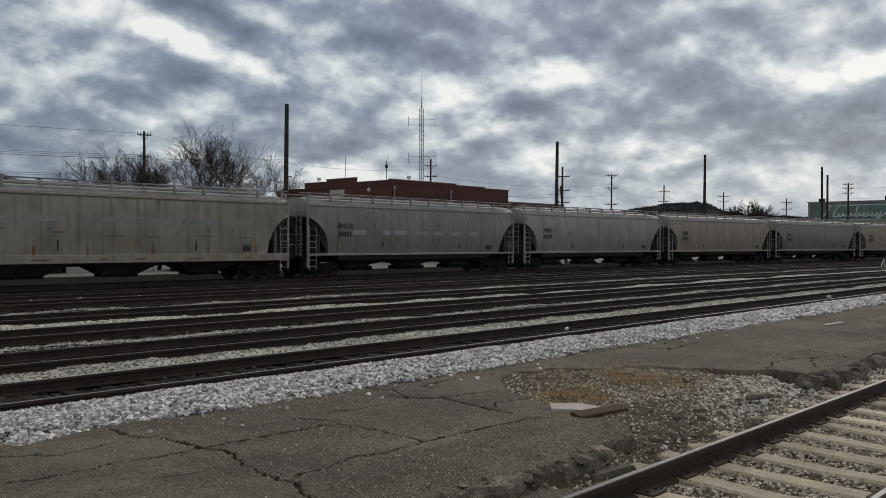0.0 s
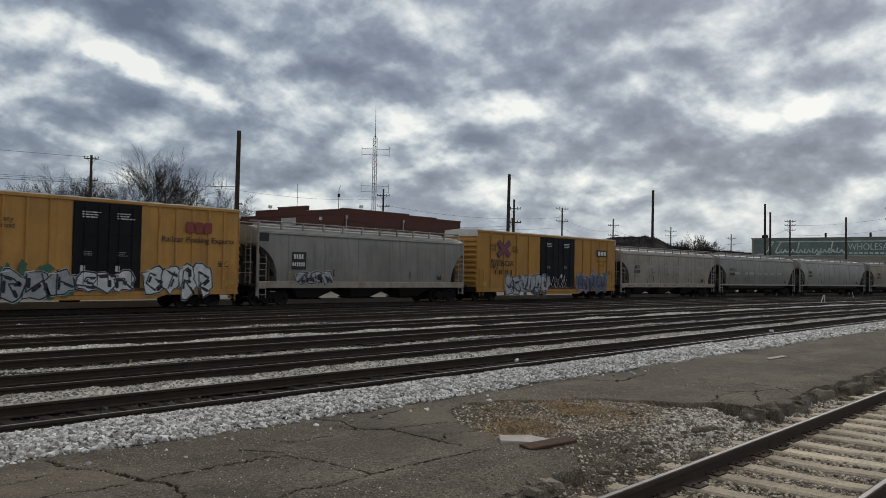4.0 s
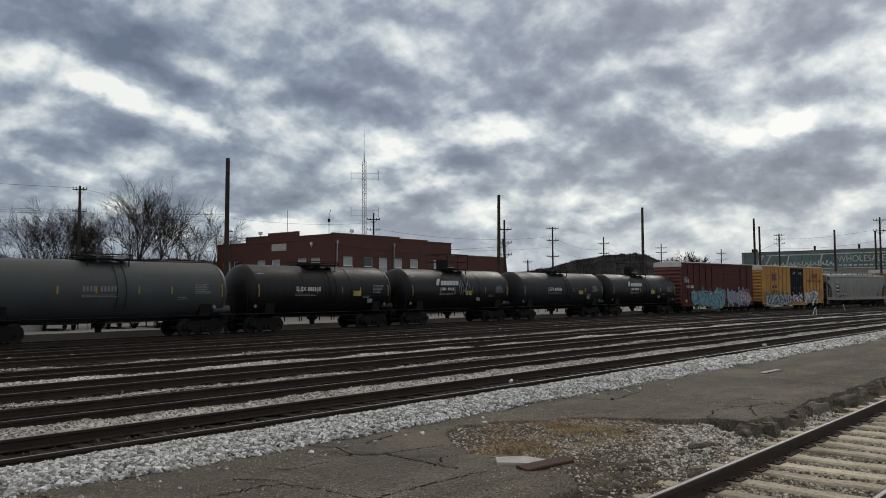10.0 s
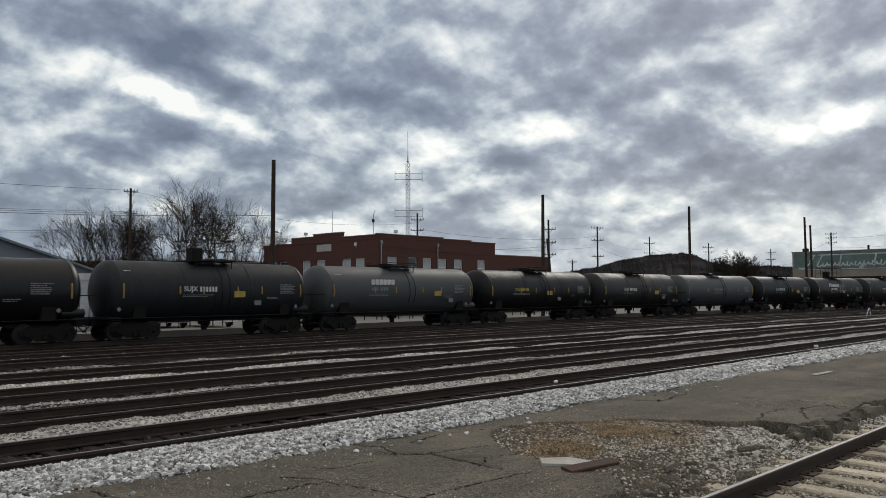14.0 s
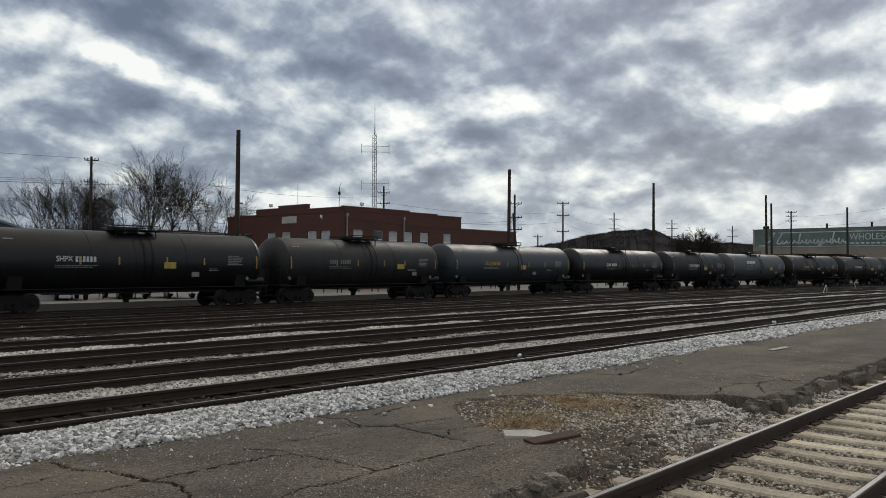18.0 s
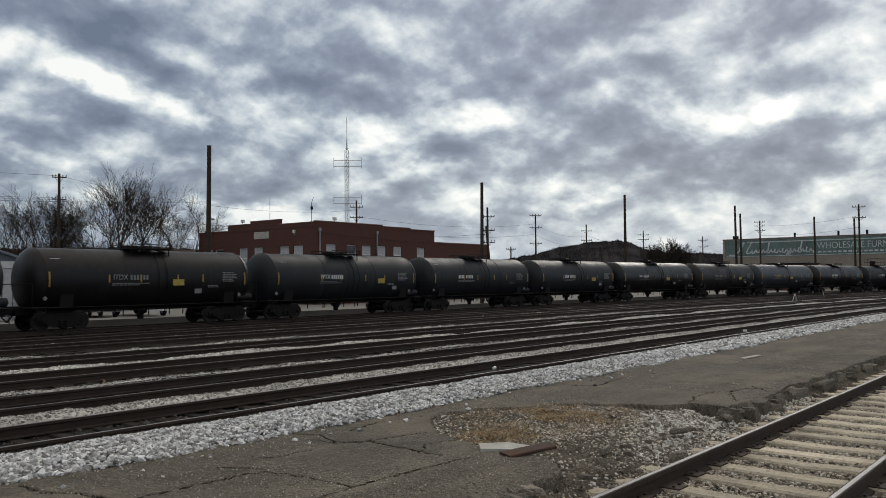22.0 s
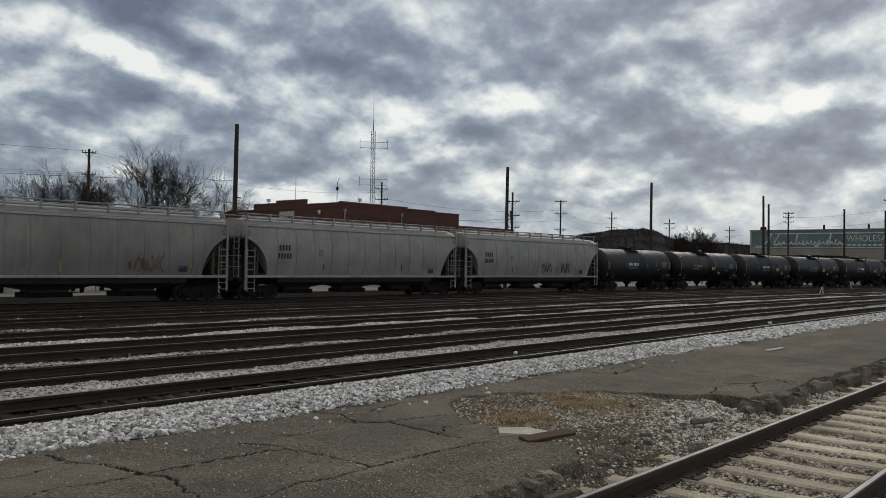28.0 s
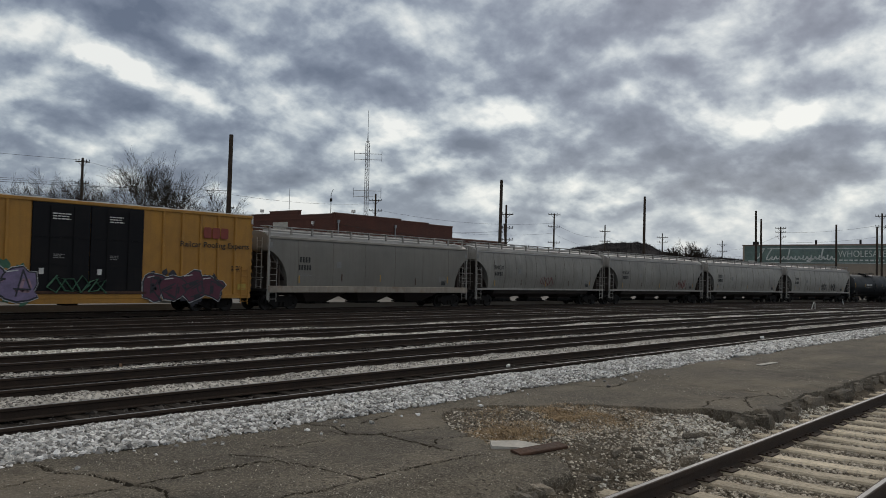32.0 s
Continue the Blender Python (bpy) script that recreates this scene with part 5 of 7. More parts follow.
        grow(base, lead, h * rng.uniform(0.225, 0.25), h * 0.0125, levels)
    part("trunk", wood, BARK, t, smooth=True)
    part("crown", twig, TWIG, t, "fine leafless twigs")


def at_az(az, d):
    return d * math.cos(radians(az)), d * math.sin(radians(az))


for i, (az, d, h, sp, st) in enumerate([(61.3, 90, 12.2, 0.9, 2), (60.0, 91, 12.4, 0.8, 2), (63.2, 97, 8.8, 0.9, 2), (58.8, 92, 10.4, 0.8, 1), (56.7, 97, 10.6, 0.7, 2), (57.9, 99, 8.8, 0.7, 1), (55.9, 100, 8.4, 0.7, 1),
                                       (65.1, 92, 10.6, 0.8, 2), (66.4, 95, 10.4, 0.8, 2), (67.6, 98, 9.9, 0.8, 1), (64.2, 98, 9.2, 0.75, 1), (69.5, 105, 7.2, 0.8, 1), (71.5, 110, 7.0, 0.8, 1), (73.5, 112, 8.0, 0.8, 1)]):
    x, y = at_az(az, d)
    tree(x, y, h * 1.15, sp, 300 + i, st, levels=6 if h > 9.7 else 5)


def thicket(name, label, az0, az1, d, top, n, seed, material):
    """A tangle of upright stems seen far off, joined."""
    rng = np.random.default_rng(seed)
    az, dd = np.radians(rng.uniform(az0, az1, n)), d * rng.uniform(0.96, 1.08, n)
    x, y = dd * np.cos(az), dd * np.sin(az)
    h = top * rng.uniform(0.45, 1.1, n)
    lx, ly = rng.normal(0, 0.22, n) * h, rng.normal(0, 0.22, n) * h
    r = 0.02 + 0.01 * rng.random(n)
    v, ang = [], np.radians([90, 210, 330])
    base = np.stack([x, y, np.full(n, -0.7)], 1)
    tip = base + np.stack([lx, ly, h], 1)
    for k in range(3):
        off = np.stack([np.cos(ang[k]) * r, np.sin(ang[k]) * r, 0 * r], 1)
        v += [base + off, tip + off * 0.2]
    v = np.stack(v, 1).reshape(-1, 3)
    f = np.array([[0, 2, 3, 1], [2, 4, 5, 3], [4, 0, 1, 5]])
    f = (f[None] + (np.arange(n) * 6)[:, None, None]).reshape(-1, 4)
    return tagged(new(name, np_mesh(name, v, f, [material])), label, "brush", kind="stuff")


thicket("brush", "brown leafless brush under the trees", 54.5, 78, 88, 4.3, 15000, 71, BRUSH)
thicket("brush", "taller brown thicket behind the trees", 59.0, 78, 101, 6.6, 15000, 72, BRUSH)


# ---- far wooded hills ----
def hill(name, label, profile, d, depth, seed):
    az = np.linspace(profile[0][0], profile[-1][0], 160)
    el = np.interp(az, [p[0] for p in profile], [p[1] for p in profile])
    el = el + 0.05 * smooth_noise(az * 2.2, az * 0, seed) + 0.035 * smooth_noise(az * 7, az * 0, seed + 1)
    rows = []
    for k, (dd, hh) in enumerate([(1, 0), (1 + depth * 0.4, 0.55), (1 + depth * 0.75, 0.88), (1 + depth, 1), (1 + depth * 1.4, 0.8), (1 + depth * 2, 0)]):
        R = d * dd
        top = np.tan(np.radians(el)) * d * (1 + depth) + EYE
        z = -1 + (top + 1) * hh + (0.02 * d * 0.1 * smooth_noise(az * 5 + k * 9, az * 0 + k, seed + 2) if 0 < hh < 1 else 0)
        rows.append(np.stack([R * np.cos(np.radians(az)), R * np.sin(np.radians(az)), z], 1))
    v = np.concatenate(rows)
    n = len(az)
    i = (np.arange(5)[:, None] * n + np.arange(n - 1)[None]).ravel()
    tagged(new(name, np_mesh(name, v, np.stack([i, i + 1, i + n + 1, i + n], 1), [WOODS], smooth=True)), label, kind="structure")
    # bare trees along the slope
    rng = np.random.default_rng(seed)
    m = 24000
    a = rng.uniform(az[0], az[-1], m)
    q = rng.uniform(0.3, 1.0, m)
    R = d * (1 + depth * q)
    zz = -1 + (np.tan(np.radians(np.interp(a, az, el))) * d * (1 + depth) + EYE + 1) * np.interp(q, [0, 0.4, 0.75, 1], [0, 0.55, 0.88, 1])
    h, lean = d * 0.0027 * rng.uniform(0.5, 1.2, m), rng.normal(0, 0.25, m)
    x, y, ar = R * np.cos(np.radians(a)), R * np.sin(np.radians(a)), np.radians(a)
    px, py = -np.sin(ar), np.cos(ar)
    w = d * 0.00025
    b0 = np.stack([x - px * w, y - py * w, zz - 1], 1)
    b1 = np.stack([x + px * w, y + py * w, zz - 1], 1)
    b2 = np.stack([x + np.cos(ar) * w, y + np.sin(ar) * w, zz - 1], 1)
    tp = np.stack([x + px * lean * h, y + py * lean * h, zz + h], 1)
    v = np.stack([b0, b1, b2, tp], 1).reshape(-1, 3)
    f = (np.array([[0, 1, 3], [1, 2, 3], [2, 0, 3]])[None] + (np.arange(m) * 4)[:, None, None]).reshape(-1, 3)
    tagged(new("hill_trees", np_mesh("hill_trees", v, f, [WOODS])), "leafless trees covering the hill", "trees", kind="stuff")


hill("backdrop_hill", "wooded brown hill beyond the yard", [(38, 0.9), (35, 1.5), (33, 1.7), (31, 2.3), (29.3, 2.55), (27.8, 2.65), (26.6, 2.55), (25.5, 2.05), (24.2, 1.75), (22, 1.75), (20, 1.5), (16, 1.2), (8, 1.0)][::-1], 520, 0.25, 81)
hill("backdrop_ridge", "low wooded ridge behind the trees", [(48, 1.4), (54, 2.1), (58, 2.4), (62, 2.3), (67, 2.2), (72, 2.4), (78, 2.0), (90, 1.6)], 300, 0.25, 85)
for i, (az, d, h) in enumerate([(24.1, 230, 10.5), (23.5, 235, 9.8), (24.8, 240, 9.0), (22.9, 245, 8.2)]):
    x, y = at_az(az, d)
    tree(x, y, h * 1.3, 0.95, 400 + i, 2, "round-crowned bare tree far beyond the yard", 6, thick=2.4)


# ---- parked vehicles in the lot ----
def parked_car(x, y, rz, paint, label, pickup=False):
    c = thing("parked_pickup" if pickup else "parked_car", label, "pickup" if pickup else "car", "parked vehicles", pose(x, y, -0.42, 0, 0, rz))
    L = 5.4 if pickup else 4.6
    prof = [(-L / 2, 0.35), (L / 2, 0.35), (L / 2, 0.72), (L / 2 - 0.15, 0.92), (1.0, 1.0), (-L / 2 + 0.1, 1.02), (-L / 2, 0.8)]
    part("body", M().loft([[(p, y0, q if abs(y0) < 0.86 or q < 0.9 else q - 0.05) for p, q in prof] for y0 in (-0.9, -0.82, 0.82, 0.9)]), paint, c)
    cab = [(1.1, 0.98), (0.35, 1.5), (-0.55 if pickup else -1.3, 1.52), (-0.8 if pickup else -2.0, 1.0)]
    part("cabin", M().loft([[(p, s * (0.84 if q < 1.2 else 0.66), q) for p, q in cab] for s in (-1, 1)]), paint, c)
    part("side_glass", M().prism([(0.85, 1.06), (0.3, 1.42), (-0.5 if pickup else -1.2, 1.43), (-0.65 if pickup else -1.7, 1.06)], "y", -0.83, -0.78), GLASS, c, "dark side windows")
    for wx in (-L * 0.3, L * 0.31):
        for wy in (-0.83, 0.83):
            w = part("wheel", lambda: M().turned([(-0.1, 0.28), (-0.09, 0.33), (0.09, 0.33), (0.1, 0.28)], (0, 0, 0), "y", 16), BLACK_IRON, c, key="carwheel", loc=(wx, wy, 0.33))
            part("hubcap", lambda: M().turned([(-0.115, 0.12), (-0.108, 0.2), (0.108, 0.2), (0.115, 0.12)], (0, 0, 0), "y", 12), GALV, w, key="hubcap")


CARS = [mat("white_car_paint", (0.72, 0.72, 0.71), 0.3, var=0.05), mat("blue_car_paint", (0.025, 0.05, 0.10), 0.3, var=0.08), mat("grey_car_paint", (0.22, 0.225, 0.23), 0.3, 0.3, var=0.08), mat("dark_car_paint", (0.03, 0.03, 0.035), 0.3, var=0.1)]
parked_car(24.0, 52.0, 75, CARS[1], "dark blue car parked in the lot", False)
parked_car(27.6, 51.5, 80, CARS[2], "grey car parked in the lot", False)
parked_car(30.2, 50.5, 84, CARS[0], "white pickup parked in the lot", True)
parked_car(20.0, 53.5, 70, CARS[3], "dark pickup parked in the lot", True)


# ---- curved street lamp by the shed ----
lamp = thing("street_lamp", "grey street lamp with a curved arm behind the train", "street lamp", m=pose(25.2, 50.2, -0.42))
part("pole", M().tube([(0, 0, 0), (0, 0, 3.7), (-0.25, 0.05, 3.92), (-0.9, 0.15, 4.15)], 0.05, 8, 0.035), GALV, lamp, smooth=True)
part("lamp_head", M().slab("x", -1.35, -0.85, 0.05, 0.27, 4.06, 4.2, 0.04), WHITE_PAINT, lamp, "pale lamp head")

# ---- the freight train: x is forward, z 0 is the rail, the yard side is -y ----
def paint(name, col, rough=0.5, **k):
    a = dict(var=0.16, scale=0.8, fine=25, bump=0.08, streak=0.35, streak_col=(0.06, 0.052, 0.045), dirt=0.25, dirt_col=(0.07, 0.055, 0.045))
    a.update(k)
    return mat(name, col, rough, **a)


HOP = [paint("hopper_grey", (0.238, 0.228, 0.205), 0.52, var=0.24, streak=0.65, streak_col=(0.13, 0.118, 0.10), dirt=0.4, dirt_col=(0.20, 0.185, 0.16), scale=0.5), paint("hopper_pale", (0.285, 0.277, 0.252), 0.5, var=0.24, streak=0.6, streak_col=(0.22, 0.195, 0.165), dirt_col=(0.36, 0.33, 0.28)),
       paint("hopper_tan", (0.30, 0.248, 0.19), 0.66, streak=0.5, streak_col=(0.19, 0.145, 0.11), dirt_col=(0.26, 0.2, 0.16)), paint("hopper_drab", (0.192, 0.182, 0.16), 0.55, streak=0.5, streak_col=(0.15, 0.13, 0.11), dirt_col=(0.2, 0.18, 0.15), scale=0.45)]
HOP.append(paint("hopper_rusty", (0.30, 0.268, 0.222), 0.55, streak=0.75, streak_col=(0.15, 0.105, 0.075), dirt=0.5, dirt_col=(0.2, 0.165, 0.13), var=0.24, scale=0.6))
# rusty grime, darkened so that the shade under the car sits in the colour
HOP_SHADE = paint("hopper_recess_shade", (0.062, 0.050, 0.043), 0.85, dirt=0.6, dirt_col=(0.05, 0.036, 0.028))
ROOF_GREY = paint("roof_grey", (0.33, 0.325, 0.315), 0.5, var=0.3, scale=0.5, streak=0.1, dirt=0.5, dirt_col=(0.17, 0.16, 0.145))
SILL_TAN = paint("sill_tan", (0.33, 0.29, 0.24), 0.7, dirt=0.6, dirt_col=(0.2, 0.11, 0.06), scale=2.0)
SEAM = paint("seam_shadow", (0.17, 0.15, 0.125), 0.85)
LIGHT_TRIM = paint("trim_grey", (0.34, 0.325, 0.30), 0.6)
YELLOW = paint("boxcar_yellow", (0.43, 0.215, 0.038), 0.6, streak=0.3, streak_col=(0.2, 0.1, 0.03), dirt=0.3, dirt_col=(0.24, 0.12, 0.035))
YELLOW2 = paint("boxcar_worn_yellow", (0.51, 0.262, 0.062), 0.65, streak=0.4, streak_col=(0.22, 0.12, 0.045), dirt=0.4, dirt_col=(0.26, 0.14, 0.05))
OXIDE = paint("boxcar_oxide_red", (0.088, 0.0225, 0.0195), 0.7, spec=0.3, streak=0.3, streak_col=(0.05, 0.02, 0.018), dirt=0.3, dirt_col=(0.07, 0.03, 0.025))
END_RED = paint("boxcar_end_red", (0.15, 0.05, 0.042), 0.7)
DOOR_BLACK = paint("door_black", (0.009, 0.009, 0.011), 0.65, spec=0.2, streak=0.2, streak_col=(0.025, 0.024, 0.023), dirt_col=(0.03, 0.026, 0.023))
ROOF_WHITE = paint("roof_white", (0.66, 0.64, 0.60), 0.6, streak=0.1, dirt=0.3, dirt_col=(0.4, 0.36, 0.3))
TANK = dict(black=paint("tank_black", (0.0100, 0.0094, 0.0098), 0.45, spec=0.28, streak=0.25, streak_col=(0.04, 0.036, 0.032), dirt=0.2, dirt_col=(0.035, 0.03, 0.026)),
            slate=paint("tank_slate", (0.0178, 0.0205, 0.0235), 0.52, spec=0.25, streak=0.3, streak_col=(0.05, 0.045, 0.04), dirt=0.25, dirt_col=(0.045, 0.04, 0.035)),
            gloss=paint("tank_gloss", (0.0088, 0.0090, 0.0102), 0.40, spec=0.36, streak=0.2, streak_col=(0.03, 0.028, 0.026), dirt=0.15, dirt_col=(0.03, 0.027, 0.025)),
            grey=paint("tank_grey", (0.066, 0.072, 0.074), 0.5, spec=0.35, streak=0.35, streak_col=(0.06, 0.058, 0.055), dirt=0.3, dirt_col=(0.075, 0.07, 0.065)),
            drab=paint("tank_drab", (0.0175, 0.0172, 0.0170), 0.5, spec=0.35, streak=0.35, streak_col=(0.045, 0.04, 0.036), dirt=0.3, dirt_col=(0.05, 0.045, 0.04)),
            blue=paint("tank_bluegrey", (0.030, 0.036, 0.042), 0.42, spec=0.4, streak=0.2, dirt=0.2, dirt_col=(0.04, 0.04, 0.042)))
SPILL = paint("tank_spill", (0.042, 0.031, 0.02), 0.6, var=0.4, scale=2.0, streak=0.6, streak_col=(0.02, 0.018, 0.016))
RUST_RUN = mat("rust_run", (0.24, 0.115, 0.05), 0.85, var=0.4, scale=4, fine=30, bump=0.1)
MARK = mat("white_marking", (0.66, 0.66, 0.64), 0.6, var=0.12, fine=20, bump=0.0)
MARK_DIM = mat("dull_marking", (0.22, 0.22, 0.215), 0.7, var=0.2, fine=20, bump=0.0)
MARK_BLACK = mat("black_marking", (0.02, 0.02, 0.02), 0.6, var=0.1, bump=0.0)
MARK_RED = mat("red_marking", (0.24, 0.05, 0.035), 0.6, var=0.15, bump=0.0)
MARK_BLUE = mat("blue_marking", (0.045, 0.05, 0.16), 0.6, var=0.15, bump=0.0)
REFLECT = mat("yellow_reflector", (0.42, 0.25, 0.055), 0.4, var=0.15, bump=0.0)
HAZARD = mat("yellow_panel", (0.42, 0.31, 0.06), 0.6, var=0.25, fine=20, bump=0.0)
SPRAY = {k: mat("spray_" + k, c, 0.55, var=0.22, scale=2.5, fine=15, bump=0.0) for k, c in dict(
    white=(0.60, 0.61, 0.61), black=(0.015, 0.015, 0.017), cyan=(0.13, 0.30, 0.36), paleblue=(0.22, 0.32, 0.37), green=(0.05, 0.14, 0.085), violet=(0.20, 0.16, 0.27), pink=(0.34, 0.22, 0.27),
    slateblue=(0.10, 0.115, 0.17), wine=(0.10, 0.025, 0.045), silver=(0.36, 0.37, 0.38), yellow=(0.50, 0.38, 0.07), red=(0.22, 0.05, 0.05), ink=(0.03, 0.03, 0.04)).items()}
SIDE = -1.5


def bars(parent, x, z, text, h, material, y=SIDE, name="reporting_mark", label="painted reporting mark"):
    """One upright bar for each character of a mark; spaces stay open."""
    mb = M()
    cx = 0.0
    for ch in text:
        if ch != " ":
            mb.box(cx, cx + h * 0.42, -0.006, 0.0, 0, h)
        cx += h * 0.68
    return part(name, mb, material, parent, label, loc=(x - cx / 2, y, z), kind="stuff")


def lines(parent, x, z, w, n, material, y=SIDE, h=0.035, gap=0.075, seed=1):
    """A block of unreadable small print: n thin bars."""
    rng = random.Random(seed)
    mb = M()
    for k in range(n):
        a = 0.0
        end = w * rng.uniform(0.65, 1.0)
        while a < end:
            b = min(end, a + rng.uniform(0.06, 0.22))
            mb.box(a, b, -0.005, 0, -k * gap - h, -k * gap)
            a = b + 0.035
    return part("small_print", mb, material, parent, loc=(x - w / 2, y, z))


def plate(parent, name, x, z, w, h, material, y=SIDE, label="", t=0.008):
    return part(name, M().box(-w / 2, w / 2, -t, 0, -h / 2, h / 2), material, parent, label, loc=(x, y, z))


def tag(parent, x0, x1, z0, z1, colours, seed, y=SIDE, n=5, back=None):
    """A spray-painted tag without letters: outlined blocks with thin inner strokes over a cloud of paint."""
    rng = random.Random(seed)
    fill, line, cloud, glow = M(), M(), M(), M()

    def disc(mb, cx, cz, r, yy, k=5):
        mb.prism([(cx + 1.12 * r * math.cos((j + 0.25 + cx) * math.tau / k), cz + 1.12 * r * math.sin((j + 0.25 + cx) * math.tau / k)) for j in range(k)], "y", yy - 0.0015, yy)

    def ribbon_(mb, pts, r, yy):
        for (a, b), (c, d) in zip(pts, pts[1:]):
            l = math.hypot(c - a, d - b) or 1
            nx, nz = -(d - b) / l * r, (c - a) / l * r
            mb.prism([(a + nx, b + nz), (c + nx, d + nz), (c - nx, d - nz), (a - nx, b - nz)], "y", yy - 0.0015, yy)
        for p in pts:
            disc(mb, p[0], p[1], r, yy)
    H = z1 - z0
    if back:
        for k in range(n * 9):
            cx, cz, r, m = rng.uniform(x0, x1), rng.uniform(z0, z1), H * rng.uniform(0.10, 0.2), 11
            cloud.prism([(cx + r * q * math.cos(j * math.tau / m), cz + r * q * 1.2 * math.sin(j * math.tau / m)) for j, q in enumerate(rng.uniform(0.5, 1.25) for _ in range(m))], "y", -0.0045, -0.003 - 0.0001 * (k % 9))
    shapes = [[(0.1, 0.95), (0.15, 0.1), (0.5, 0.45), (0.85, 0.1), (0.9, 0.95)], [(0.85, 0.85), (0.3, 0.9), (0.15, 0.5), (0.4, 0.1), (0.85, 0.2), (0.8, 0.5)], [(0.15, 0.05), (0.45, 0.95), (0.85, 0.05), (0.6, 0.4), (0.3, 0.35)],
              [(0.2, 0.05), (0.2, 0.9), (0.7, 0.85), (0.75, 0.5), (0.25, 0.45), (0.8, 0.08)], [(0.85, 0.9), (0.2, 0.8), (0.25, 0.55), (0.8, 0.45), (0.75, 0.12), (0.1, 0.1)], [(0.1, 0.9), (0.9, 0.9), (0.5, 0.85), (0.5, 0.05)], [(0.2, 0.9), (0.15, 0.15), (0.8, 0.1), (0.85, 0.9)]]
    inner, shine = M(), M()
    step = (x1 - x0) / n
    strokes = M()
    for k in range(n):
        sh = rng.choice(shapes)
        cx, cz = x0 + step * (k + 0.5), (z0 + z1) / 2 + rng.uniform(-0.06, 0.06) * H
        wx, wz, turn = step * rng.uniform(0.48, 0.72), H * rng.uniform(0.34, 0.50), rng.uniform(-0.35, 0.35)
        form = []
        for q in range(14):
            a = (q + rng.uniform(-0.25, 0.25)) * math.tau / 14
            j = rng.uniform(0.72, 1.2)
            form.append((math.copysign(abs(math.cos(a)) ** 0.72, math.cos(a)) * j, math.copysign(abs(math.sin(a)) ** 0.72, math.sin(a)) * j))

        def blob(mb, more, yy):
            pts = [(a * (wx + more), b * (wz + more)) for a, b in form]
            mb.prism([(cx + a * math.cos(turn) - b * math.sin(turn), cz + a * math.sin(turn) + b * math.cos(turn)) for a, b in pts], "y", yy - 0.0015, yy)
        lay = 0.004 * (k % 2)
        edge = 0.045 + 0.02 * min(step, H)
        blob(glow, edge * 1.35, -0.0045)
        blob(line, edge, -0.0065 - lay)
        blob(fill, 0.0, -0.0085 - lay)
        pts = []
        for a, b in sh:
            a, b = (a - 0.5 + rng.uniform(-0.28, 0.28)) * wx * 1.6, (b - 0.5 + rng.uniform(-0.22, 0.22)) * wz * 1.6
            pts.append((cx + a * math.cos(turn) - b * math.sin(turn), cz + a * math.sin(turn) + b * math.cos(turn)))
        ribbon_(strokes, pts, edge * 0.5, -0.0165)
        for (a, b), (c, d) in zip(pts, pts[1:]):
            g = rng.uniform(0.1, 0.5)
            ribbon_(inner, [(a + (c - a) * g + edge * 1.5, b + (d - b) * g - edge), (a + (c - a) * (g + 0.4) + edge * 1.5, b + (d - b) * (g + 0.4) - edge)], edge * rng.uniform(0.5, 1.3), -0.0145)
        ribbon_(shine, [(cx - wx * 0.7, cz + wz * 0.75), (cx - wx * 0.1, cz + wz * 0.85)], edge * 0.35, -0.0165)
    part("spray_line", strokes, SPRAY[colours[1]], parent, "dark inner lines of the graffiti", loc=(0, y, 0), kind="stuff")
    part("spray_shade", inner, SPRAY[{"cyan": "paleblue", "silver": "ink", "white": "ink", "pink": "white", "paleblue": "pink", "slateblue": "ink", "wine": "ink", "violet": "pink"}[colours[0]]], parent, "shading inside the graffiti", loc=(0, y, 0), kind="stuff")
    part("spray_shine", shine, SPRAY["white"], parent, "white highlights of the graffiti", loc=(0, y, 0), kind="stuff")
    names = (("spray_cloud", cloud, back), ("spray_halo", glow, colours[2]), ("spray_outline", line, colours[1]), ("spray_fill", fill, colours[0]))
    for nm, mb, c in names:
        if mb.v and c:
            part(nm, mb, SPRAY[c], parent, "spray-painted graffiti in %s" % c, loc=(0, y, 0), kind="stuff")


def scrawl(parent, x0, x1, z0, z1, colour, seed, y=SIDE, r=0.015):
    """A thin one-line scrawl."""
    rng = random.Random(seed)
    pts = []
    n = 22
    for k in range(n):
        t = k / (n - 1)
        pts.append((x0 + (x1 - x0) * (t * 0.8 + 0.1 + 0.1 * math.sin(k * 2.1)), 0, z0 + (z1 - z0) * (0.5 + 0.48 * math.sin(k * 1.7 + rng.uniform(-0.5, 0.5)))))
    part("spray_scrawl", M().tube(pts, r, 4), SPRAY[colour], parent, "thin spray-painted scrawl", loc=(0, y - 0.004, 0))


def truck(parent, x):
    bol = part("truck", lambda: M().slab("y", -0.2, 0.2, -0.95, 0.95, 0.42, 0.68, 0.04).turned([(0, 0.25), (0.12, 0.25)], (0, 0, 0.66), "z", 12), BLACK_IRON, parent, "two-axle freight truck", key="bolster", loc=(x, 0, 0))
    sf = [(-1.12, 0.36), (-1.12, 0.56), (-0.72, 0.74), (0.72, 0.74), (1.12, 0.56), (1.12, 0.36), (0.82, 0.34), (0.42, 0.14), (-0.42, 0.14), (-0.82, 0.34)]
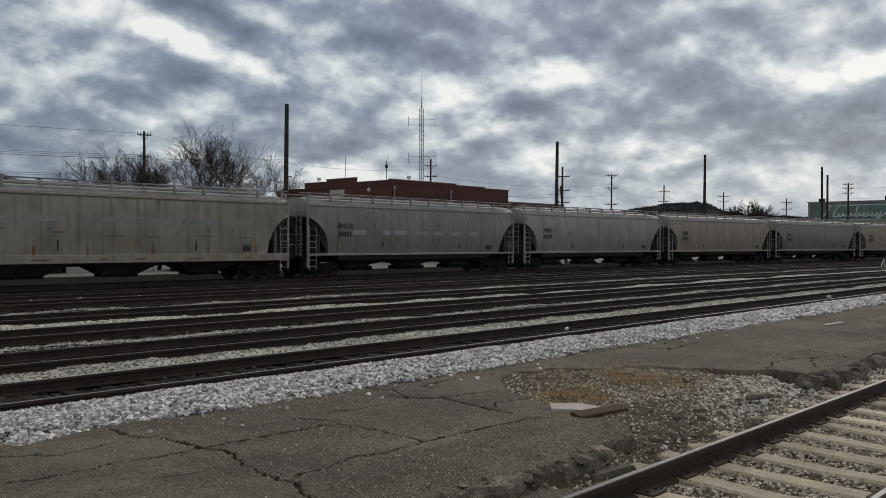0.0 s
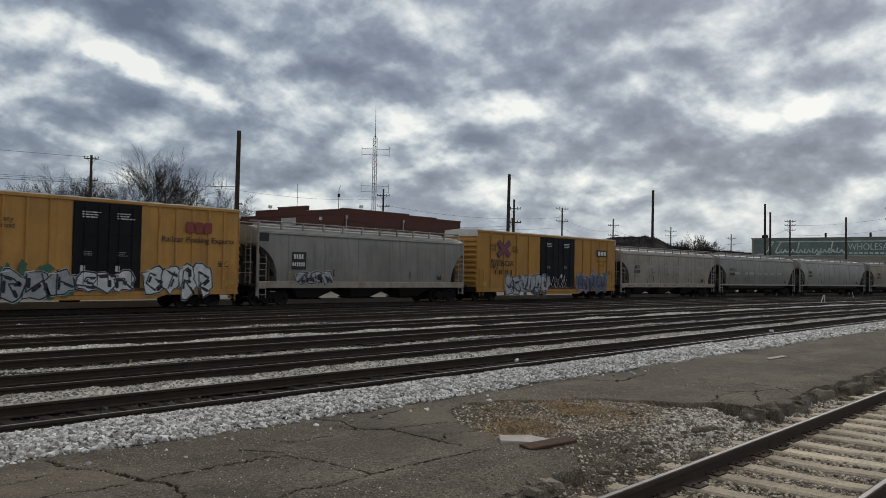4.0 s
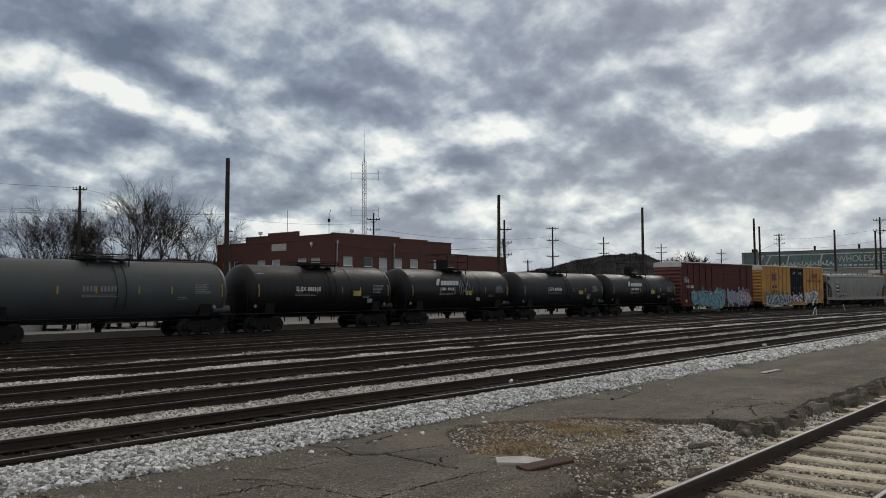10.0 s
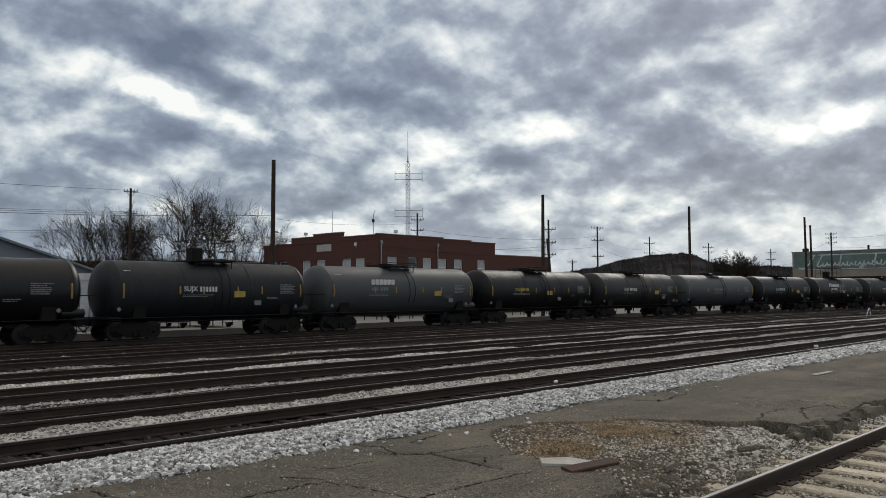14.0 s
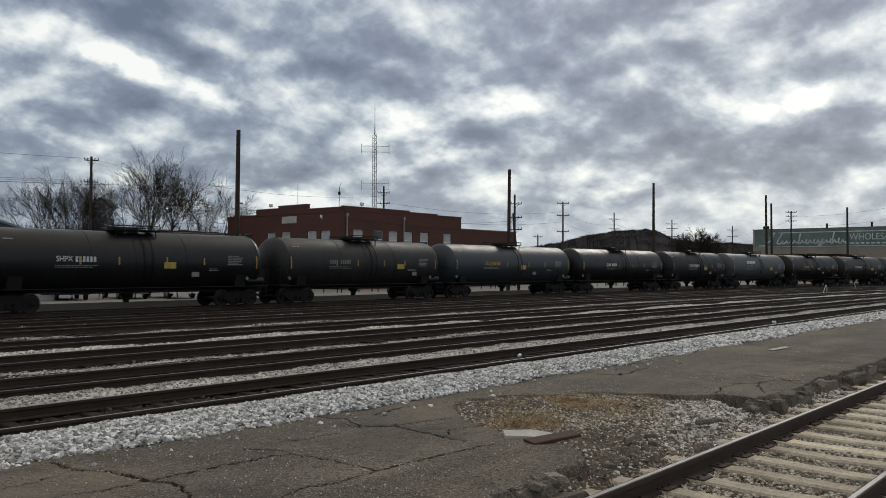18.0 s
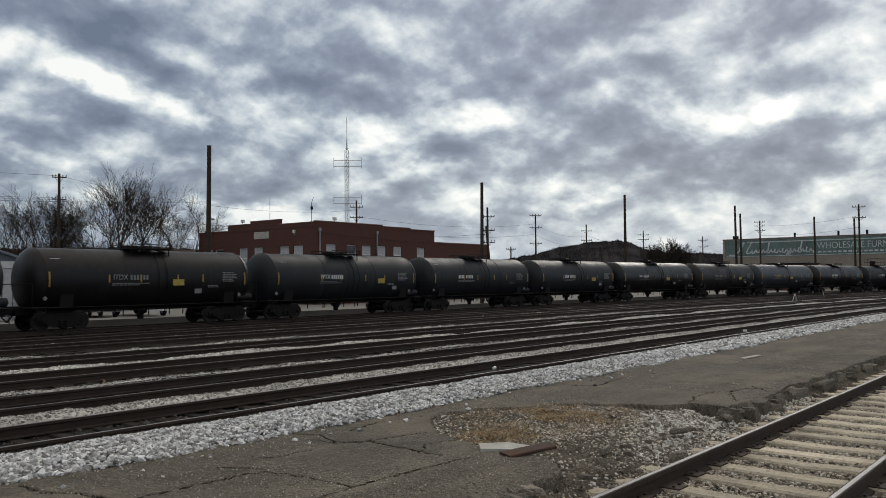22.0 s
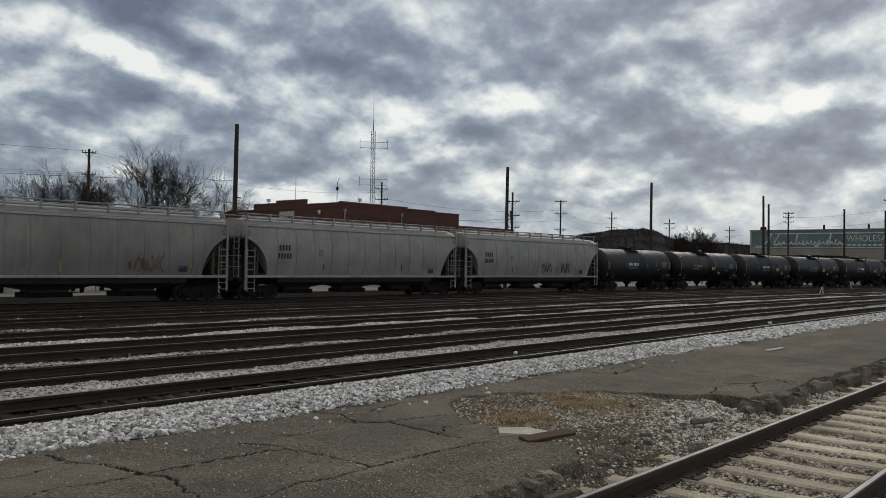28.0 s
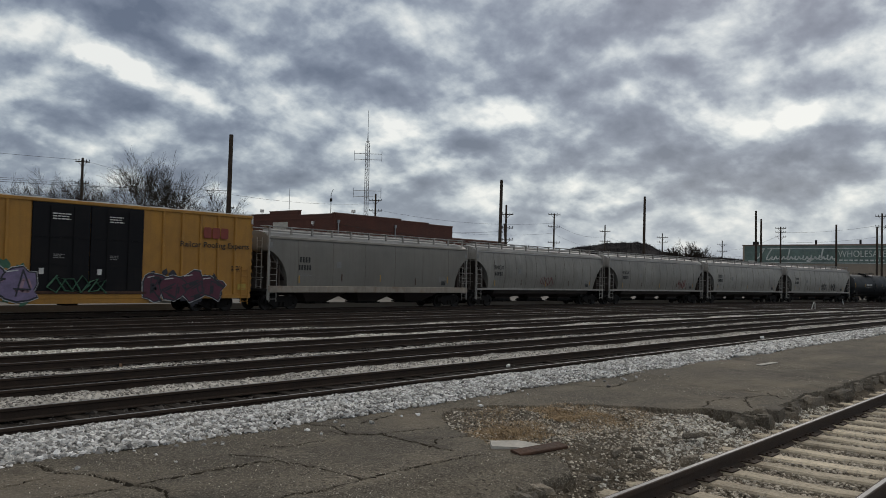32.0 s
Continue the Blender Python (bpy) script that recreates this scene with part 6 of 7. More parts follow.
    for s in (-1, 1):
        part("side_frame", lambda: M().prism(sf, "y", -0.06, 0.06).box(-0.34, 0.34, -0.09, 0.09, 0.66, 0.76).prism([(-1.0, 0.5), (-0.5, 0.3), (-0.5, 0.62), (-0.8, 0.66)], "y", -0.075, -0.061).prism([(1.0, 0.5), (0.5, 0.3), (0.5, 0.62), (0.8, 0.66)], "y", -0.075, -0.061), BLACK_IRON, bol, key="side_frame", loc=(0, s * 0.98, 0))
        for dx in (-0.14, 0.14):
            part("spring", lambda: M().turned([(0, 0.07), (0.03, 0.085), (0.06, 0.07), (0.09, 0.085), (0.12, 0.07), (0.15, 0.085), (0.18, 0.07), (0.21, 0.085), (0.24, 0.07)], (0, 0, 0.2), "z", 8), BLACK_IRON, bol, key="spring", loc=(dx, s * 1.07, 0))
    for dx in (-0.87, 0.87):
        part("axle", lambda: M().tube([(0, -1.05, 0), (0, 1.05, 0)], 0.08, 8), WHEEL_STEEL, bol, key="axle", loc=(dx, 0, 0.42))
        for s in (-1, 1):
            w = part("wheel", lambda: M().turned([(-0.07, 0.10), (-0.07, 0.20), (-0.03, 0.24), (-0.03, 0.34), (-0.065, 0.36), (-0.065, 0.415), (0.035, 0.425), (0.045, 0.45), (0.065, 0.445), (0.065, 0.36), (0.03, 0.33), (0.03, 0.2), (0.07, 0.18), (0.07, 0.1)], (0, 0, 0), "y", 20), WHEEL_STEEL, bol, "steel wheel", key=("wheel", s), loc=(dx, s * 0.7525, 0.42), rz=0 if s < 0 else 180, smooth=True)
            part("bearing_cap", lambda: M().turned([(-0.36, 0.05), (-0.35, 0.1), (-0.24, 0.12), (-0.22, 0.12)], (0, 0, 0), "y", 10), BLACK_IRON, w, key="cap")


def ends(parent, half, z=0.86):
    """Couplers, hoses and the draft sill's ends."""
    for s in (-1, 1):
        c = part("coupler", lambda: M().slab("x", -0.62, 0.0, -0.09, 0.09, -0.1, 0.1, 0.03).prism([(-0.12, -0.17), (0.02, -0.17), (0.06, -0.02), (0.02, 0.14), (-0.12, 0.15)], "z", -0.15, 0.15), BLACK_IRON, parent, "knuckle coupler", key="coupler", loc=(s * (half - 0.02), 0, z), rz=0 if s > 0 else 180)
        part("air_hose", lambda: M().tube([(-0.5, -0.3, 0.05), (-0.3, -0.3, -0.25), (-0.1, -0.25, -0.42), (0.0, -0.15, -0.45)], 0.03, 6), BLACK_IRON, c, "drooping air hose", key="hose")


def ladder_mesh(w, z0, z1, n, r=0.02):
    mb = M()
    for x in (-w / 2, w / 2):
        mb.tube([(x, 0, z0), (x, 0, z1)], r, 5)
    for k in range(n):
        z = z0 + (z1 - z0) * (k + 0.5) / n
        mb.tube([(-w / 2, 0, z), (w / 2, 0, z)], r * 0.8, 5)
    return mb


def hopper(L, paint_mat, name_mark, sill=False, label="", seed=0, marks=MARK_BLACK, dark_box=False):
    half = L / 2
    xe = half - 0.62
    c = thing("hopper_car", label, "hopper car", "cars of the freight train")
    ZB, ZE, ZT = 1.26, 3.86, 4.30
    foot, bulge = (1.47, 0.06) if sill else (1.36, 0.19)

    def side_y(z):
        """The rounded side sheet at a height."""
        return -(foot + bulge * math.sin(math.pi * min(1.0, max(0.0, (z - ZB) / (ZE - ZB)))))
    D0 = 2.02 if not sill else 1.9
    xs = sorted({round(s * (half - D), 4) for s in (-1, 1) for D in (0.62, 0.75, 0.95, 1.2, 1.45, 1.6, 1.72, 1.82, 1.9, 1.96, 2.0, 2.02, 2.3)} | {round(x, 4) for x in np.linspace(-half + 3.2, half - 3.2, 9)})
    rings = []
    for x in xs:
        D = half - abs(x)
        zl = ZB + (3.32 - ZB) * math.sqrt(max(0.0, 1 - (D / D0) ** 2)) if D < D0 else ZB
        prof = []
        for k in range(7):
            z = zl + (ZE - zl) * k / 6
            prof.append((side_y(z), z))
        prof += [(-foot + 0.06, ZE + 0.1), (-1.05, ZE + 0.3), (-0.5, ZT - 0.04), (0, ZT)]
        rings.append([(x, a, b) for a, b in prof] + [(x, -a, b) for a, b in reversed(prof[:-1])])
    body = part("body", lambda: M().loft(rings), paint_mat, c, key=("hopper_body", L, sill), smooth=True)
    cap = [(-foot + 0.05, ZE + 0.112), (-1.05, ZE + 0.312), (-0.5, ZT - 0.028), (0, ZT + 0.012)]
    cap = cap + [(-a, b) for a, b in reversed(cap[:-1])]
    part("roof_sheet", lambda: M().loft([[(x, a, b) for a, b in cap] + [(x, a, b - 0.01) for a, b in reversed(cap)] for x in np.linspace(-xe, xe, 9)]), ROOF_GREY, body, "pale sloping roof sheet", key=("roof_sheet", L, sill))
    # weld seams down the side, eave moulding, lower side strip
    n = 11 if not sill else 6
    for k in range(n):
        x = -half + 2.6 + (L - 5.2) * k / (n - 1)
        part("seam", lambda: M().loft([[(dx, side_y(z) + dy, z) for dx, dy in ((-0.012, -0.006), (0.012, -0.006), (0.012, 0.03), (-0.012, 0.03))] for z in (ZB + 0.05 + (ZE - ZB - 0.1) * j / 8 for j in range(9))]), SEAM, body, key=("seam", sill), loc=(x, 0, 0))
    part("eave_moulding", lambda: M().slab("x", -xe, xe, -foot - 0.05, -foot + 0.08, ZE - 0.04, ZE + 0.06, 0.02), ROOF_GREY if not sill else paint_mat, body, key=("eave", L, sill))
    if sill:
        part("side_sill", lambda: M().slab("x", -xe, xe, -1.57, -1.42, ZB - 0.30, ZB + 0.06, 0.02), SILL_TAN, c, "deep rust-stained side sill", key=("sill", L))
        part("side_sill", lambda: M().slab("x", -xe, xe, 1.42, 1.57, ZB - 0.30, ZB + 0.06, 0.02), SILL_TAN, c, key=("sill2", L))
    else:
        part("side_strip", lambda: M().slab("x", -xe, xe, -1.55, -1.4, ZB - 0.09, ZB + 0.03, 0.015), LIGHT_TRIM, c, "pale lower side strip", key=("strip", L))
        part("side_strip", lambda: M().slab("x", -xe, xe, 1.4, 1.55, ZB - 0.09, ZB + 0.03, 0.015), LIGHT_TRIM, c, key=("strip2", L))
    # roof walk and hatch
    part("hatch", lambda: M().slab("x", -xe + 0.9, xe - 0.9, -0.3, 0.3, ZT - 0.02, ZT + 0.12, 0.04), ROOF_GREY, c, "long roof hatch", key=("hatch", L))
    for s in (-1, 1):
        wk = part("running_board", lambda: M().slab("x", -xe - 0.1, xe + 0.1, -0.23, 0.23, 0, 0.035, 0.008), ROOF_GREY, c, "grey roof walkway", key=("walk", L), loc=(0, s * 1.02, ZT + 0.2))
        for k in range(12):
            part("bracket", lambda: M().box(-0.05, 0.05, -0.22, -0.14, -0.38, 0).box(-0.05, 0.05, -0.2, 0.2, -0.05, 0), LIGHT_TRIM, wk, key="walk_bracket", loc=(-xe + 0.2 + (2 * xe - 0.4) * k / 11, 0, 0))
    for s in (-1, 1):
        part("end_sheet", lambda: M().prism([(-1.4, 3.3), (1.4, 3.3), (1.4, 3.95), (0.9, 4.2), (-0.9, 4.2), (-1.4, 3.95)], "x", 0, 0.05), LIGHT_TRIM if not sill else paint_mat, c, "pale upper end sheet", key="end_sheet", loc=(s * (xe + 0.03) - 0.025, 0, 0))
        # plates of the end arch carry its shade in their dark colour
        part("slope_sheet", lambda: M().prism([(0.05, 3.3), (1.45, 1.3), (1.55, 1.3), (0.15, 3.3)], "y", -1.3, 1.3), HOP_SHADE, c, "rusty sloping end sheet, darkened by shade put into its colour", key="slope_sheet", loc=(s * xe, 0, 0), rz=180 if s > 0 else 0)
        part("shear_plate", lambda: M().prism([(0.06, 1.1), (1.75, 1.1), (1.5, 1.3), (0.16, 3.25), (0.06, 3.25)], "y", -0.05, 0.05), HOP_SHADE, c, "upright plate under the slope sheet, coloured as deep shade", key="shear_plate", loc=(s * xe, 0, 0), rz=180 if s > 0 else 0)
        part("end_bulkhead", lambda: M().box(-0.04, 0.04, -1.38, 1.38, 1.1, 2.5), HOP_SHADE, c, "cross plate in the end arch, coloured as deep shade", key="end_bulkhead", loc=(s * (xe - 0.8), 0, 0))
        e = part("end_platform", lambda: M().slab("y", -0.35, 0.35, -1.45, 1.45, 1.02, 1.16, 0.02).slab("x", -1.6, 0.3, -0.3, 0.3, 0.7, 1.02, 0.03), BLACK_IRON, c, key="end_platform", loc=(s * (xe + 0.05), 0, 0), rz=0 if s > 0 else 180)
        for yy in (-1.45, 1.45):
            part("corner_post", lambda: M().slab("z", -0.05, 0.05, -0.05, 0.05, 0.55, 4.1, 0.01), LIGHT_TRIM, c, "pale corner post", key="corner_post", loc=(s * xe, yy, 0))
        part("ladder", lambda: ladder_mesh(0.46, 0.45, 2.75, 7), LIGHT_TRIM, c, "side ladder", key="hop_ladder", loc=(s * (xe - 0.28), -1.52, 0))
        part("end_ladder", lambda: ladder_mesh(0.42, 1.1, 3.9, 8), LIGHT_TRIM, c, key="end_ladder", loc=(s * (xe + 0.2), -0.9, 0), rz=90)
        for yy in (-0.75, 0.0, 0.75):
            part("end_strut", lambda: M().slab("z", -0.05, 0.05, -0.05, 0.05, 1.16, 3.3, 0.01), HOP_SHADE, c, key="end_strut", loc=(s * (xe - 0.05), yy, 0))
        part("end_rail", lambda: M().tube([(0, -1.45, 2.3), (0, 1.45, 2.3)], 0.02, 5).tube([(0, -1.45, 1.75), (0, 1.45, 1.75)], 0.02, 5), LIGHT_TRIM, c, key="end_rail", loc=(s * (xe + 0.32), 0, 0))
        plate(c, "end_print", s * (xe - 0.12), 3.5, 0.2, 0.3, MARK_DIM)
    part("brake_wheel", lambda: M().turned([(-0.02, 0.2), (0.0, 0.25), (0.02, 0.2), (0.0, 0.17)], (0, 0, 0), "x", 14), BLACK_IRON, c, key="brake_wheel", loc=(-xe - 0.4, -0.5, 2.4))
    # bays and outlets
    bay_mat = HOP_SHADE
    span = (L - 5.6) / 3
    for k in (-1, 0, 1):
        b = part("bay", lambda: M().loft([[(-a, -w, z), (a, -w, z), (a, w, z), (-a, w, z)] for a, w, z in (((span * 0.5, 1.42, ZB - 0.05), (span * 0.40, 1.2, ZB - 0.3), (0.8, 0.5, 0.42)) if sill else ((span * 0.5, 1.42, ZB - 0.05), (span * 0.5, 1.25, 0.92), (span * 0.38, 0.75, 0.76), (0.85, 0.5, 0.62), (0.8, 0.42, 0.40)))]), bay_mat, c, "sloping discharge bay with underside shade in its dark colour", key=("bay", L, sill), loc=(k * span, 0, 0))
        part("outlet_gate", lambda: M().slab("y", -0.8 if sill else -1.05, 0.8 if sill else 1.05, -0.48, 0.48, 0.30, 0.42 if sill else 0.52, 0.02).tube([(-0.5, -1.0, 0.36), (-0.5, 1.0, 0.36)], 0.05, 6).tube([(0.5, -1.0, 0.36), (0.5, 1.0, 0.36)], 0.05, 6), BLACK_IRON, b, key=("gate", sill))
    part("centre_sill", lambda: M().slab("x", -xe, xe, -0.28, 0.28, 0.78, 1.1, 0.03), BLACK_IRON, c, key=("csill", L))
    for s in (-1, 1):
        truck(c, s * (half - 1.9))
    ends(c, half)
    # markings: the tail end carries the number
    xm = -half + 3.0
    if dark_box:
        plate(c, "mark_panel", xm + 0.3, 2.45, 1.0, 0.95, MARK_BLACK, SIDE - 0.04, "black panel behind the mark")
        bars(c, xm + 0.3, 2.55, "NNNN", 0.26, MARK, SIDE - 0.05)
        bars(c, xm + 0.3, 2.15, "NNNNNN", 0.22, MARK, SIDE - 0.05)
        plate(c, "mark_panel", -xe + 0.35, 3.65, 0.6, 0.45, MARK_BLACK, SIDE - 0.02, "black panel on the end")
    else:
        yy = side_y(2.5) - 0.004
        if name_mark:
            words("reporting_mark", name_mark, 0.3, marks, c, (xm + 0.1, yy, 2.77), "black reporting letters", bold=0.018)
        else:
            bars(c, xm + 0.1, 2.62, "NNNN", 0.3, marks, yy)
        bars(c, xm + 0.1, 2.2, "NNNNN", 0.28, marks, yy)
    yy = side_y(1.95) - 0.004
    lines(c, xm + 0.2, 2.0, 1.0, 2, MARK_DIM, yy, seed=seed)
    lines(c, half - 3.2, 2.0, 0.7, 5, MARK_DIM, yy, seed=seed + 1)
    plate(c, "consolidated_stencil", half - 3.1, 1.6, 0.42, 0.28, MARK_BLACK, side_y(1.74) - 0.004, "black stencil panel")
    plate(c, "square_stencil", xm + 2.6, 2.55, 0.36, 0.36, MARK_DIM, side_y(2.5) - 0.004)
    rng = random.Random(seed)
    for k in range(5):
        plate(c, "rust_streak", -half + 2.7 + k * (L - 5.4) / 4, 1.75 + rng.uniform(-0.1, 0.1), 0.08, 0.45, RUST if k % 2 else REFLECT, side_y(1.85) - 0.004, "faded rusty reflector stripe", t=0.004)
    if seed == 10:
        for k in range(6):
            plate(c, "pale_patch", -half + 2.9 + k * 2.35 + rng.uniform(-0.2, 0.2), 2.85, rng.uniform(1.5, 2.1), rng.uniform(0.22, 0.34), HOP[1], side_y(2.85) - 0.005, "pale worn smear along the side", t=0.004)
            plate(c, "rust_stain", -half + 2.2 + k * 2.6 + rng.uniform(-0.3, 0.3), 1.55, rng.uniform(0.07, 0.16), 0.5, RUST_RUN, side_y(1.6) - 0.004, "orange rust run", t=0.003)
            plate(c, "dark_scrape", -half + 3.4 + k * 2.3 + rng.uniform(-0.4, 0.4), 2.22 + rng.uniform(-0.2, 0.2), rng.uniform(0.5, 1.1), 0.05, SEAM, side_y(2.2) - 0.004, "dark scrape", t=0.003)
            plate(c, "rust_stain", -half + 2.4 + k * 2.5 + rng.uniform(-0.5, 0.5), 1.12, rng.uniform(0.3, 0.8), 0.07, RUST_RUN, -1.573, "rusty scrape on the sill", t=0.003)
    if seed == 8:
        for k in range(7):
            plate(c, "pale_patch", -half + 4.2 + k * 1.55 + rng.uniform(-0.2, 0.2), 2.45, 0.95, 0.24, ROOF_GREY, side_y(2.5) - 0.005, "pale repainted rectangle", t=0.004)
    return c


def tank(L, col, label="", seed=0, rails="low", mark=MARK, logo=False, mark_x=-0.24, panel=0.2, big=0.24, band=True, hazard=True, code=""):
    half = L / 2
    R, ZC = 1.43, 2.22
    h = half - 0.40
    m = TANK[col]
    c = thing("tank_car", label, "tank car", "cars of the freight train")
    cyl = h - 0.62
    shell = part("tank", lambda: M().turned([(-cyl, R), (-cyl * 0.5, R), (0, R), (cyl * 0.5, R), (cyl, R)], (0, 0, ZC), "x", 40), m, c, "long horizontal tank", key=("tank", L, col), smooth=True)
    hp = [(0, R)] + [(0.62 * math.sin(a), R * math.cos(a)) for a in (0.2, 0.42, 0.64, 0.86, 1.08, 1.3, 1.45, 1.54)]
    for s in (-1, 1):
        part("tank_head", lambda: M().turned([(a * s, r) for a, r in hp], (0, 0, ZC), "x", 40), m, c, "domed tank end", key=("head", s, col), loc=(s * cyl, 0, 0), smooth=True)
        part("jacket_band", lambda: M().turned([(-0.03, R + 0.002), (-0.025, R + 0.014), (0.025, R + 0.014), (0.03, R + 0.002)], (0, 0, ZC), "x", 40), m, c, key=("band", col), loc=(s * (cyl - 0.02), 0, 0), smooth=True)
    if band:
        for k in (-0.36, -0.04, 0.04, 0.36):
            part("jacket_band", lambda: M().turned([(-0.03, R + 0.002), (-0.025, R + 0.014), (0.025, R + 0.014), (0.03, R + 0.002)], (0, 0, ZC), "x", 40), m, c, key=("band", col), loc=(k * cyl, 0, 0), smooth=True)
    top = ZC + R
    # fittings on top
    pf = part("platform", lambda: M().slab("x", -1.15, 1.15, -0.95, -0.35, 0.0, 0.05, 0.01).slab("x", -1.15, 1.15, 0.35, 0.95, 0.0, 0.05, 0.01).slab("y", -1.15, -0.8, -0.34, 0.34, 0.0, 0.05, 0.01).slab("y", 0.8, 1.15, -0.34, 0.34, 0.0, 0.05, 0.01), BLACK_IRON, c, "grating platform round the manway", key="platform", loc=(0, 0, top + 0.02))
    for x in (-1.0, 1.0):
        for s in (-1, 1):
            part("platform_leg", lambda: M().tube([(0, 0, 0), (0, 0, -0.34)], 0.03, 5), BLACK_IRON, pf, key="plat_leg", loc=(x, s * 0.85, 0))
    part("manway", lambda: M().turned([(0, 0.3), (0.22, 0.3), (0.24, 0.35), (0.28, 0.35), (0.32, 0.25), (0.34, 0.05)], (0, 0, 0), "z", 18), m, c, "round manway cover", key=("manway", col), loc=(0.25, 0, top - 0.12), smooth=True)
    part("valve_housing", lambda: M().slab("z", -0.3, 0.3, -0.3, 0.3, -0.05, 0.2 if rails == "low" else 0.7, 0.05), BLACK_IRON, c, key=("valves", rails), loc=(-0.55, 0, top))
    hgt = {"low": 0.2, "tall": 1.0}[rails]
    for s in (-1, 1):
        rl = part("safety_rail", lambda: M().tube([(-1.15, 0, 0), (-1.15, 0, hgt), (1.15, 0, hgt), (1.15, 0, 0)], 0.025, 5).tube([(-1.15, 0, hgt * 0.5), (1.15, 0, hgt * 0.5)], 0.02, 5).tube([(0, 0, 0), (0, 0, hgt)], 0.02, 5), BLACK_IRON, c, "pipe safety rail", key=("srail", rails), loc=(0, s * 0.92, top + 0.05))
    if rails == "tall":
        for x in (-1.15, 1.15):
            part("end_rail", lambda: M().tube([(0, -0.92, hgt), (0, 0.92, hgt)], 0.025, 5).tube([(0, -0.92, hgt * 0.5), (0, 0.92, hgt * 0.5)], 0.02, 5), BLACK_IRON, c, key="tall_end_rail", loc=(x, 0, top + 0.05))
    for dx in (-0.22, 0.22):
        part("ladder_rail", lambda: M().tube([(0, math.cos(a) * (R + 0.05), math.sin(a) * (R + 0.05)) for a in np.radians(np.linspace(128, 210, 9))], 0.018, 5), BLACK_IRON, c, "curved centre ladder rail", key="ladder_rail", loc=(dx + 0.35, 0, ZC))
    # underframe
    part("side_handrail", lambda: M().tube([(-h + 0.25, -1.5, 1.02), (h - 0.25, -1.5, 1.02)], 0.022, 5), BLACK_IRON, c, key=("hrail", L))
    part("side_handrail", lambda: M().tube([(-h + 0.25, 1.5, 1.02), (h - 0.25, 1.5, 1.02)], 0.022, 5), BLACK_IRON, c, key=("hrail2", L))
    for s in (-1, 1):
        st = part("stub_sill", lambda: M().slab("x", -2.6, 0.35, -0.33, 0.33, 0.68, 1.02, 0.03).slab("x", -0.5, 0.18, -1.45, 1.45, 0.98, 1.06, 0.02), BLACK_IRON, c, "stub sill and end platform", key="stub", loc=(s * (half - 0.55), 0, 0), rz=0 if s > 0 else 180)
        part("saddle", lambda: M().prism([(-1.2, 1.0), (1.2, 1.0), (1.3, 1.75), (0.9, 1.2), (0.0, 0.95), (-0.9, 1.2), (-1.3, 1.75)], "x", -0.3, 0.3), BLACK_IRON, c, "tank saddle", key="saddle", loc=(s * (half - 2.0), 0, 0))
        part("grab_rail", lambda: M().tube([(0, -1.45, 1.05), (0, -1.45, 2.05), (0, 1.45, 2.05), (0, 1.45, 1.05)], 0.02, 5), BLACK_IRON, c, "end grab rail", key="grab", loc=(s * (half - 0.4), 0, 0))
        part("corner_ladder", lambda: ladder_mesh(0.4, 0.4, 1.05, 3), BLACK_IRON, c, key="tladder", loc=(s * (half - 0.75), -1.5, 0))
        truck(c, s * (half - 1.95))
    part("brake_reservoir", lambda: M().turned([(-0.55, 0.12), (-0.5, 0.2), (0.5, 0.2), (0.55, 0.12)], (0, 0, 0), "x", 14), m, c, "air reservoir drum", key=("reservoir", col), loc=(half - 0.95, -0.95, 1.28), smooth=True)
    rng = random.Random(seed)
    for k in range(9):
        part("pipe_hanger", lambda: M().tube([(0, 0, 0), (0, 0, -0.34)], 0.03, 5), BLACK_IRON, c, key="hanger", loc=(-h * 0.42 + h * 0.84 * k / 8 + rng.uniform(-0.15, 0.15), -0.6 - 0.3 * (k % 2), 0.86))
    part("bottom_outlet", lambda: M().turned([(0, 0.32), (-0.2, 0.3), (-0.26, 0.16), (-0.5, 0.14)], (0, 0, 0.82), "z", 14), BLACK_IRON, c, key="outlet")
    part("brake_pipe", lambda: M().tube([(-h * 0.6, 0, 0), (h * 0.6, 0, 0)], 0.03, 5), BLACK_IRON, c, key=("bpipe", L), loc=(0, -0.75, 0.80))
    ends(c, half)
    # reflectors and markings on the yard side
    for k in (-0.44, -0.16, 0.2, 0.5):
        part("reflector", lambda: M().box(-0.032, 0.032, -0.012, 0.01, -0.16, 0.2), REFLECT, c, "yellow reflector strip", key="reflector", loc=(k * cyl + rng.uniform(-0.1, 0.1), -R - 0.004, ZC + 0.03))
    for s in (-1, 1):
        part("end_reflector", lambda: M().tube([(0, math.cos(a) * (R + 0.012), math.sin(a) * (R + 0.012)) for a in np.radians(np.linspace(166, 192, 6))], 0.04, 4), REFLECT, c, "yellow reflector strip at the tank's end", key="end_reflector", loc=(s * (cyl - 0.12), 0, ZC))
    y = -R - 0.01
    if logo:
        part("logo", functools.reduce(lambda q, k: q.slab("y", -0.66 + k * 0.31, -0.38 + k * 0.31, -0.006, 0, 0.0, 0.31, 0.04), range(6), M().prism([(-1.15, 0), (-0.87, 0), (-0.78, 0.42), (-1.06, 0.42)], "y", -0.006, 0) if col != "grey" else M()), MARK, c, "white slanted emblem and word bar", loc=(mark_x * h, y + 0.05, ZC + 0.36))
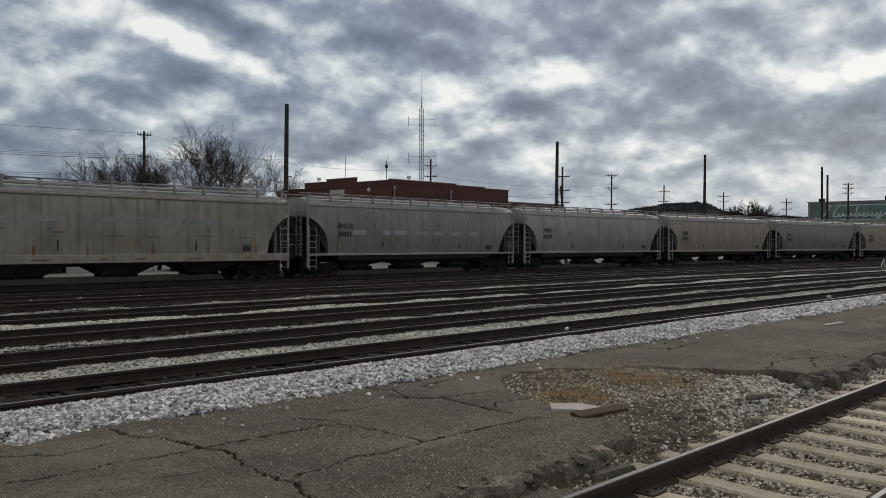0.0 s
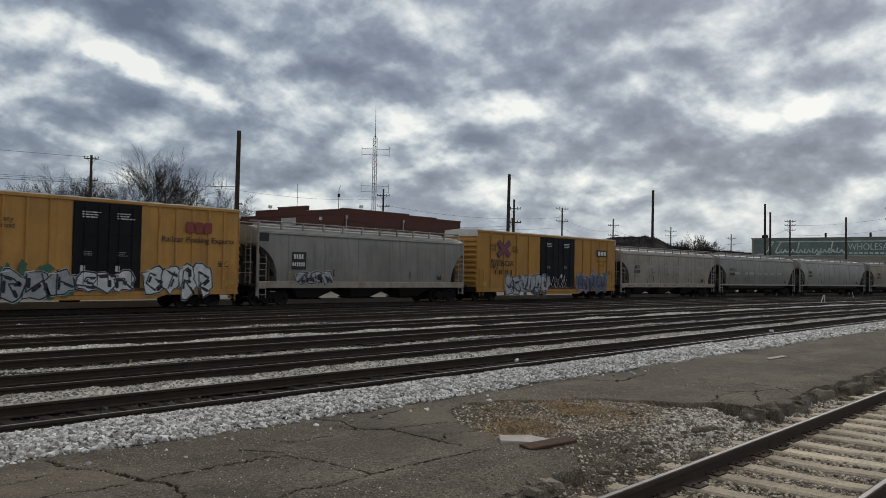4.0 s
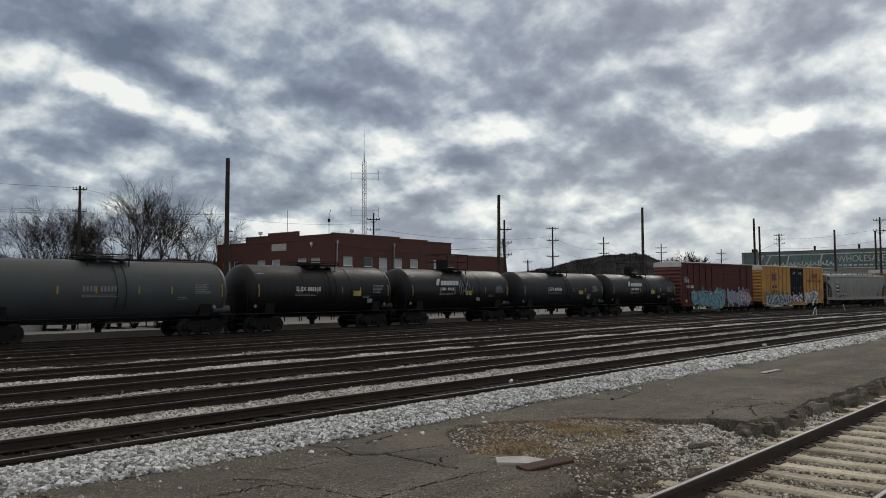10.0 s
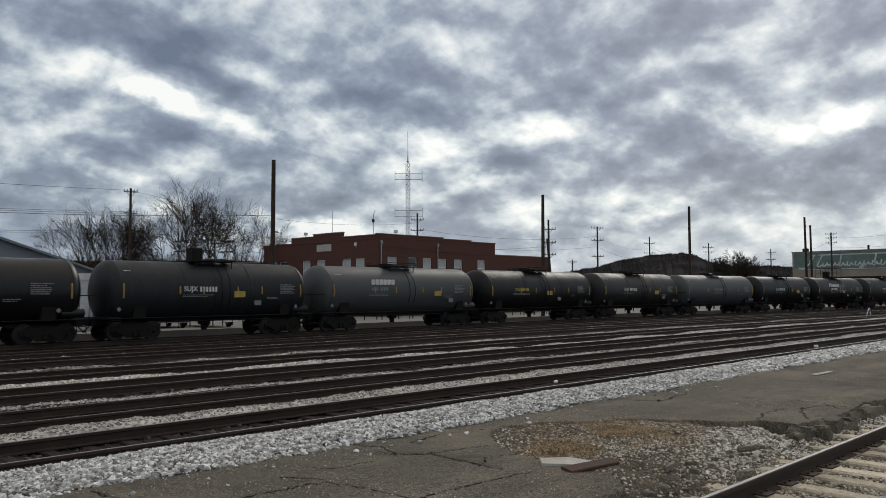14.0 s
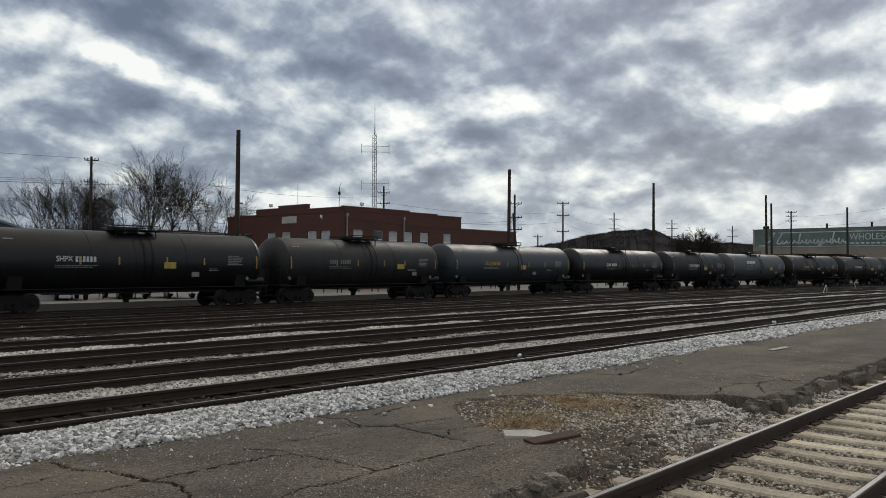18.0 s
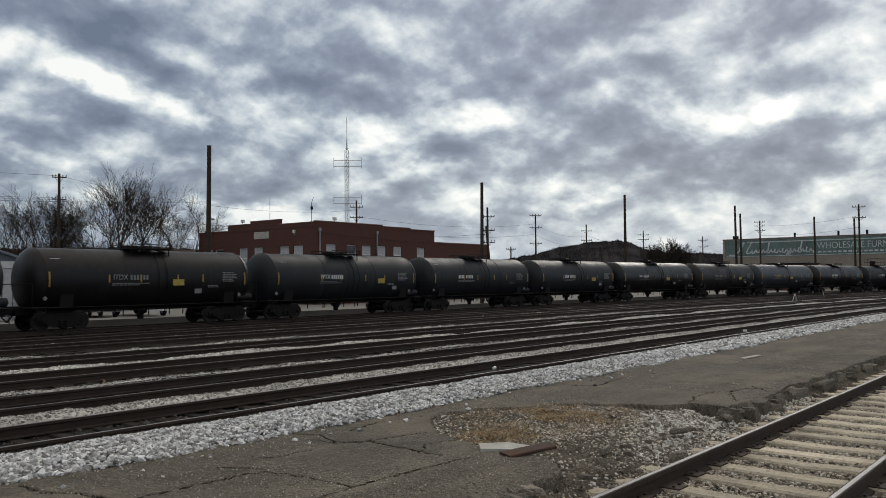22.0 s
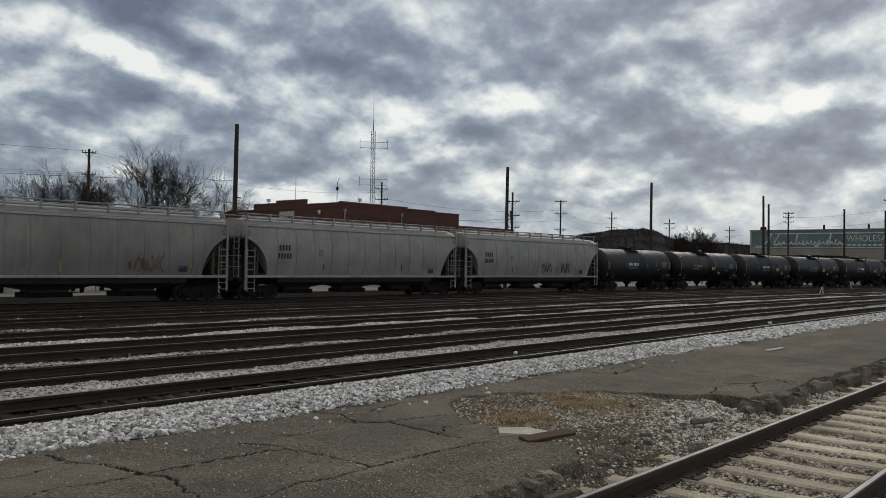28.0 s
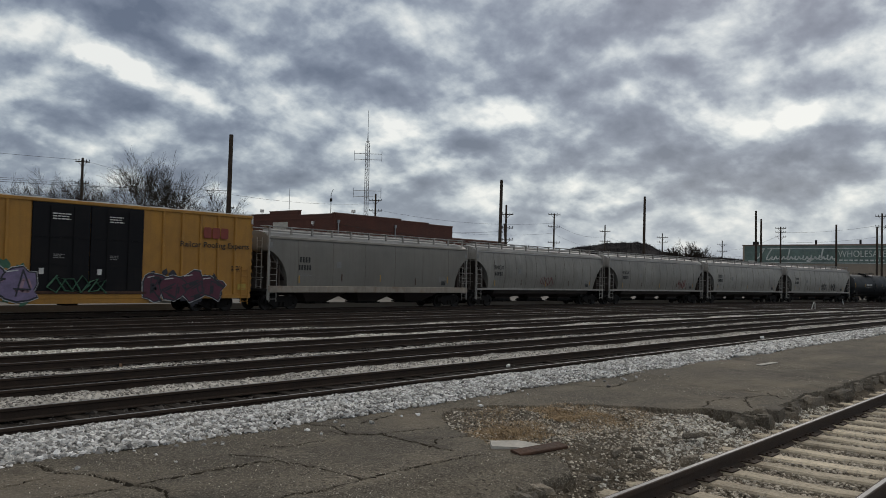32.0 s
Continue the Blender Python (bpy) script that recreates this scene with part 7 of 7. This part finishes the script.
        bars(c, mark_x * h, ZC + 0.02, "NNNN NNNNN", 0.19, MARK_DIM if col == "grey" else mark, y)
    else:
        if code:
            words("reporting_mark", code, big, mark, c, (mark_x * h - big * 1.85, y, ZC - 0.02 + big / 2), "painted reporting letters", width=big * 3.0, bold=0.018)
            bars(c, mark_x * h + big * 2.2, ZC - 0.02, "NNNNNN", big, mark, y)
        else:
            bars(c, mark_x * h, ZC - 0.02, "NNNN NNNNN", big, mark, y)
    lines(c, mark_x * h + 0.1, ZC - 0.16, 1.9, 2, MARK_DIM, y + 0.02, seed=seed)
    if hazard:
        plate(c, "hazard_panel", panel * h, ZC - 0.15, 0.62, 0.3, HAZARD, y, "yellow warning panel")
        plate(c, "frame_panel", (panel + 0.2) * h, ZC - 0.55, 0.4, 0.3, MARK_DIM, -R + 0.1, "small outlined data panel", t=0.02)
    lines(c, h * 0.72, ZC + 0.35, 0.95, 6, MARK_DIM, y + 0.015, h=0.05, gap=0.085, seed=seed + 3)
    lines(c, h * 0.55, ZC - 0.3, 0.7, 2, MARK_DIM, y + 0.02, seed=seed + 5)
    lines(c, -h * 0.80, ZC + 0.95, 0.55, 2, MARK, -1.09, seed=seed + 7)
    part("placard", lambda: M().prism([(-0.11, 0), (0, -0.11), (0.11, 0), (0, 0.11)], "y", -0.01, 0), MARK_DIM, c, "dull white diamond placard", key="placard", loc=(h * 0.82, -1.36, 1.42))
    part("placard", lambda: M().prism([(-0.11, 0), (0, -0.11), (0.11, 0), (0, 0.11)], "y", -0.01, 0), MARK_DIM, c, "dull white diamond placard", key="placard", loc=(-h * 0.9, -1.36, 1.42))
    return c


def boxcar(L, body_len, colour, label, end_mat, door, posts, seed, doors_black=True):
    half, b = L / 2, body_len / 2
    Z0, Z1, W = 0.68, 4.93, 1.5
    c = thing("boxcar", label, "boxcar", "cars of the freight train")
    part("body", M().box(-b, b, -W + 0.07, W - 0.07, 1.0, Z1 - 0.06), colour, c, "boxcar body shell")
    d0, d1 = door
    for x0, x1 in ((-b, d0), (d1, b)):
        n = max(1, round((x1 - x0) / posts))
        for k in range(n):
            a, e = x0 + (x1 - x0) * k / n, x0 + (x1 - x0) * (k + 1) / n
            for s in (-1, 1):
                part("side_panel", M().slab("z", a + 0.004, e - 0.004, -0.03, 0.03, Z0 + 0.05, Z1 - 0.08, 0.008), colour, c, loc=(0, s * (W - 0.05), 0))
            if k:
                part("side_post", M().slab("z", -0.06, 0.06, -0.055, 0.02, Z0 + 0.2, Z1 - 0.14, 0.02), colour, c, loc=(a, -W + 0.0, 0), key=None)
    if doors_black:
        for k in range(2):
            a, e = d0 + (d1 - d0) * k / 2, d0 + (d1 - d0) * (k + 1) / 2
            dr = part("door", M().slab("z", a + 0.02, e - 0.02, -0.06, 0.04, Z0 + 0.32, Z1 - 0.16, 0.02), DOOR_BLACK, c, "black plug door", loc=(0, -W + 0.01, 0))
            for x in (a + (e - a) * 0.3, a + (e - a) * 0.7):
                part("lock_rod", M().tube([(x, -0.09, Z0 + 0.4), (x, -0.09, Z1 - 0.3)], 0.022, 5), DOOR_BLACK, dr)
            for z in (2.1, 3.3):
                part("cross_rib", M().box(a + 0.08, e - 0.08, -0.085, -0.06, z, z + 0.1), DOOR_BLACK, dr)
            lines(dr, (a + e) / 2, 4.35, 0.85, 3, MARK, -0.07, h=0.05, gap=0.11, seed=seed + k)
            lines(dr, (a + e) / 2 - 0.1, 2.6, 0.5, 3, MARK_DIM, -0.07, seed=seed + k + 9)
            plate(dr, "door_card", a + 0.45, 1.85, 0.2, 0.26, MARK, -0.07)
        part("door_track", M().slab("x", d0 - 1.2, d1 + 0.2, -0.06, 0.06, Z0 + 0.2, Z0 + 0.32, 0.01), RUST, c, "rusty lower door track", loc=(0, -W - 0.02, 0))
    else:
        for k in range(2):
            a, e = d0 + (d1 - d0) * k / 2, d0 + (d1 - d0) * (k + 1) / 2
            dr = part("door", M().slab("z", a + 0.02, e - 0.02, -0.05, 0.04, Z0 + 0.3, Z1 - 0.35, 0.02), colour, c, "sliding door in the body colour", loc=(0, -W + 0.01, 0))
            for z in (1.6, 2.4, 3.2, 4.0):
                part("door_rib", M().slab("x", a + 0.1, e - 0.1, -0.075, -0.05, z - 0.06, z + 0.06, 0.01), colour, dr)
        part("door_track", M().slab("x", d0 - 1.6, d1 + 1.6, -0.07, 0.05, Z1 - 0.36, Z1 - 0.24, 0.01), colour, c, loc=(0, -W - 0.01, 0))
    part("side_sill", M().slab("x", -b, b, -0.05, 0.05, Z0 - 0.02, Z0 + 0.2, 0.015).prism([(d0 - 1.4, Z0), (d1 + 1.4, Z0), (d1 + 0.7, Z0 - 0.22), (d0 - 0.7, Z0 - 0.22)], "y", -0.03, 0.03), colour, c, loc=(0, -W + 0.02, 0))
    part("side_sill", M().slab("x", -b, b, -0.05, 0.05, Z0 - 0.02, Z0 + 0.2, 0.015), colour, c, loc=(0, W - 0.02, 0))
    part("top_chord", M().slab("x", -b, b, -0.04, 0.05, Z1 - 0.14, Z1, 0.012), colour, c, "eave rail", loc=(0, -W, 0))
    part("top_chord", M().slab("x", -b, b, -0.04, 0.05, Z1 - 0.14, Z1, 0.012), colour, c, loc=(0, W, 0))
    rf = part("roof", M().prism([(-W, Z1), (W, Z1), (W, Z1 + 0.03), (0, Z1 + 0.14), (-W, Z1 + 0.03)], "x", -b, b), ROOF_WHITE, c, "pale galvanised roof")
    for k in range(12):
        part("roof_rib", lambda: M().prism([(-W, 0.03), (W, 0.03), (W, 0.06), (0, 0.17), (-W, 0.06)], "x", -0.05, 0.05), ROOF_WHITE, rf, key="roof_rib", loc=(-b + 0.4 + (2 * b - 0.8) * k / 11, 0, Z1))
    for s in (-1, 1):
        e = part("end_wall", M().box(-0.04, 0.04, -W + 0.02, W - 0.02, 1.0, Z1), end_mat, c, "corrugated end wall", loc=(s * b, 0, 0))
        for k in range(9):
            part("corrugation", lambda: M().prism([(-0.0, -0.13), (0.07, -0.05), (0.07, 0.05), (0.0, 0.13)], "y", -W + 0.06, W - 0.06), end_mat, e, key=("corr", end_mat.name), loc=(s * 0.04, 0, 1.35 + k * 0.36), rz=0 if s > 0 else 180)
        part("end_cap", M().box(-0.05, 0.05, -W, W, Z1 - 0.42, Z1 + 0.02), ROOF_WHITE, e, "white band at the roof end", loc=(s * 0.03, 0, 0))
        lines(e, -0.0, 0, 0.01, 1, MARK_DIM, 0)
        part("ladder", lambda: ladder_mesh(0.42, 0.35, 2.3, 6), colour, c, "corner ladder", key=("box_ladder", colour.name), loc=(s * (b - 0.4), -W - 0.06, 0))
        part("end_sill", lambda: M().slab("y", -0.3, 0.12, -1.4, 1.4, 0.62, 1.0, 0.03).slab("x", -1.0, 0.5, -0.3, 0.3, 0.66, 1.02, 0.03), BLACK_IRON, c, key="box_end_sill", loc=(s * (b - 0.05), 0, 0), rz=0 if s > 0 else 180)
        truck(c, s * (half - 2.4))
    part("floor_frame", M().slab("x", -b, b, -1.35, 1.35, 0.85, 1.0, 0.03).slab("x", -b, b, -0.3, 0.3, 0.6, 0.85, 0.03), BLACK_IRON, c)
    part("brake_gear", M().slab("x", -0.9, -0.2, -0.9, -0.4, 0.35, 0.75, 0.04).tube([(0.3, -0.7, 0.6), (1.4, -0.7, 0.6)], 0.16, 10), BLACK_IRON, c)
    ends(c, half)
    lines(c, b - 0.9, 2.3, 0.6, 4, MARK_BLACK if doors_black else MARK_DIM, -W - 0.02, seed=seed + 20)
    plate(c, "yellow_card", b - 0.55, 1.25, 0.5, 0.3, HAZARD, -W - 0.025)
    plate(c, "yellow_card", -b + 0.75, 1.2, 0.5, 0.26, HAZARD, -W - 0.025)
    return c


def emblem(c, x, z, k=1.0):
    """The crossed red arrows with dark blue edging."""
    mb, mr = M(), M()
    for n, (q, s) in enumerate(((-1, -1), (-1, 1), (1, -1), (1, 1))):
        for mesh, wide, far, y in ((mb, 0.155, 0.62, 0.0), (mr, 0.085, 0.60, 0.0075)):
            ax, az = 0.8 * q, 0.6 * s
            ring = [(-0.06 * ax - wide * az, -0.06 * az + wide * ax), (far * ax - wide * az, far * az + wide * ax), (far * ax + wide * az, far * az - wide * ax), (-0.06 * ax + wide * az, -0.06 * az - wide * ax)]
            mesh.prism([(x + a * k, z + b * k) for a, b in ring], "y", -y - 0.004 - 0.0007 * n, -y)
    part("emblem", mb, MARK_BLUE, c, "dark blue edging of the crossed emblem", loc=(0, SIDE - 0.062, 0))
    part("emblem", mr, MARK_RED, c, "red cross of the emblem", loc=(0, SIDE - 0.062, 0))


def ttx_like(c, b, seed, box=False):
    x = b - 2.2
    if box:
        plate(c, "logo_panel", x, 3.75, 1.5, 0.55, MARK_BLACK, SIDE - 0.06, "black panel behind the logo")
        part("logo", M().slab("y", -0.6, -0.26, -0.012, 0, -0.16, 0.18, 0.05).slab("y", -0.17, 0.17, -0.012, 0, -0.16, 0.18, 0.05).slab("y", 0.26, 0.6, -0.012, 0, -0.16, 0.18, 0.05), MARK, c, "three white logo blocks", loc=(x, SIDE - 0.07, 3.74))
        words("slogan", "Railcar Pooling", 0.19, MARK_BLACK, c, (x, SIDE - 0.062, 3.1), "small dark slogan")
        words("slogan", "Experts", 0.19, MARK_BLACK, c, (x, SIDE - 0.062, 2.78), "small dark slogan")
    else:
        part("logo", M().slab("y", -0.72, -0.28, -0.008, 0, -0.26, 0.28, 0.06).slab("y", -0.22, 0.22, -0.008, 0, -0.26, 0.28, 0.06).slab("y", 0.28, 0.72, -0.008, 0, -0.26, 0.28, 0.06), MARK_RED, c, "three dark red logo blocks", loc=(x, SIDE - 0.062, 3.9))
        words("slogan", "Railcar Pooling Experts", 0.27, MARK_BLACK, c, (x, SIDE - 0.062, 3.3), "dark slogan under the logo", width=4.0, bold=0.015)


# ---- the cars in their order, each with the places of its front and rear couplings at 0 s ----
CONSIST = []


def add_car(front, rear, ob, slack=0.0):
    """slack: how far the couplings hold the car before or behind the middle of its place."""
    CONSIST.append(((front + rear) / 2 + slack, ob))
    return ob


add_car(118.4, 100.0, hopper(18.3, HOP[2], "", False, "tan covered hopper car with dirty sides", 1, MARK_BLACK), slack=0.37)
add_car(100.0, 81.7, hopper(18.3, HOP[3], "", False, "drab grey covered hopper car with weld seams", 3), slack=0.37)
add_car(81.7, 62.65, hopper(18.9, HOP[2], "", False, "brownish grey covered hopper car", 5), slack=0.37)
add_car(62.65, 43.8, hopper(18.7, HOP[1], "", False, "pale cream covered hopper car, fairly clean", 7), slack=0.37)
add_car(43.8, 25.46, hopper(18.2, HOP[0], "BNGX", False, "grey covered hopper car with pale repainted patches", 8), slack=0.37)
c = add_car(25.46, 7.51, hopper(18.05, HOP[4], "", True, "weathered hopper car with rust streaks and a deep side sill", 10), slack=0.37)
c7 = add_car(7.51, -12.37, boxcar(19.7, 18.2, YELLOW, "yellow boxcar with black double doors and spray paint", YELLOW, (-1.7, 2.9), 1.35, 1), slack=0.66)
c = c7
emblem(c, -6.2, 3.72, 1.35)
words("slogan", "next", 0.30, MARK_BLACK, c, (-7.5, SIDE - 0.062, 3.95), "dark lettering beside the emblem")
words("slogan", "load", 0.30, MARK_BLACK, c, (-7.5, SIDE - 0.062, 3.68), "dark lettering beside the emblem")
words("slogan", "any", 0.30, MARK_BLACK, c, (-4.95, SIDE - 0.062, 3.88), "dark lettering beside the emblem")
words("slogan", "road", 0.30, MARK_BLACK, c, (-4.95, SIDE - 0.062, 3.61), "dark lettering beside the emblem")
words("reporting_mark", "TBOX", 0.4, MARK_BLACK, c, (-6.0, SIDE - 0.062, 2.66), "black reporting letters", width=2.0, bold=0.018)
bars(c, -6.2, 1.9, "N NN NN N", 0.33, MARK_BLACK, SIDE - 0.06)
ttx_like(c, 9.1, 2, True)
tag(c, -6.0, -0.7, 0.5, 1.9, ("silver", "ink", "white"), 11, SIDE - 0.07, 6, "slateblue")
tag(c, 3.2, 7.6, 0.65, 2.1, ("slateblue", "ink", "white"), 12, SIDE - 0.07, 5, "violet")
scrawl(c, -7.9, -6.8, 2.2, 3.0, "ink", 13, SIDE - 0.07)
scrawl(c, -0.6, 2.0, 0.8, 1.9, "white", 14, SIDE - 0.09)
c = add_car(-12.37, -30.38, hopper(18.05, HOP[0], "", True, "grey hopper car with a black mark panel and graffiti", 21, MARK, True), slack=0.45)
tag(c, -5.8, -3.4, 1.15, 1.95, ("silver", "ink", "white"), 15, SIDE - 0.08, 4)
c9 = add_car(-30.38, -46.84, boxcar(16.4, 15.3, YELLOW2, "worn yellow boxcar with black doors and bubble graffiti", YELLOW2, (-0.9, 2.3), 0.95, 2), slack=0.40)
c = c9
emblem(c, -5.0, 3.7)
for w, x, z in (("next", -6.4, 3.9), ("load", -6.4, 3.63), ("any", -3.6, 3.83), ("road", -3.6, 3.56)):
    words("slogan", w, 0.22, MARK_BLACK, c, (x, SIDE - 0.062, z), "dark lettering beside the emblem")
bars(c, -4.9, 2.45, "NN NN", 0.33, MARK_BLACK, SIDE - 0.06)
bars(c, -4.9, 1.95, "N NN NNN", 0.28, MARK_BLACK, SIDE - 0.06)
ttx_like(c, 7.5, 3)
tag(c, -7.0, -0.9, 0.45, 1.85, ("silver", "ink", "white"), 16, SIDE - 0.07, 6, "green")
tag(c, -0.6, 1.8, 0.8, 1.75, ("white", "ink", "silver"), 17, SIDE - 0.08, 3)
tag(c, 2.5, 6.0, 0.55, 2.2, ("white", "ink", "silver"), 18, SIDE - 0.07, 4)
c10 = add_car(-46.84, -63.05, boxcar(16.2, 15.05, OXIDE, "oxide red boxcar with a large blue graffiti piece", END_RED, (-1.6, 3.2), 1.25, 4, False), slack=-0.75)
c = c10
words("reporting_mark", "NS", 0.33, MARK, c, (-6.45, SIDE - 0.07, 3.1), "white reporting letters", bold=0.02)
bars(c, -6.0, 2.42, "NNN NNN", 0.29, MARK, SIDE - 0.07)
tag(c, -5.6, 0.9, 0.45, 2.35, ("cyan", "ink", "white"), 19, SIDE - 0.08, 6, "green")
tag(c, 1.6, 4.4, 0.65, 2.3, ("paleblue", "violet", "pink"), 20, SIDE - 0.08, 3, "paleblue")
tag(c, 4.1, 6.6, 0.65, 2.25, ("pink", "slateblue", "white"), 22, SIDE - 0.085, 3, "violet")
scrawl(c, -7.3, -6.4, 2.9, 3.6, "silver", 21, SIDE - 0.07)
GAPS_T = [-63.05, -75.97, -89.13, -101.54, -113.55, -127.33, -140.16, -153.78, -167.37, -179.34, -194.06, -209.73, -223.76, -238.88, -251.86, -265.11, -278.59, -291.15, -303.56, -316.95, -329.44]
TANKS = [("black", "black tank car with a tall railed platform and white emblem", "tall", MARK, True, -0.3), ("slate", "dark slate tank car with white marks", "low", MARK, False, -0.05), ("black", "black tank car with a tall railed platform and graffiti scrawl", "tall", MARK, True, -0.35),
         ("black", "dirty black tank car with large white marks", "low", MARK, False, -0.42), ("grey", "pale blue-grey tank car streaked with dirt", "low", MARK_DIM, False, -0.1), ("drab", "drab dark grey tank car with white marks", "low", MARK, False, -0.15),
         ("black", "black tank car with yellow marks", "low", HAZARD, False, -0.3), ("grey", "weathered grey tank car with a white word emblem", "low", MARK, True, -0.35), ("slate", "dark slate tank car with a tall valve housing", "tall", MARK, False, -0.3),
         ("gloss", "glossy black tank car with white marks", "low", MARK, False, -0.3), ("blue", "glossy blue-grey tank car with yellow marks", "low", HAZARD, False, -0.4), ("drab", "dull dark grey tank car", "low", MARK_DIM, False, -0.35), ("gloss", "glossy black tank car with bold white marks", "low", MARK, False, -0.3),
         ("slate", "dark slate tank car with a yellow warning panel", "low", MARK, False, -0.4), ("slate", "slate grey tank car with a double row of reflectors", "low", MARK, False, -0.35), ("slate", "dark grey tank car with white marks", "low", MARK, False, -0.42), ("black", "sooty black tank car with dull marks", "low", MARK_DIM, False, -0.3),
         ("slate", "dark tank car with an orange panel", "low", MARK, False, -0.1), ("black", "black tank car with a railed top and yellow marks", "tall", HAZARD, False, -0.1), ("slate", "slate tank car with a yellow panel", "low", MARK, False, -0.2)]
MARK_X = {1: -0.25, 2: -0.28, 3: -0.28, 5: -0.32, 6: -0.41, 8: -0.2, 12: -0.44, 13: -0.25, 15: -0.27, 16: -0.24, 18: -0.39}
for i, (colr, lab, rl, mk, lg, mx) in enumerate(TANKS):
    mx = MARK_X.get(i, mx)
    f, r = GAPS_T[i], GAPS_T[i + 1]
    t = add_car(f, r, tank(round(f - r, 2), colr, lab, 40 + i, rl, mk, lg, mx, panel=(0.2, 0.35, 0.1, 0.4)[i % 4], big=0.21 if i in (6, 18) else 0.24, band=i % 3 != 1, hazard=i % 5 != 4, code={1: "CGTA", 3: "SUJX", 5: "GAMX", 6: "UTLX", 8: "SUJX", 10: "UTLX", 12: "SHPX", 15: "PPTX", 16: "ITDX", 18: "UTLX"}.get(i, "")), slack=-0.35 if i == 0 else 0.0)
    if i in (5, 9, 11, 13, 17):
        rr = random.Random(i)
        w = {5: 0.95}.get(i, 0.4)
        rings = [[(x * w * (1 + 0.35 * math.sin(a * 0.09 + 2.0 * x) + rr.uniform(-0.12, 0.12)), math.cos(radians(a)) * 1.4345, math.sin(radians(a)) * 1.4345) for x in (-1.0, -0.4, 0.4, 1.0)] for a in range(95, 95 + (70 if i == 5 else 50), 5)]
        part("spill_stain", M().loft(rings, caps=False, closed=False), SPILL, t, "brown spill stain below the manway", loc=(0.3, 0, 2.22), smooth=True)
    if i == 2:
        scrawl(t, -0.6, 0.8, 1.9, 3.0, "silver", 33, -1.45, 0.016)
GAPS_H = [-329.44, -347.90, -365.90, -384.02, -402.03, -420.08]
HOPS = [(HOP[1], False, "pale covered hopper car with black scrawled graffiti", 51), (HOP[1], False, "clean pale grey covered hopper car", 53), (HOP[0], False, "grey covered hopper car with red scrawl", 55), (HOP[0], False, "grey covered hopper car with brown scrawl", 57), (HOP[3], True, "drab grey hopper car with a deep sill and streaked sides", 59)]
for i, (pm, sl, lab, sd) in enumerate(HOPS):
    t = add_car(GAPS_H[i], GAPS_H[i + 1], hopper(18.05, pm, "BNGX" if i in (2, 3) else "", sl, lab, sd), slack=(0.1, 0.3, 0.4, 0.5, 0.5)[i])
    if i == 0:
        scrawl(t, 0.2, 1.9, 1.45, 2.4, "ink", 61, -1.535)
        scrawl(t, 2.8, 4.3, 1.45, 2.4, "ink", 62, -1.535)
    elif i == 2:
        scrawl(t, 3.2, 5.0, 1.4, 2.3, "red", 63, -1.535)
    elif i == 3:
        scrawl(t, -1.0, 1.2, 1.5, 2.2, "red", 64, -1.535, 0.015)
c36 = add_car(-420.08, -438.6, boxcar(18.3, 17.2, YELLOW, "bright yellow boxcar with black double doors and wine-red graffiti", YELLOW, (-2.6, 2.5), 1.05, 6), slack=0.60)
c = c36
ttx_like(c, 8.6, 5)
tag(c, 2.6, 6.7, 0.55, 1.95, ("wine", "ink", "white"), 71, SIDE - 0.07, 4, "ink")
tag(c, -7.5, -2.4, 0.6, 2.1, ("violet", "ink", "white"), 72, SIDE - 0.07, 4, "green")
scrawl(c, -2.2, 1.0, 0.9, 1.7, "green", 73, SIDE - 0.1, 0.04)
emblem(c, -6.0, 3.75)

SPEED = 13.96
TRAIN_Y = 37.16


def along(s):
    """The place x on the bend, from the way s along the rails."""
    e = max(0.0, s - 43.36)
    if e <= 88.0:
        return s - 0.00234 ** 2 * e ** 3 / 6
    return 43.36 + 88.0 - 0.00234 ** 2 * 88.0 ** 3 / 6 + (e - 88.0) / math.hypot(1, 0.00234 * 86.0)


def motions():
    for mid, car in CONSIST:
        rows = []
        for t in range(33):
            u = along(mid + SPEED * t)
            rows.append((t, pose(u, TRAIN_Y + bend(u), RZ, 0, 0, math.degrees(math.atan(slope(u))))))
        walk(car, rows)


motions()
